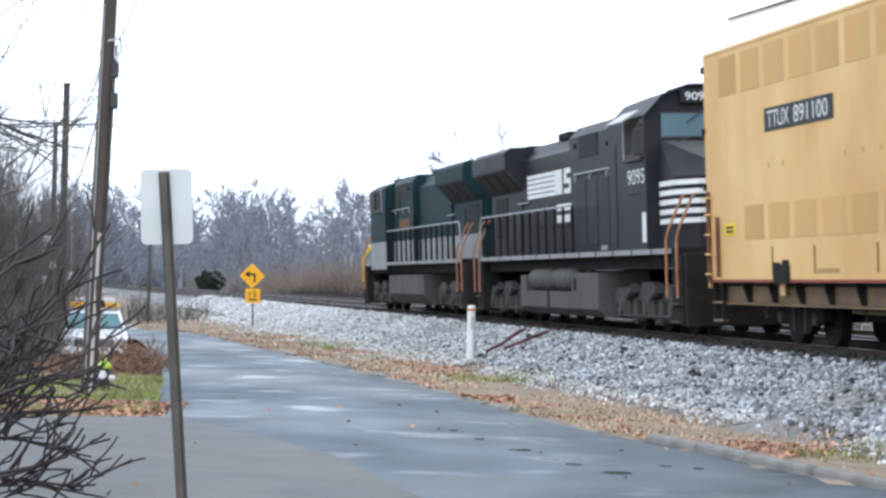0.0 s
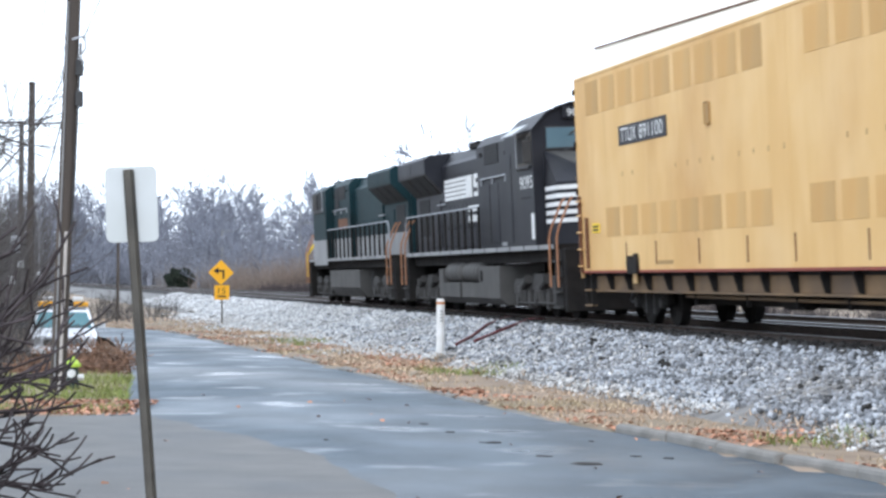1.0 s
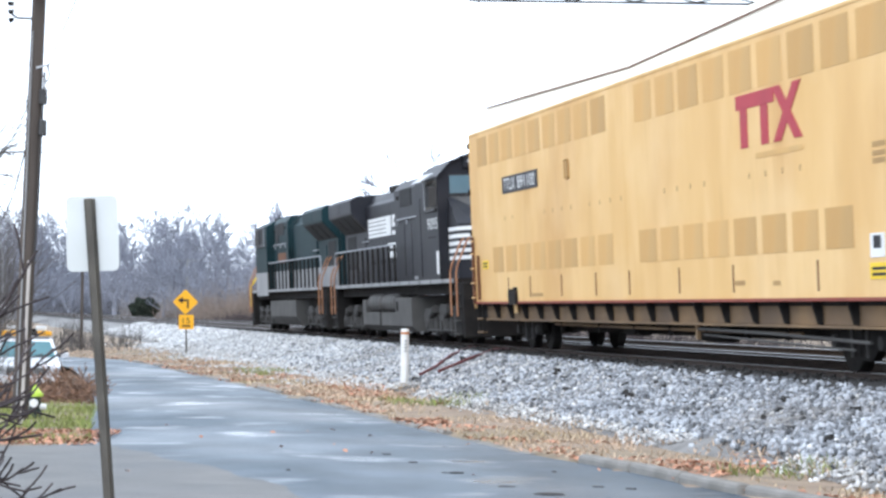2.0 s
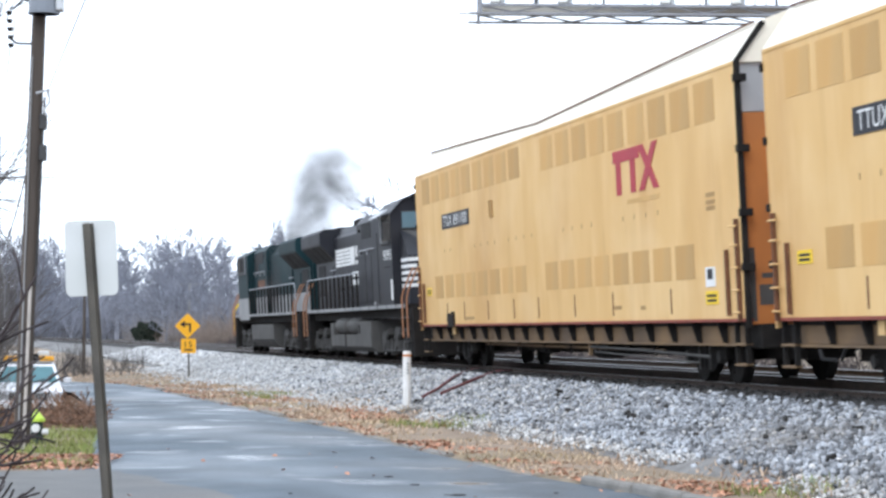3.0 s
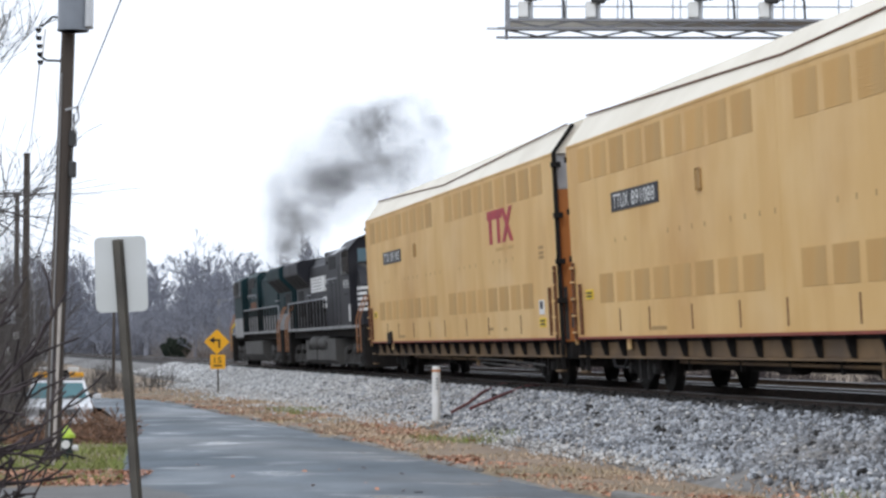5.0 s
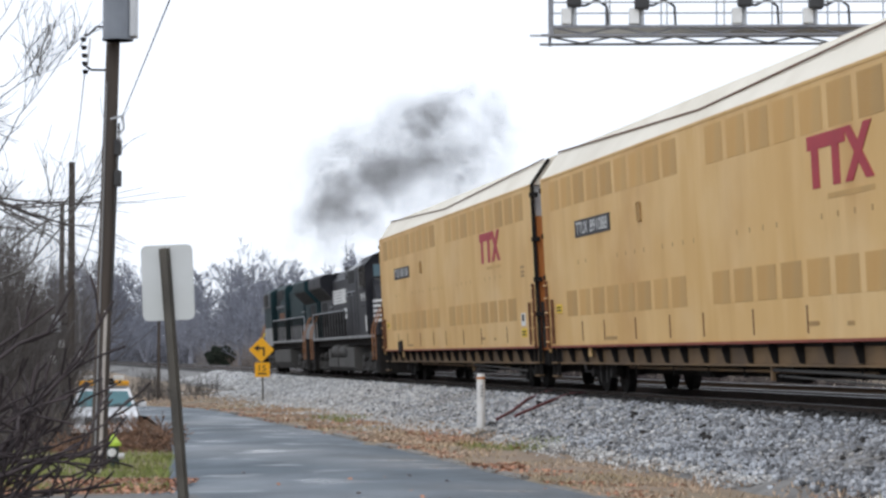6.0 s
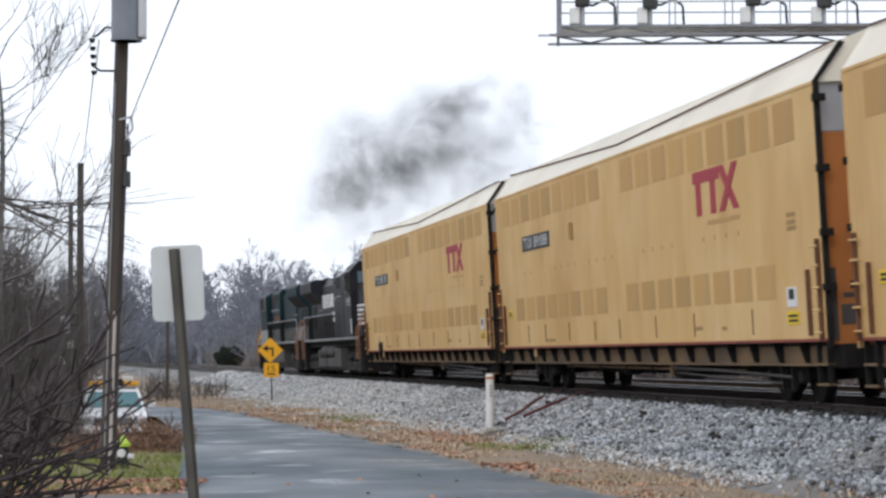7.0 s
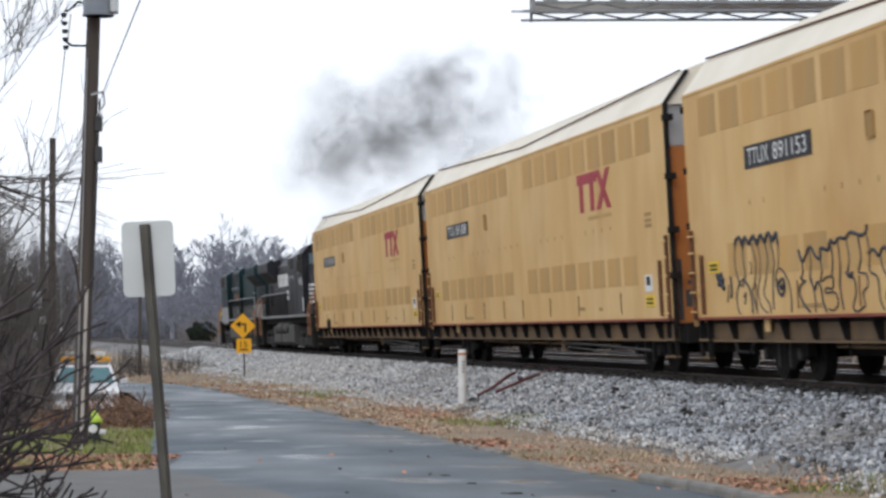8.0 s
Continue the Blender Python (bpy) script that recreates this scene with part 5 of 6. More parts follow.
def pickup():
    """A white parked utility vehicle, nose to the lane, with amber and white roof lamps."""
    x0, y0 = -10.85, 66.0
    v = thing("parked_truck", "white parked utility vehicle with amber and white roof lamps", "truck", pose(x0, y0, ground_z(x0, y0 + 2) - 0.02, rz=9.3) @ Matrix.Scale(1.05, 4))
    tyre = mat("tyre_rubber", (0.02, 0.02, 0.02), (0.03, 0.03, 0.03), 8, 0.9, 0, 0.1)
    car_white = mat("white_car_paint", (0.80, 0.80, 0.81), (0.74, 0.74, 0.76), 1, 0.25, 0, 0)
    glass = mat("windscreen_glass", (0.06, 0.16, 0.18), (0.08, 0.2, 0.22), 1, 0.05, 0, 0)
    amber = mat("amber_lens", (0.9, 0.42, 0.02), (0.85, 0.4, 0.02), 2, 0.3, 0, 0)

    def shell(rows, bevel=0.04):
        """Lofts cross rows (half-width, y, z), mirrored left to right."""
        bm = hull([(sx * w, y, z) for sx in (-1, 1) for w, y, z in rows])
        bmesh.ops.bevel(bm, geom=bm.edges[:], offset=bevel, segments=2, affect="EDGES")
        return bm
    part("body", shell([(0.80, 0.02, 0.42), (0.84, 0.0, 0.80), (0.93, 0.35, 0.42), (0.93, 0.35, 0.86), (0.94, 4.6, 0.42), (0.94, 4.6, 1.02), (0.93, 1.2, 1.02)]), car_white, v, "white painted body")
    part("bonnet", shell([(0.72, 0.04, 0.84), (0.80, 0.3, 0.93), (0.86, 1.35, 1.08), (0.72, 0.1, 0.80), (0.86, 1.35, 0.95)], 0.03), car_white, v, "white raised bonnet")
    cab = part("cab", shell([(0.90, 1.15, 1.0), (0.90, 4.5, 1.0), (0.70, 1.98, 1.56), (0.72, 2.6, 1.60), (0.70, 4.2, 1.55)], 0.03), car_white, v, "white roof and pillars")
    part("windshield", hull([(sx * w, y, z) for sx in (-1, 1) for w, y, z in ((0.80, 1.24, 1.08), (0.655, 1.86, 1.50), (0.80, 1.27, 1.05), (0.655, 1.89, 1.47))]), glass, cab, "blue-green windshield")
    for sx in (-1, 1):
        part("side_glass", hull([(sx * x, y, z) for x, y, z in ((0.895, 1.75, 1.10), (0.895, 4.2, 1.10), (0.752, 2.2, 1.48), (0.745, 4.0, 1.46), (0.87, 1.75, 1.10), (0.87, 4.2, 1.10))]), glass, cab, "dark side glass")
        part("wiper", pipe([(sx * 0.1 + 0.15, 1.18, 1.07), (sx * 0.1 + 0.55, 1.32, 1.16)], 0.012), CABLE, cab)
    part("grille", box(-0.52, 0.52, -0.03, 0.05, 0.60, 0.80, None, 0.015), DARK_STEEL, v, "dark grille")
    for k in range(3):
        part("grille_bar", box(-0.5, 0.5, -0.045, -0.03, 0.64 + k * 0.055, 0.66 + k * 0.055), GALV, v)
    part("bumper", box(-0.92, 0.92, -0.12, 0.12, 0.38, 0.57, None, 0.05), car_white, v, "white bumper")
    part("air_dam", box(-0.7, 0.7, -0.06, 0.1, 0.24, 0.38, None, 0.02), CABLE, v)
    part("plate", box(-0.17, 0.17, -0.135, -0.12, 0.42, 0.54), OFFWHITE, v)
    for s in (-1, 1):
        part("headlight", box(*sorted((s * 0.55, s * 0.86)), -0.03, 0.12, 0.64, 0.80, None, 0.03), GALV, v, "clear headlight")
        part("mirror", box(*sorted((s * 0.96, s * 1.18)), 1.42, 1.54, 1.05, 1.20, None, 0.03), CABLE if s < 0 else car_white, v, "door mirror")
        part("mirror_foot", box(*sorted((s * 0.86, s * 0.98)), 1.46, 1.52, 1.07, 1.12), CABLE, v)
        for y in (0.95, 3.75):
            w = part("wheel", rod((s * 0.72, y, 0.36), (s * 0.95, y, 0.36), 0.36, 0.36, 20), tyre, v, "black tyre")
            part("rim", rod((s * 0.94, y, 0.36), (s * 0.965, y, 0.36), 0.2, 0.18, 14), GALV, w)
    part("roof_rack", box(-0.66, 0.66, 2.1, 2.7, 1.60, 1.65), GALV, v)
    for s in (-1, 1):
        part("amber_light", box(*sorted((s * 0.30, s * 0.70)), 2.05, 2.35, 1.65, 1.79, None, 0.02), amber, v, "amber beacon")
        part("work_lamp", box(*sorted((s * 0.26, s * 0.56)), 2.1, 2.35, 1.79, 1.93, None, 0.03), OFFWHITE, v, "pale work lamp")
    part("lamp_bar", box(-0.30, 0.30, 2.12, 2.3, 1.66, 1.86, None, 0.02), DARK_STEEL, v)


def gantry():
    """A signal bridge reaching over the tracks: truss walkway, railing, signal heads."""
    g = thing("signal_gantry", "galvanised steel signal bridge with railing and signal heads over the tracks", "signal bridge", pose(1.34, 50, 8.72, 0, 0, 0))
    L = 17.0
    for y in (0.0, 1.5):
        part("lower_chord", box(0, L, y - 0.04, y + 0.04, 0.01, 0.06), GANTRY, g)
        part("upper_chord", box(0.2, L, y - 0.05, y + 0.05, 0.19, 0.25), GANTRY, g)
        for k in range(24):
            part("web_bar", rod((0.25 + k * 0.7, y, 0.06 if k % 2 else 0.2), (0.95 + k * 0.7, y, 0.2 if k % 2 else 0.06), 0.025, 0.025, 5), GANTRY, g)
    part("deck", box(0.2, L, 0.0, 1.5, 0.2, 0.225), GALV, g, "steel grating walkway")
    for y in (-0.05, 1.55):
        part("end_post", box(0.2, 0.27, y - 0.035, y + 0.035, 0.0, 1.65), GANTRY, g, "grey end post of the railing")
    part("end_bar", box(-0.25, 0.2, -0.03, 0.03, 0.0, 0.05), GALV, g)
    for y in (-0.05, 1.55):
        for z in (0.75, 1.25, 1.6):
            part("rail", rod((0.25, y, z), (L, y, z), 0.022, 0.022, 6), GALV, g, "thin pipe rail")
        for k in range(14):
            part("baluster", rod((0.25 + k * 1.25, y, 0.22), (0.25 + k * 1.25, y, 1.6), 0.022, 0.022, 6), GALV, g)
    for k, x in enumerate((0.72, 2.2, 4.45, 6.0, 9.2, 11.5)):
        part("mast", rod((x, 0.1, 0.2), (x, 0.1, 2.7), 0.065, 0.065, 10), GALV, g, "signal mast")
        sh = part("signal_head", box(x - 0.16, x + 0.16, -0.22, 0.06, 0.64 - 0.06 * (k % 2), 2.2, None, 0.04), CABLE, g, "black signal head")
        for z in (1.2, 1.55, 1.9):
            part("hood", rod((x, -0.22, z), (x, -0.42, z - 0.03), 0.12, 0.12, 12), CABLE, sh)
        part("junction_box", box(x - 0.28, x - 0.06, -0.1, 0.1, 0.27, 0.62, None, 0.02), WHITE, g, "pale junction box")
        part("cable_loop", pipe([(x, 0, 0.7), (x + 0.25, 0, 0.68), (x + 0.5, 0, 0.82), (x + 0.72, 0, 0.66), (x + 0.74, 0, 0.26)], 0.03), CABLE, g, "drooping black cable")
    for x in (L - 0.3,):
        for y in (0.0, 1.5):
            part("leg", box(x - 0.15, x + 0.15, y - 0.12, y + 0.12, -8.6, 0.3), GALV, g, "steel support leg")


def kerb():
    """Weathered concrete kerb stones along the lane."""
    k = thing("kerb", "weathered low concrete kerb beside the asphalt lane", "kerb", None, "", "structure")
    me = mesh_of("kerb_stone", box(-0.09, 0.09, -0.755, 0.755, -0.15, 0.10, None, 0.045), CONCRETE)
    y = 6.0
    while y < 86:
        dx = road_right(y + 0.7) - road_right(y - 0.7)
        broken = y > 26.4
        m = pose(road_right(y) + 0.10 + random.uniform(-0.03, 0.03) * (2 if broken else 0.4), y, (-0.06 + random.uniform(-0.05, 0.03)) if broken else random.uniform(0.008, 0.02), 0, random.uniform(-5, 5) if broken else random.uniform(-1.5, 1.5), math.degrees(math.atan2(-dx, 1.4)))
        piece("kerb_stone", me, k, m)
        y += 1.5


# ---- loose stones, grass, leaves: many small pieces ----


def scatter(name, base_v, base_f, mats, material, label, category, kind="stuff"):
    """One mesh of many small shapes: base shape times the given 3 x 4 matrices."""
    bv, bf = np.array(base_v, float), np.array(base_f, int)
    R, T = mats
    vs = (np.einsum("nij,kj->nki", R, bv) + T[:, None, :]).reshape(-1, 3)
    fs = (bf[None] + (np.arange(len(T)) * len(bv))[:, None, None]).reshape(-1, bf.shape[1])
    me = bpy.data.meshes.new(name)
    me.vertices.add(len(vs)), me.loops.add(fs.size), me.polygons.add(len(fs))
    me.vertices.foreach_set("co", vs.ravel())
    me.loops.foreach_set("vertex_index", fs.ravel())
    me.polygons.foreach_set("loop_start", np.arange(len(fs)) * bf.shape[1])
    me.polygons.foreach_set("loop_total", np.full(len(fs), bf.shape[1]))
    me.update(calc_edges=True)
    me.materials.append(material)
    return tagged(new(name, me), label, category, "", kind)


def turns(n, rng, upright=False):
    """Random rotation matrices; upright ones only turn round z with a lean."""
    q = rng.normal(size=(n, 4))
    if upright:
        a = rng.uniform(0, 2 * np.pi, n)
        l = rng.normal(0, 0.35, (n, 2))
        q = np.stack([np.cos(a / 2), l[:, 0] * 0.5, l[:, 1] * 0.5, np.sin(a / 2)], 1)
    q /= np.linalg.norm(q, axis=1)[:, None]
    w, x, y, z = q.T
    return np.stack([np.stack([1 - 2 * (y * y + z * z), 2 * (x * y - z * w), 2 * (x * z + y * w)], 1),
                     np.stack([2 * (x * y + z * w), 1 - 2 * (x * x + z * z), 2 * (y * z - x * w)], 1),
                     np.stack([2 * (x * z - y * w), 2 * (y * z + x * w), 1 - 2 * (x * x + y * y)], 1)], 1)


OCTA_V = ((1, 0, 0), (-0.9, 0.2, 0.1), (0.1, 1, 0), (-0.1, -0.9, 0.15), (0.15, 0.1, 0.75), (0, 0, -0.8), (0.62, 0.55, 0.35), (-0.5, -0.6, 0.4))
OCTA_F = ((0, 6, 4), (6, 2, 4), (2, 1, 4), (1, 7, 4), (7, 3, 4), (3, 0, 4), (2, 6, 0), (2, 0, 5), (1, 2, 5), (7, 1, 3), (3, 1, 5), (0, 3, 5))


def ballast_z(d):
    return np.interp(d, (-4.9, -4.2, -3.2, -2.2, -1.75, 6.3), (-0.05, 0.14, 0.36, 0.62, 0.74, 0.74))


def stones():
    rng = np.random.default_rng(3)
    n = 58000
    s = np.concatenate([rng.uniform(-24, 25, 30000), rng.uniform(25, 75, 21000), rng.uniform(75, 120, 7000)])
    d = -1.5 - 2.65 * rng.uniform(0, 1, n) ** 0.85 + rng.normal(0, 0.12, n)
    x, y = track_points(s, d)
    size = rng.uniform(0.035, 0.062, n) * np.where(s > 75, 1.9, np.where(s > 25, 1.3, 1.02))
    z = ballast_z(d) + rng.uniform(-0.012, 0.05, n)
    size[(np.abs(x) < 0.4) & (np.abs(y - 49.3) < 1.2)] *= 0.3
    R = turns(n, rng) * (size[:, None, None] * rng.uniform(0.75, 1.3, (n, 1, 3)))
    P = np.stack([x, y, z], 1)
    dusty = rng.uniform(0, 1, n) < np.interp(s, (-5, 15, 45), (0.05, 0.45, 0.9))
    scatter("ballast_stones", OCTA_V, OCTA_F, (R[~dusty], P[~dusty]), STONE, "loose angular grey ballast stones on the bank", "ballast stones")
    scatter("dusty_ballast_stones", OCTA_V, OCTA_F, (R[dusty], P[dusty]), PALE_STONE, "pale dusty ballast stones on the bank", "ballast stones")


def spilled_stones():
    """Pale grit and stones strewn from the ballast over the verge."""
    rng = np.random.default_rng(14)
    n = 15000
    s = rng.uniform(-18, 75, n)
    d = -4.0 - np.abs(rng.normal(0, 1, n)) * np.interp(s, (-18, 5, 20), (0.28, 0.35, 1.05))
    x, y = track_points(s, d)
    edge = np.array([road_right(v) for v in y])
    ok = (x > edge + 0.35) & (np.array([noise.noise((a * 0.5, b * 0.2, 12)) for a, b in zip(x, y)]) > -0.25)
    x, y, d, s = x[ok], y[ok], d[ok], s[ok]
    z = np.array([max(ground_z(a, b), float(ballast_z(c)) if c > -4.9 else -1) for a, b, c in zip(x, y, d)])
    R = turns(len(x), rng) * (rng.uniform(0.014, 0.048, len(x)) * np.interp(s, (0, 40), (1, 1.5)))[:, None, None]
    scatter("spilled_stones", OCTA_V, OCTA_F, (R, np.stack([x, y, z + 0.006], 1)), PALE_STONE, "pale grit and stones strewn over the verge", "ballast stones")
    big = 60
    s, d = rng.uniform(-20, 40, big), rng.uniform(-4.0, -2.2, big)
    x, y = track_points(s, d)
    R = turns(big, rng) * rng.uniform(0.07, 0.12, big)[:, None, None]
    scatter("dark_lumps", OCTA_V, OCTA_F, (R, np.stack([x, y, ballast_z(d) + 0.04], 1)), NEAR_BLACK, "a few larger dark stones among the ballast", "ballast stones")


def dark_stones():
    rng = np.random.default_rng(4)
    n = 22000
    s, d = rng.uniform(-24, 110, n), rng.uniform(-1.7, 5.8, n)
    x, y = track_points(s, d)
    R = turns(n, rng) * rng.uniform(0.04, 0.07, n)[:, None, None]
    # stones painted dark for the shade under the train as well as oil
    return scatter("shade_dark_stones", OCTA_V, OCTA_F, (R, np.stack([x, y, 0.80 - 0.02 * d + rng.uniform(-0.04, 0.02, n)], 1)), NEAR_BLACK, "stones between the rails, darkened for oil and painted shade", "ballast stones")


def shaded_bed():
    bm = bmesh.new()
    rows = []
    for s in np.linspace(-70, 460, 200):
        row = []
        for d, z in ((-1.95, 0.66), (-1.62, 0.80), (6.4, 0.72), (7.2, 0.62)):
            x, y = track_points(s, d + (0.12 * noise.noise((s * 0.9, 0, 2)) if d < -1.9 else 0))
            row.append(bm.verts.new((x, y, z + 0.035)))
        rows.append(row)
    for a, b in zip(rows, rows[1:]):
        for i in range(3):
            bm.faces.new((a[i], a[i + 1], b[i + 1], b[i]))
    # colour carries the shade beneath the cars, over both tracks
    solid("track_bed", bm, NEAR_BLACK, "stone bed beneath the running track, blackened for oil and painted shade", "track bed", "", "structure")


def verge_points(rng, n, y0, y1, lo, hi):
    """Points on the strip between the kerb and the ballast, lo to hi across it."""
    y = rng.uniform(y0, y1, n)
    edge = np.array([road_right(v) for v in y]) + 0.12
    far = 6.012 + (-4.35 - (y - 40.283) * 0.17871) / 0.98390 - bend((y - 40.283) / 0.98390)
    u = rng.uniform(lo, hi, n)
    x = edge + (far - edge) * u
    z = np.array([max(ground_z(a, b), float(ballast_z(across(a, b))) if across(a, b) > -4.9 else -1) for a, b in zip(x, y)])
    return x, y, z


def verge_grass():
    rng = np.random.default_rng(7)
    n = 46000
    blade_v = ((-0.5, 0, 0), (0.5, 0, 0), (0.15, 0.5, 1), (-0.15, 0.4, 0.9))
    x, y, z = verge_points(rng, n, 16, 100, 0.0, 1.12)
    patch = np.array([noise.noise((a * 0.45, b * 0.28, 5)) + 0.6 * noise.noise((a * 1.7, b * 1.1, 8)) for a, b in zip(x, y)])
    keep = patch > rng.uniform(-0.45, 0.25, n)
    x, y, z = x[keep], y[keep], z[keep]
    k = len(x)
    h = rng.uniform(0.02, 0.085, k)
    S = np.stack([h * 0.3 * (1 + (y > 40)), h * 1.8, h * 0.75], 1)
    R = turns(k, rng, True) * S[:, None, :]
    scatter("dry_grass", blade_v, ((0, 1, 2, 3),), (R, np.stack([x, y, z - 0.008], 1)), DRY_GRASS, "flattened straw-coloured winter grass on the verge", "grass")
    n = 9500
    x, y, z = verge_points(rng, n, 24, 70, 0.4, 1.1)
    keep = np.array([noise.noise((a * 0.35, b * 0.2, 9)) for a, b in zip(x, y)]) > 0.22
    x, y, z = x[keep], y[keep], z[keep]
    px = rng.uniform(-8.2, -3.9, 9000)
    py = rng.uniform(28.8, 40, 9000)
    ok = (px < np.array([road_left(v) for v in py]) + 0.02) & (np.array([noise.noise((a * 0.5, b * 0.3, 1)) for a, b in zip(px, py)]) > -0.12 - 0.25 * (py > 32))
    x, y, z = np.concatenate([x, px[ok]]), np.concatenate([y, py[ok]]), np.concatenate([z, np.array([ground_z(a, b) for a, b in zip(px[ok], py[ok])])])
    k = len(x)
    h = rng.uniform(0.05, 0.14, k)
    R = turns(k, rng, True) * np.stack([h * 0.16, h, h], 1)[:, None, :]
    scatter("green_grass", blade_v, ((0, 1, 2, 3),), (R, np.stack([x, y, z - 0.01], 1)), GREEN_GRASS, "thin green grass by the hydrant and post", "grass")
    leaf_v = ((-0.5, 0, 0), (0, -0.3, 0.08), (0.5, 0.05, 0.0), (0.05, 0.35, 0.12))
    x, y, z = verge_points(rng, 15000, 17, 80, -0.04, 0.95)
    keep = np.array([noise.noise((a * 0.5, b * 0.33, 2)) + 0.5 * noise.noise((a * 1.9, b * 1.3, 4)) for a, b in zip(x, y)]) > 0.27
    x, y, z = x[keep], y[keep], z[keep]
    ex, ey, ez = verge_points(rng, 4200, 18, 80, -0.05, 0.24)
    far_in = np.array([noise.noise((b * 0.5, 3, 6)) + 0.5 * noise.noise((b * 2.1, 1, 6)) for b in ey]) > 0.12
    x, y, z = np.concatenate([x, ex[far_in]]), np.concatenate([y, ey[far_in]]), np.concatenate([z, ez[far_in]])
    lx, ly = rng.uniform(-8.5, -3.8, 2600), rng.uniform(28.0, 31.5, 2600)
    x, y, z = np.concatenate([x, lx]), np.concatenate([y, ly]), np.concatenate([z, np.full(2600, 0.03)])
    rx, ry = rng.uniform(-4, 3, 26), rng.uniform(16, 34, 26)
    x, y, z = np.concatenate([x, rx]), np.concatenate([y, ry]), np.concatenate([z, np.full(26, 0.03)])
    k = len(x)
    R = turns(k, rng, True) * rng.uniform(0.04, 0.11, k)[:, None, None]
    scatter("fallen_leaves", leaf_v, ((0, 1, 2, 3),), (R, np.stack([x, y, z + 0.02], 1)), DEAD_LEAF, "russet fallen leaves along the kerb", "leaves")


def road_scraps():
    """Dark sodden scraps and tar spots lying on the asphalt."""
    rng = np.random.default_rng(12)
    me = thing("road_scraps", "dark sodden scraps lying on the wet asphalt", "debris", None, "", "stuff")
    for x, y, w in ((0.53, 24.0, 0.12), (0.1, 25.6, 0.07), (-0.2, 27.0, 0.06), (1.0, 22.2, 0.08), (1.35, 21.3, 0.17), (1.9, 22.4, 0.06), (2.2, 22.2, 0.06), (1.6, 24.5, 0.03), (-1.2, 24.0, 0.03)):
        bm = bmesh.new()
        pts = [(w * (1 + 0.4 * rng.normal() * 0.5) * math.cos(a), 0.9 * w * math.sin(a)) for a in np.linspace(0, 5.7, 9)]
        zr = 0.012 + 0.035 * math.sin(math.pi * (x - road_left(y)) / (road_right(y) - road_left(y)))
        lo = [bm.verts.new((x + a, y + b, zr - 0.012)) for a, b in pts]
        hi = [bm.verts.new((x + a * 0.8, y + b * 0.8, zr + 0.009 + 0.003 * rng.normal())) for a, b in pts]
        for i in range(9):
            bm.faces.new((lo[i], lo[(i + 1) % 9], hi[(i + 1) % 9], hi[i]))
        bm.faces.new(hi)
        part("scrap", bm, NEAR_BLACK, me)


def hoses():
    for pts in ([(0.35, 50.5, 0.16), (0.7, 52.0, 0.26), (1.1, 54.5, 0.42), (1.65, 57.5, 0.64), (2.0, 59.0, 0.76)], [(0.75, 50.3, 0.20), (1.5, 52.0, 0.40), (2.1, 54.0, 0.60), (2.6, 55.5, 0.76)]):
        solid("buried_cable", pipe([(a, b, max(0.2, float(ballast_z(across(a, b)))) + 0.11) for a, b, c in pts], 0.035, 6), mat("dark_red_conduit", (0.16, 0.03, 0.035), (0.12, 0.025, 0.03), 4, 0.6, 0, 0), "dark red cable laid up the ballast bank", "cable", "red cables")


# ---- bare trees and bushes ----


def limbs(rng, p, way, length, r, depth, out, spread=0.55, kids=(3, 5), up=0.25, bend=0.18):
    """Grows one bending limb and its side limbs into out: (p, q, r0, r1, depth)."""
    steps = 4 if depth > 1 else 3
    pts = [np.array(p, float)]
    w = np.array(way, float)
    for i in range(steps):
        w = w + rng.normal(0, bend, 3) + np.array([0, 0, up * 0.25])
        w /= np.linalg.norm(w)
        q = pts[-1] + w * length / steps
        r0, r1 = r * (1 - 0.75 * i / steps), r * (1 - 0.75 * (i + 1) / steps)
        out.append((pts[-1], q, r0, r1, depth))
        pts.append(q)
    if depth <= 0:
        return
    for j in range(rng.integers(kids[0], kids[1] + 1)):
        t = rng.uniform(0.3, 1.0)
        i = min(int(t * steps), steps - 1)
        b = pts[i] + (pts[i + 1] - pts[i]) * (t * steps - i)
        v = w + rng.normal(0, spread, 3) + np.array([0, 0, up])
        v /= np.linalg.norm(v)
        limbs(rng, b, v, length * rng.uniform(0.45, 0.7), max(r * (1 - 0.7 * t) * 0.62, 0.006), depth - 1, out, spread, kids, up, bend)


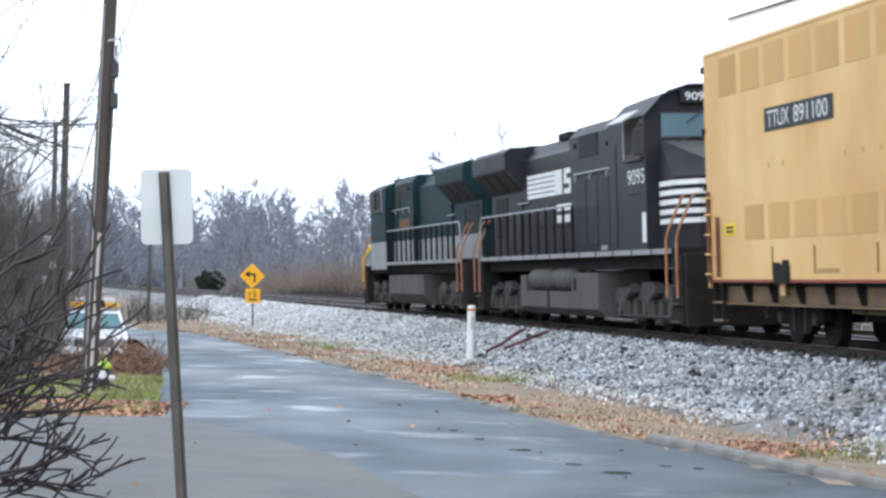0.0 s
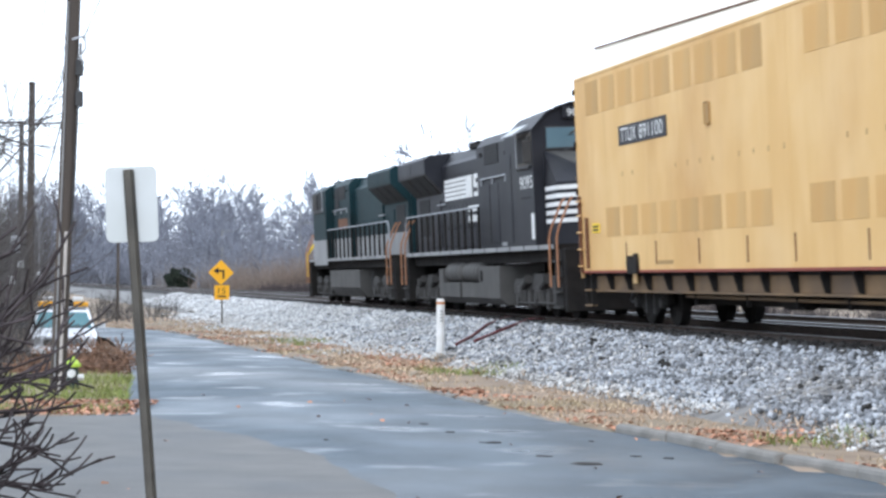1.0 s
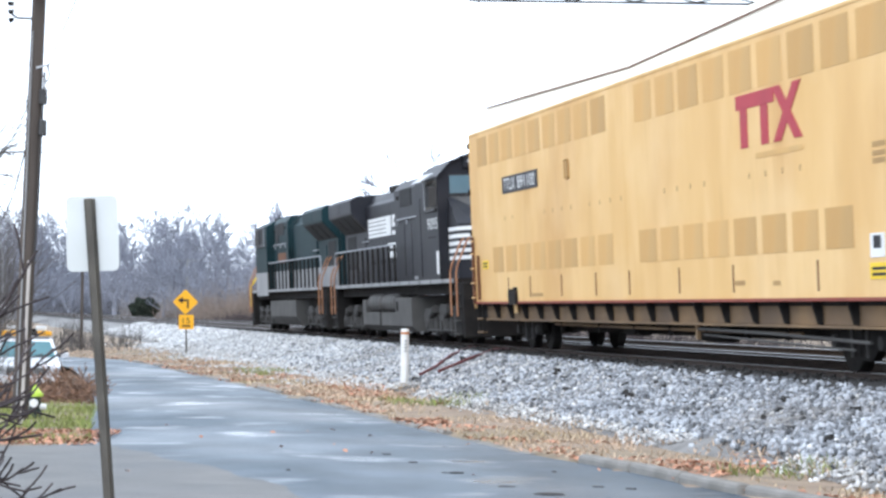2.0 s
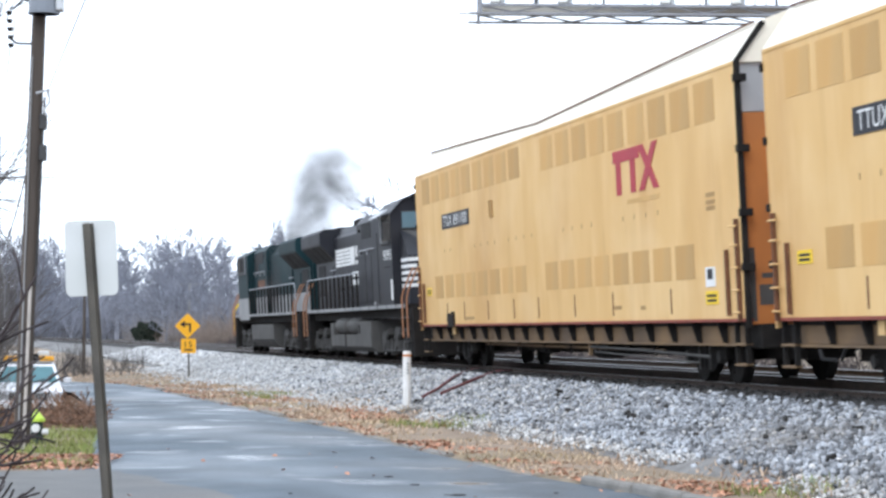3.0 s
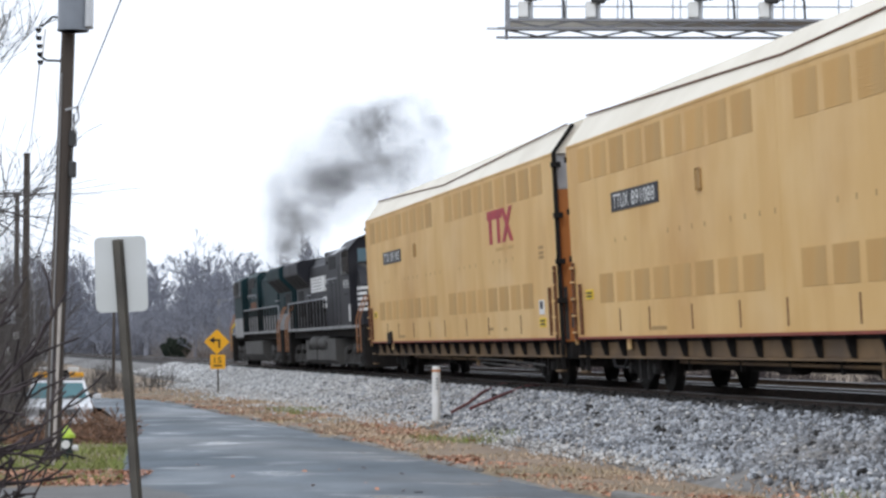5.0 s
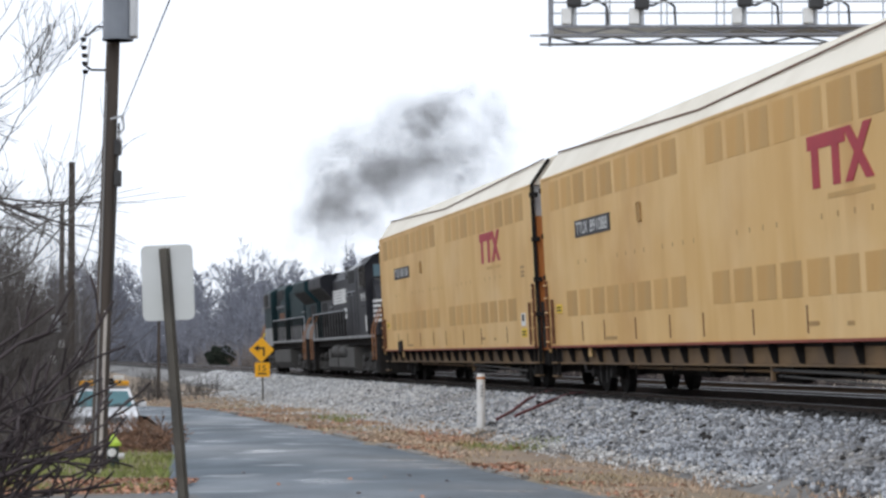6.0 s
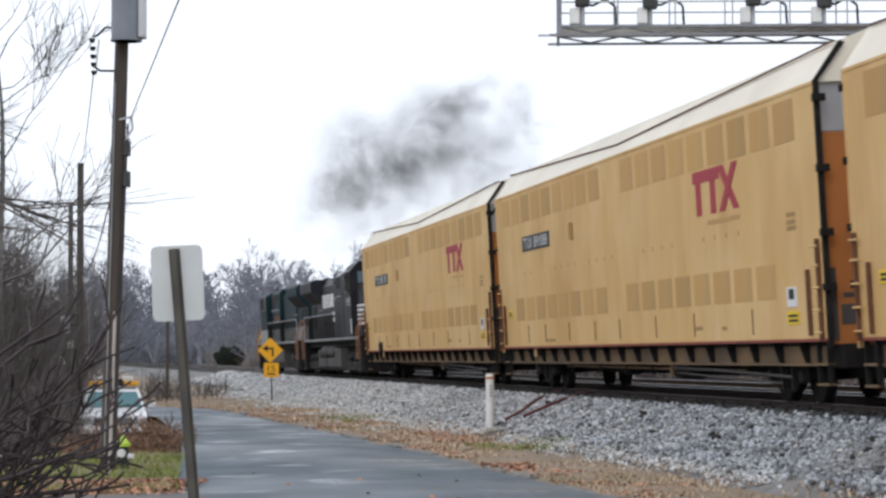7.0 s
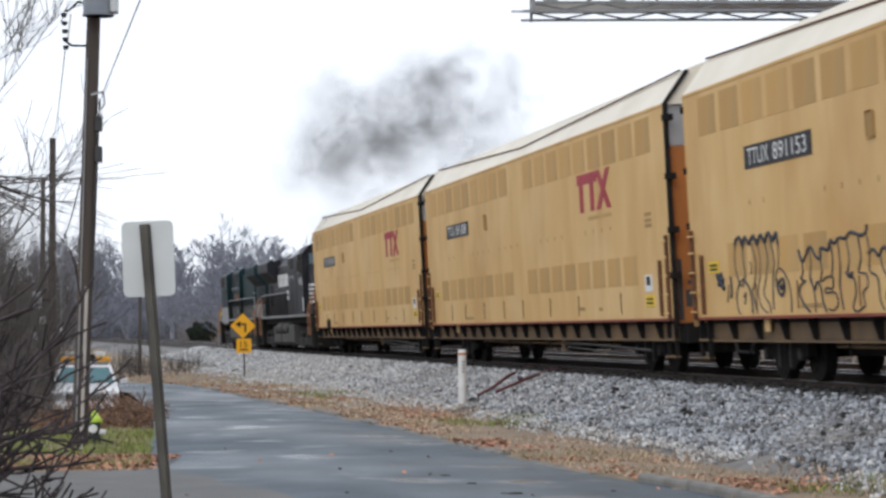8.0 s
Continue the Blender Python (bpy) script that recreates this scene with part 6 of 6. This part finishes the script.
def tubes(name, segs, sides=3):
    """A mesh of tapered tubes, from (p, q, r0, r1, ...) rows."""
    P, Q = np.array([s[0] for s in segs]), np.array([s[1] for s in segs])
    r0, r1 = np.array([s[2] for s in segs]), np.array([s[3] for s in segs])
    w = Q - P
    w /= np.linalg.norm(w, axis=1)[:, None] + 1e-9
    ref = np.where(np.abs(w[:, 2:3]) > 0.9, np.array([[1.0, 0, 0]]), np.array([[0, 0, 1.0]]))
    a = np.cross(w, ref)
    a /= np.linalg.norm(a, axis=1)[:, None]
    b = np.cross(w, a)
    k = sides
    ring = [(math.cos(2 * math.pi * i / k), math.sin(2 * math.pi * i / k)) for i in range(k)]
    V = np.stack([P + (a * c + b * s) * r0[:, None] for c, s in ring] + [Q + (a * c + b * s) * r1[:, None] for c, s in ring], 1)
    n = len(segs)
    F = np.array([(i, (i + 1) % k, k + (i + 1) % k, k + i) for i in range(k)])
    fs = (F[None] + (np.arange(n) * 2 * k)[:, None, None]).reshape(-1, 4)
    me = bpy.data.meshes.new(name)
    me.vertices.add(n * 2 * k), me.loops.add(fs.size), me.polygons.add(len(fs))
    me.vertices.foreach_set("co", V.reshape(-1))
    me.loops.foreach_set("vertex_index", fs.ravel())
    me.polygons.foreach_set("loop_start", np.arange(len(fs)) * 4)
    me.polygons.foreach_set("loop_total", np.full(len(fs), 4))
    me.update(calc_edges=True)
    return me


def grow(rng, height, r, depth=3, lean=(0, 0), spread=0.6, kids=(3, 5), first=0.3, up=0.25):
    """Trunk and crown rows of one bare tree, foot at the origin."""
    trunk, crown = [], []
    p = np.array([0.0, 0, -0.2])
    w = np.array([lean[0], lean[1], 1.0])
    steps = 8
    for i in range(steps):
        w = w + rng.normal(0, 0.05, 3)
        w /= np.linalg.norm(w)
        q = p + w * height / steps
        a, b = r * (1 - 0.88 * i / steps), r * (1 - 0.88 * (i + 1) / steps)
        trunk.append((p, q, a, b, 9))
        if i / steps >= first:
            for j in range(rng.integers(2, 4)):
                v = rng.normal(0, 1, 3)
                v[2] = abs(v[2]) * 0.5 + up
                v /= np.linalg.norm(v)
                limbs(rng, p + (q - p) * rng.uniform(0, 1), v, height * rng.uniform(0.22, 0.36) * (1.15 - 0.6 * i / steps), a * 0.45, depth - 1, crown, spread, kids, up)
        p = q
    limbs(rng, p, w, height * 0.16, b, 2, crown, spread, kids, up)
    return trunk, crown


def bare_tree(x, y, height, r, seed, material=None, label="bare grey-brown winter tree with fine twigs", least=0.011, **kw):
    rng = np.random.default_rng(seed)
    t = thing("bare_tree", label, "tree", pose(x, y, ground_z(x, y), 0, 0, 0), "bare trees")
    trunk, crown = grow(rng, height, r, **kw)
    for name, segs, k in (("trunk", trunk, 8), ("crown", crown, 3)):
        me = tubes(name, [(a, b, max(c, least), max(d, least * 0.7)) for a, b, c, d, e in segs], k)
        me.materials.append(material or BARK)
        piece(name, me, t, pose(0, 0, 0))
    return t


def left_woods():
    rnd = random.Random(21)
    bare_tree(-12.7, 60, 12.5, 0.16, 5, PALE_BARK, "slender pale-barked bare tree above the lane", depth=3, first=0.35, kids=(4, 6), up=0.45, spread=0.45)
    k = 0
    for x, y, h in ((-13.5, 52, 9), (-16.5, 58, 11), (-19.5, 66, 12.5), (-16.2, 72, 9), (-23.5, 78, 13), (-18.8, 84, 10), (-27.5, 92, 14), (-22.5, 98, 10.5), (-30.5, 108, 14), (-25.6, 118, 10), (-35, 128, 14), (-28.0, 136, 10.5), (-33.0, 152, 11), (-14.6, 46, 7.5), (-37, 150, 14), (-14.9, 64, 7.0), (-17.6, 78, 7.5), (-21.2, 90, 8.0), (-24.5, 105, 9.5), (-28.5, 122, 10), (-31.5, 140, 10), (-38, 165, 13), (-36, 172, 10), (-16, 68, 6), (-19, 82, 6.5), (-22, 96, 7), (-15.2, 56, 6.5)):
        bare_tree(x + rnd.uniform(-0.5, 0.5), y, h * rnd.uniform(0.9, 1.05), 0.10 + h * 0.011, 40 + k, depth=3, first=0.12, kids=(4, 6), spread=0.75)
        k += 1


def thicket(name, rng, places, material, label, height, twigs=14, thick=0.02, category="thicket"):
    """Dense brushy stems: one object of many shoots."""
    segs = []
    for x, y in places:
        h = height * rng.uniform(0.55, 1.1)
        z = ground_z(x, y)
        for i in range(twigs):
            w = rng.normal(0, 0.42, 3)
            w[2] = 1
            limbs(rng, (x + rng.normal(0, 0.3), y + rng.normal(0, 0.3), z - 0.1), w / np.linalg.norm(w), h * rng.uniform(0.5, 1), thick, 1, segs, 0.6, (3, 5), 0.2)
    me = tubes(name, segs, 3)
    me.materials.append(material)
    return tagged(new(name, me), label, category, "", "stuff")


def far_woods():
    """Woodland across the far end of the line, one object of very many trees."""
    rng = np.random.default_rng(77)
    segs = []
    for i in range(230):
        y = rng.uniform(215, 420)
        a = rng.uniform(-0.30, 0.12)
        x = a * y
        d = across(x, y)
        if -6 < d < 9:
            y = rng.uniform(500, 640)
            x = a * y
        h = rng.uniform(8.0, 12.0) * (y / 290) ** 0.8
        trunk, crown = grow(rng, h, 0.2, 3, (0, 0), 0.75, (3, 5), 0.1, 0.3)
        o = np.array([x, y, 0.3 if y < 480 else 2.0])
        for p, q, r0, r1, k in trunk + crown:
            segs.append((p + o, q + o, max(r0, 0.042 * y / 300), max(r1, 0.026 * y / 300)))
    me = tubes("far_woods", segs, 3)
    # haze comes only from the pale twig colour
    me.materials.append(HAZED_BARK)
    tagged(new("far_woods", me), "haze-tinted bare winter woodland beyond the curve", "woods", "", "stuff")
    places = [(a * y, y) for a, y in zip(rng.uniform(-0.30, 0.10, 620), rng.uniform(225, 330, 620)) if not -7 < across(a * y, y) < 9 and not (-0.125 < a < -0.103 and y < 272)]
    thicket("undergrowth", rng, places, BROWN_BRUSH, "brown-grey brushy undergrowth along the woods", 4.6, 11, 0.06)
    places = [(a * y, y) for a, y in zip(rng.uniform(-0.235, -0.06, 260), rng.uniform(497, 560, 260))]
    thicket("far_undergrowth", rng, places, HAZED_BARK, "grey-mauve brush closing the far end of the line", 12.5, 10, 0.14)
    # dark brush added to block the bright background under the cars
    places = [track_points(s, d) for s, d in zip(rng.uniform(-30, 200, 560), rng.uniform(7.6, 12, 560))]
    thicket("screening_brush", rng, places, BUSH_TWIG, "dark brown brush added as a screen along the far side of the tracks", 1.7, 12, 0.028)
    places = [(-16.8 + rng.normal(0, 1.6), 206 + rng.normal(0, 3)) for i in range(46)]
    thicket("russet_bushes", rng, places, RUSSET, "russet leafless bushes beyond the tracks", 3.4, 12, 0.035)
    places = [(-9.5 - rng.uniform(0, 5.5), 205 + rng.uniform(0, 12)) for i in range(34)]
    thicket("russet_bushes", rng, places, RUSSET, "russet leafless bushes beyond the tracks", 4.4, 10, 0.04)
    # wooded rise closing the view
    bm = bmesh.new()
    rows = []
    for i in range(181):
        a = -1.25 + 2.5 * i / 180
        x, y = 680 * math.sin(a), 680 * math.cos(a)
        h = 8.5 + 2.0 * noise.noise((i * 0.13, 0, 0)) + 1.6 * noise.noise((i * 0.6, 4, 0))
        rows.append([bm.verts.new((x * k, y * k, z)) for k, z in ((0.92, 0.0), (0.95, h * 0.55), (1.0, h), (1.1, h * 0.8), (1.2, 0))])
    for a, b in zip(rows, rows[1:]):
        for i in range(4):
            bm.faces.new((a[i], a[i + 1], b[i + 1], b[i]))
    solid("wooded_rise", bm, mat("distant_wood_mass", (0.13, 0.12, 0.125), (0.175, 0.163, 0.17), 0.12, 0.95, 0, 1.0, 0.6, (0.12, 0.105, 0.10), 0.03, 0.5), "low hazy grey wooded rise on the horizon", "hill", "", "structure", True)


def near_bush():
    """The tangled bare bush beside the sign: long arching wet shoots."""
    b = thing("bare_bush", "tangled leafless bush of dark wet twigs beside the lane", "bush", pose(-3.75, 16.3, 0))
    rng = np.random.default_rng(9)
    for i in range(50):
        tilt = rng.uniform(0.0, 1.15) if i % 5 else rng.uniform(-0.35, 0.2)
        w = np.array([math.cos(tilt), rng.normal(0, 0.3), math.sin(tilt)])
        o = np.array([rng.uniform(-0.6, 0.5), rng.normal(0, 0.3), rng.uniform(0.0, 1.3)])
        segs = [(np.array([o[0] - 0.25, o[1], -0.05]), o, 0.02, 0.016, 9)] if i % 4 == 0 else []
        limbs(rng, o, w / np.linalg.norm(w), rng.uniform(0.55, 1.15) * (1.2 - 0.35 * (o[0] + 0.85)), rng.uniform(0.013, 0.023), 2, segs, 0.42, (1, 3), 0.16, 0.13)
        me = tubes("shoot", [(p, q, max(r0, 0.0095), max(r1, 0.0075)) for p, q, r0, r1, k in segs], 5)
        me.materials.append(BUSH_TWIG)
        piece("shoot", me, b, pose(0, 0, 0))
    # the longest arching shoots
    for row in (((-0.1, 0.1, 0.4), (0.46, 0, 1.22), (0.77, -0.02, 1.56), (0.91, -0.02, 1.72), (1.04, 0, 1.95), (1.13, 0, 2.11)),
                ((-0.3, 0, 0.9), (0.10, 0, 1.52), (0.45, 0.03, 1.80), (0.66, 0.02, 1.88), (0.79, 0, 2.02)),
                ((-0.3, 0.1, 1.1), (0.15, 0.1, 1.68), (0.45, 0.1, 1.89), (0.69, 0.1, 2.07)),
                ((0.0, 0, 0.5), (0.5, -0.1, 0.96), (0.95, -0.1, 1.02), (1.12, -0.1, 1.10)),
                ((0.0, 0.1, 0.3), (0.55, 0.1, 0.74), (0.9, 0.1, 0.76), (1.17, 0.1, 0.80))):
        pts = [np.array(p) for p in row]
        k = len(pts) - 1
        segs = [(p, q, 0.019 - 0.010 * i / k, 0.019 - 0.010 * (i + 1) / k, 2) for i, (p, q) in enumerate(zip(pts, pts[1:]))]
        for i in range(1, k):
            w = pts[i + 1] - pts[i] + rng.normal(0, 0.12, 3)
            limbs(rng, pts[i], w / np.linalg.norm(w), rng.uniform(0.2, 0.42), 0.010, 0, segs, 0.4, (1, 2), 0.2, 0.12)
        me = tubes("shoot", [(p, q, max(r0, 0.0095), max(r1, 0.0075)) for p, q, r0, r1, e in segs], 5)
        me.materials.append(BUSH_TWIG)
        piece("shoot", me, b, pose(0, 0, 0))


def overhanging_limb():
    """A tree beside the lane whose long limb reaches over it."""
    t = thing("bare_tree", "dark bare tree with a long limb reaching over the lane", "tree", pose(-12.6, 50, ground_z(-12.6, 50)), "bare trees")
    rng = np.random.default_rng(18)
    trunk, crown = grow(rng, 9.5, 0.2, 3, first=0.3, kids=(3, 5))
    for z, way, ln, r in ((6.35, (1, 0.0, -0.23), 3.7, 0.085), (5.4, (1, 0.1, 0.0), 2.2, 0.045), (7.2, (1, 0, 0.2), 1.7, 0.04)):
        limbs(rng, (0, 0, z), np.array(way) / np.linalg.norm(way), ln, r, 2, crown, 0.36, (5, 7) if ln > 3 else (4, 6), 0.0, 0.06)
    for name, segs, k in (("trunk", trunk, 8), ("crown", crown, 3)):
        me = tubes(name, [(a, b, max(c, 0.009), max(d, 0.006)) for a, b, c, d, e in segs], k)
        me.materials.append(BARK)
        piece(name, me, t, pose(0, 0, 0))


def evergreen():
    ev = thing("evergreen_bush", "dark rounded evergreen bush beyond the tracks", "bush", pose(-30.0, 264, 0.3))
    rng = np.random.default_rng(2)
    n = 9000
    v = rng.normal(size=(n, 3))
    v /= np.linalg.norm(v, axis=1)[:, None]
    v *= (rng.uniform(0.25, 1, n) ** 0.4)[:, None] * np.array([1.85, 1.6, 1.6]) * (0.92 + 0.12 * np.sin(v[:, :1] * 7 + v[:, 2:] * 5))
    v[:, 2] += 1.3
    R = turns(n, rng) * 0.2
    leaf_v = ((-0.5, 0, 0), (0, -0.5, 0.1), (0.5, 0, 0), (0, 0.5, 0.1))
    o = scatter("foliage", leaf_v, ((0, 1, 2, 3),), (R, v), EVERGREEN, "", "")
    del o["kind"]
    o.parent = ev
    part("trunk", rod((0, 0, -0.4), (0, 0, 1.6), 0.14, 0.06, 8), BARK, ev)


def brush_pile():
    rng = np.random.default_rng(31)
    segs = []
    for i in range(760):
        yy = rng.uniform(43, 50)
        c = np.array([road_left(yy) + 0.05 - 2.3 * rng.uniform(0, 1), yy, 0.0])
        u = (road_left(yy) - 0.95 - c[0]) / 1.35
        top = 0.46 * max(0.05, 1 - u * u)
        c[2] = rng.uniform(0, top) + ground_z(c[0], yy)
        w = rng.normal(0, 1, 3)
        w[2] = w[2] * 0.35 if i % 9 else 0.9 + abs(w[2])
        limbs(rng, c, w / np.linalg.norm(w), rng.uniform(0.25, 0.55), rng.uniform(0.008, 0.02), 1, segs, 0.5, (2, 3), -0.1)
    me = tubes("brush_pile", [(p, q, max(a, 0.012), max(b, 0.008)) for p, q, a, b, k in segs], 3)
    me.materials.append(mat("cut_brush", (0.27, 0.15, 0.09), (0.14, 0.09, 0.065), 2.5, 0.9, 0, 0, 20, None, 1, 0, 0.5))
    tagged(new("brush_pile", me), "heap of reddish-brown cut brush beside the lane", "brush pile", "", "stuff")


def low_brush():
    rng = np.random.default_rng(55)
    places = [(-13.0 + rng.uniform(-2.2, 1.4), 92 + rng.uniform(-4, 12)) for i in range(26)]
    thicket("roadside_brush", rng, places, BARK, "tangled low brush where the lane bends", 1.5, 7, 0.02)
    places = [(-9.2 - rng.uniform(0.4, 9), 42 + rng.uniform(0, 50)) for i in range(150)]
    places = [(x, y) for x, y in places if x < road_left(y) - 2.2 and not (-0.20 < x / y < -0.135 and y < 74)]
    places += [(-a * y, y) for a, y in zip(rng.uniform(0.188, 0.215, 26), rng.uniform(44, 60, 26))]
    thicket("wood_edge_brush", rng, places, BARK, "grey-brown brush at the foot of the wood", 2.6, 7, 0.018)
    places = [(-a * y, y) for a, y in zip(rng.uniform(0.185, 0.30, 620), rng.uniform(56, 140, 620)) if not (a < 0.2 and y < 72)]
    thicket("wood_saplings", rng, places, BARK, "close-grown bare saplings filling the wood", 6.5, 7, 0.03)


near_sign()
curve_sign()
marker_post()
utility_pole()
edge_pole = far_pole(-13.25, 74, 8.05, 0.14, "weathered wooden utility pole with meter box at the wood's edge")
part("meter_box", box(-0.62, -0.32, -0.2, 0.0, 3.75, 4.3, None, 0.03), GALV, edge_pole, "pale blue-grey meter box")
part("box_bracket", box(-0.4, 0.0, -0.05, 0.05, 4.0, 4.06), DARK_STEEL, edge_pole)
part("drop_cable", pipe([(0.1, -0.1, 5.6), (0.3, -0.1, 4.6), (0.33, -0.1, 2.0)], 0.02), GREY_BAND, edge_pole, "hanging grey cable")
part("red_marker", box(0.24, 0.42, -0.14, -0.06, 1.55, 1.85, None, 0.03), mat("red_plastic", (0.5, 0.02, 0.02), (0.45, 0.02, 0.02), 3, 0.5, 0, 0), edge_pole, "small red marker")
for bx, bz in ((-0.28, 3.1), (-0.55, 2.6), (0.33, 2.75)):
    part("pale_insulator", rod((bx, -0.1, bz + 0.15), (bx, -0.1, bz + 0.4), 0.1, 0.08, 10), OFFWHITE, edge_pole, "small pale insulator")
    part("insulator_arm", rod((0, 0, bz + 0.3), (bx, -0.1, bz + 0.3), 0.02, 0.02, 6), DARK_STEEL, edge_pole)
far_pole(-20.15, 110, 9.15, 0.15, "weathered wooden utility pole further along the lane")
far_pole(-13.35, 95, 3.45, 0.075, "short grey wooden post beside the bend")
far_pole(-24.9, 262, 7.5, 0.17, "pale line pole with crossarm beyond the tracks", ((0.15, 1.5),))
far_pole(-13.45, 220, 8.9, 0.16, "pale line pole with crossarm beyond the tracks", ((1.6, 1.6),))
wires()
hydrant()
pickup()
gantry()
near_bush()
overhanging_limb()
evergreen()
brush_pile()
low_brush()
left_woods()
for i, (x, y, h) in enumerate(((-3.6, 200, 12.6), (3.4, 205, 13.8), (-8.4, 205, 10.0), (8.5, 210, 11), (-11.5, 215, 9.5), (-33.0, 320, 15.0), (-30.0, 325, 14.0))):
    bare_tree(x, y, h, 0.2, 90 + i, HAZED_BARK, "haze-tinted grey bare tree beyond the tracks", 0.035, depth=3, first=0.25, kids=(3, 5))
far_woods()
shaded_bed()
hoses()
road_scraps()
verge_grass()
dark_stones()
stones()
spilled_stones()
kerb()

# ---- exhaust smoke ----
PUFFS = []


def smoke():
    """Soot in loose clusters of tiny flakes; each cluster drifts on its own."""
    sm = thing("exhaust_smoke", "dark grey diesel exhaust smoke drifting above the train", "smoke")
    shapes = []
    for k in range(6):
        rng = np.random.default_rng(60 + k)
        n, lumps = 7600, 12
        big = 0.72 + 0.12 * k
        core = np.clip(rng.normal(0, 1, (lumps, 3)) * np.array([0.34, 0.66, 0.46]), (-0.8, -1.5, -1.0), (0.8, 1.5, 1.0)) * big
        wide = rng.uniform(0.13, 0.32, lumps) * big
        j = rng.choice(lumps, n, p=wide ** 2 / (wide ** 2).sum())
        c = core[j] + rng.normal(0, 1, (n, 3)) * wide[j][:, None]
        R = turns(n, rng) * rng.uniform(0.007, 0.016, n)[:, None, None]
        o = scatter("smoke_puff", ((-0.5, -0.3, 0), (0.5, -0.3, 0), (0, 0.6, 0)), ((0, 1, 2),), (R, c), SMOKE, "", "")
        shapes.append(o.data)
        bpy.data.objects.remove(o)
    rng = np.random.default_rng(8)
    N = 112
    share = np.sort(np.clip(np.concatenate([rng.normal(0.16, 0.12, N // 2), rng.normal(0.68, 0.19, N // 2)]), 0, 1))
    for i in range(N):
        ob = piece("smoke_puff", shapes[i % 6], sm, pose(0, 0, 0))
        PUFFS.append((ob, 1.98 + 3.1 * (i / (N - 1)) ** 1.55, float(share[i]), rng.normal(0, 1, 3), rng.uniform(0, 360)))


smoke()


# ---- what moves ----
def lead_s(t):
    """Way along the track of the first car's leading edge."""
    return 1.15 + 7.161 * t + 0.00292 * t * t


STACK = 35.2  # the lead engine's exhaust, ahead of the first car


def puff_place(t, born, q, jit):
    """Inside the hood until it is blown out, then rising and drifting to its share of the cloud."""
    far = 92.0
    m = on_track(lead_s(min(t, born)) + STACK)
    if t < born:
        return m @ Vector((0, 0, 2.95))
    p0 = m @ Vector((0, 0, 4.5))
    u0, h0 = p0.x / p0.y, (p0.z - 1.7) / p0.y
    age = t - born
    k = math.exp(-age / 1.4)
    u1 = lerp(q, (0, 0.2, 0.45, 0.72, 1.0), (-12, -36, -125, -215, -262)) / 4057 - 20 / 4057 * (8 - t)
    h1 = lerp(q, (0, 0.2, 0.45, 0.72, 1.0), (392, 376, 350, 358, 336)) / 4057
    grow_by = (9 + 58 * (1 - math.exp(-age / 3.0))) / 4057
    u, h = u1 + (u0 - u1) * k + jit[0] * grow_by, h1 + (h0 - h1) * k + jit[1] * grow_by
    y = p0.y + (far - p0.y) * (1 - k) + jit[2] * 0.8 * (1 - k)
    return Vector((u * y, y, 1.7 + h * y))


def puff_turn(t, born, turn):
    """Lies along the hood, then swings across the wind and slowly rolls."""
    a = max(0.0, t - born)
    k = 1 - math.exp(-a / 0.9)
    return pose(0, 0, 0, 0, 0, TURN + (70 + turn / 9) * k) @ pose(0, 0, 0, (turn / 5 - 36) * k + (turn / 20 - 9) * a, 0, 0)


def motions():
    times = [i * 0.5 for i in range(17)]
    for k, car in enumerate(cars):
        walk(car, [(t, on_track(lead_s(t) - 13.6 - 28.62 * k)) for t in times])
    walk(loco_rear, [(t, on_track(lead_s(t) + 1.45 + 11.15) @ pose(0, 0, 0, 0, 0, 180)) for t in times])
    walk(loco_lead, [(t, on_track(lead_s(t) + 1.45 + 22.3 + 0.9 + 11.15)) for t in times])
    for ob, y, r in WHEELS:
        flip = -1 if ob.parent.parent is loco_rear else 1
        walk(ob, [(i / 15, pose(0, y, r, flip * -math.degrees((lead_s(i / 15) - 1.15) / r), 0, 0)) for i in range(121)])
    for ob, born, q, jit, turn in PUFFS:
        ts = sorted({0.0, 1.0, 2.0, 8.0, round(born - 0.04, 2), round(born, 2), *(round(born + a, 2) for a in (0.1, 0.2, 0.35, 0.55, 0.8, 1.1, 1.5, 2.0, 2.6, 3.3, 4.1, 5.0) if born + a < 7.9)})
        walk(ob, [(t, Matrix.Translation(puff_place(t, born, q, jit)) @ puff_turn(t, born, turn)) for t in ts])


motions()
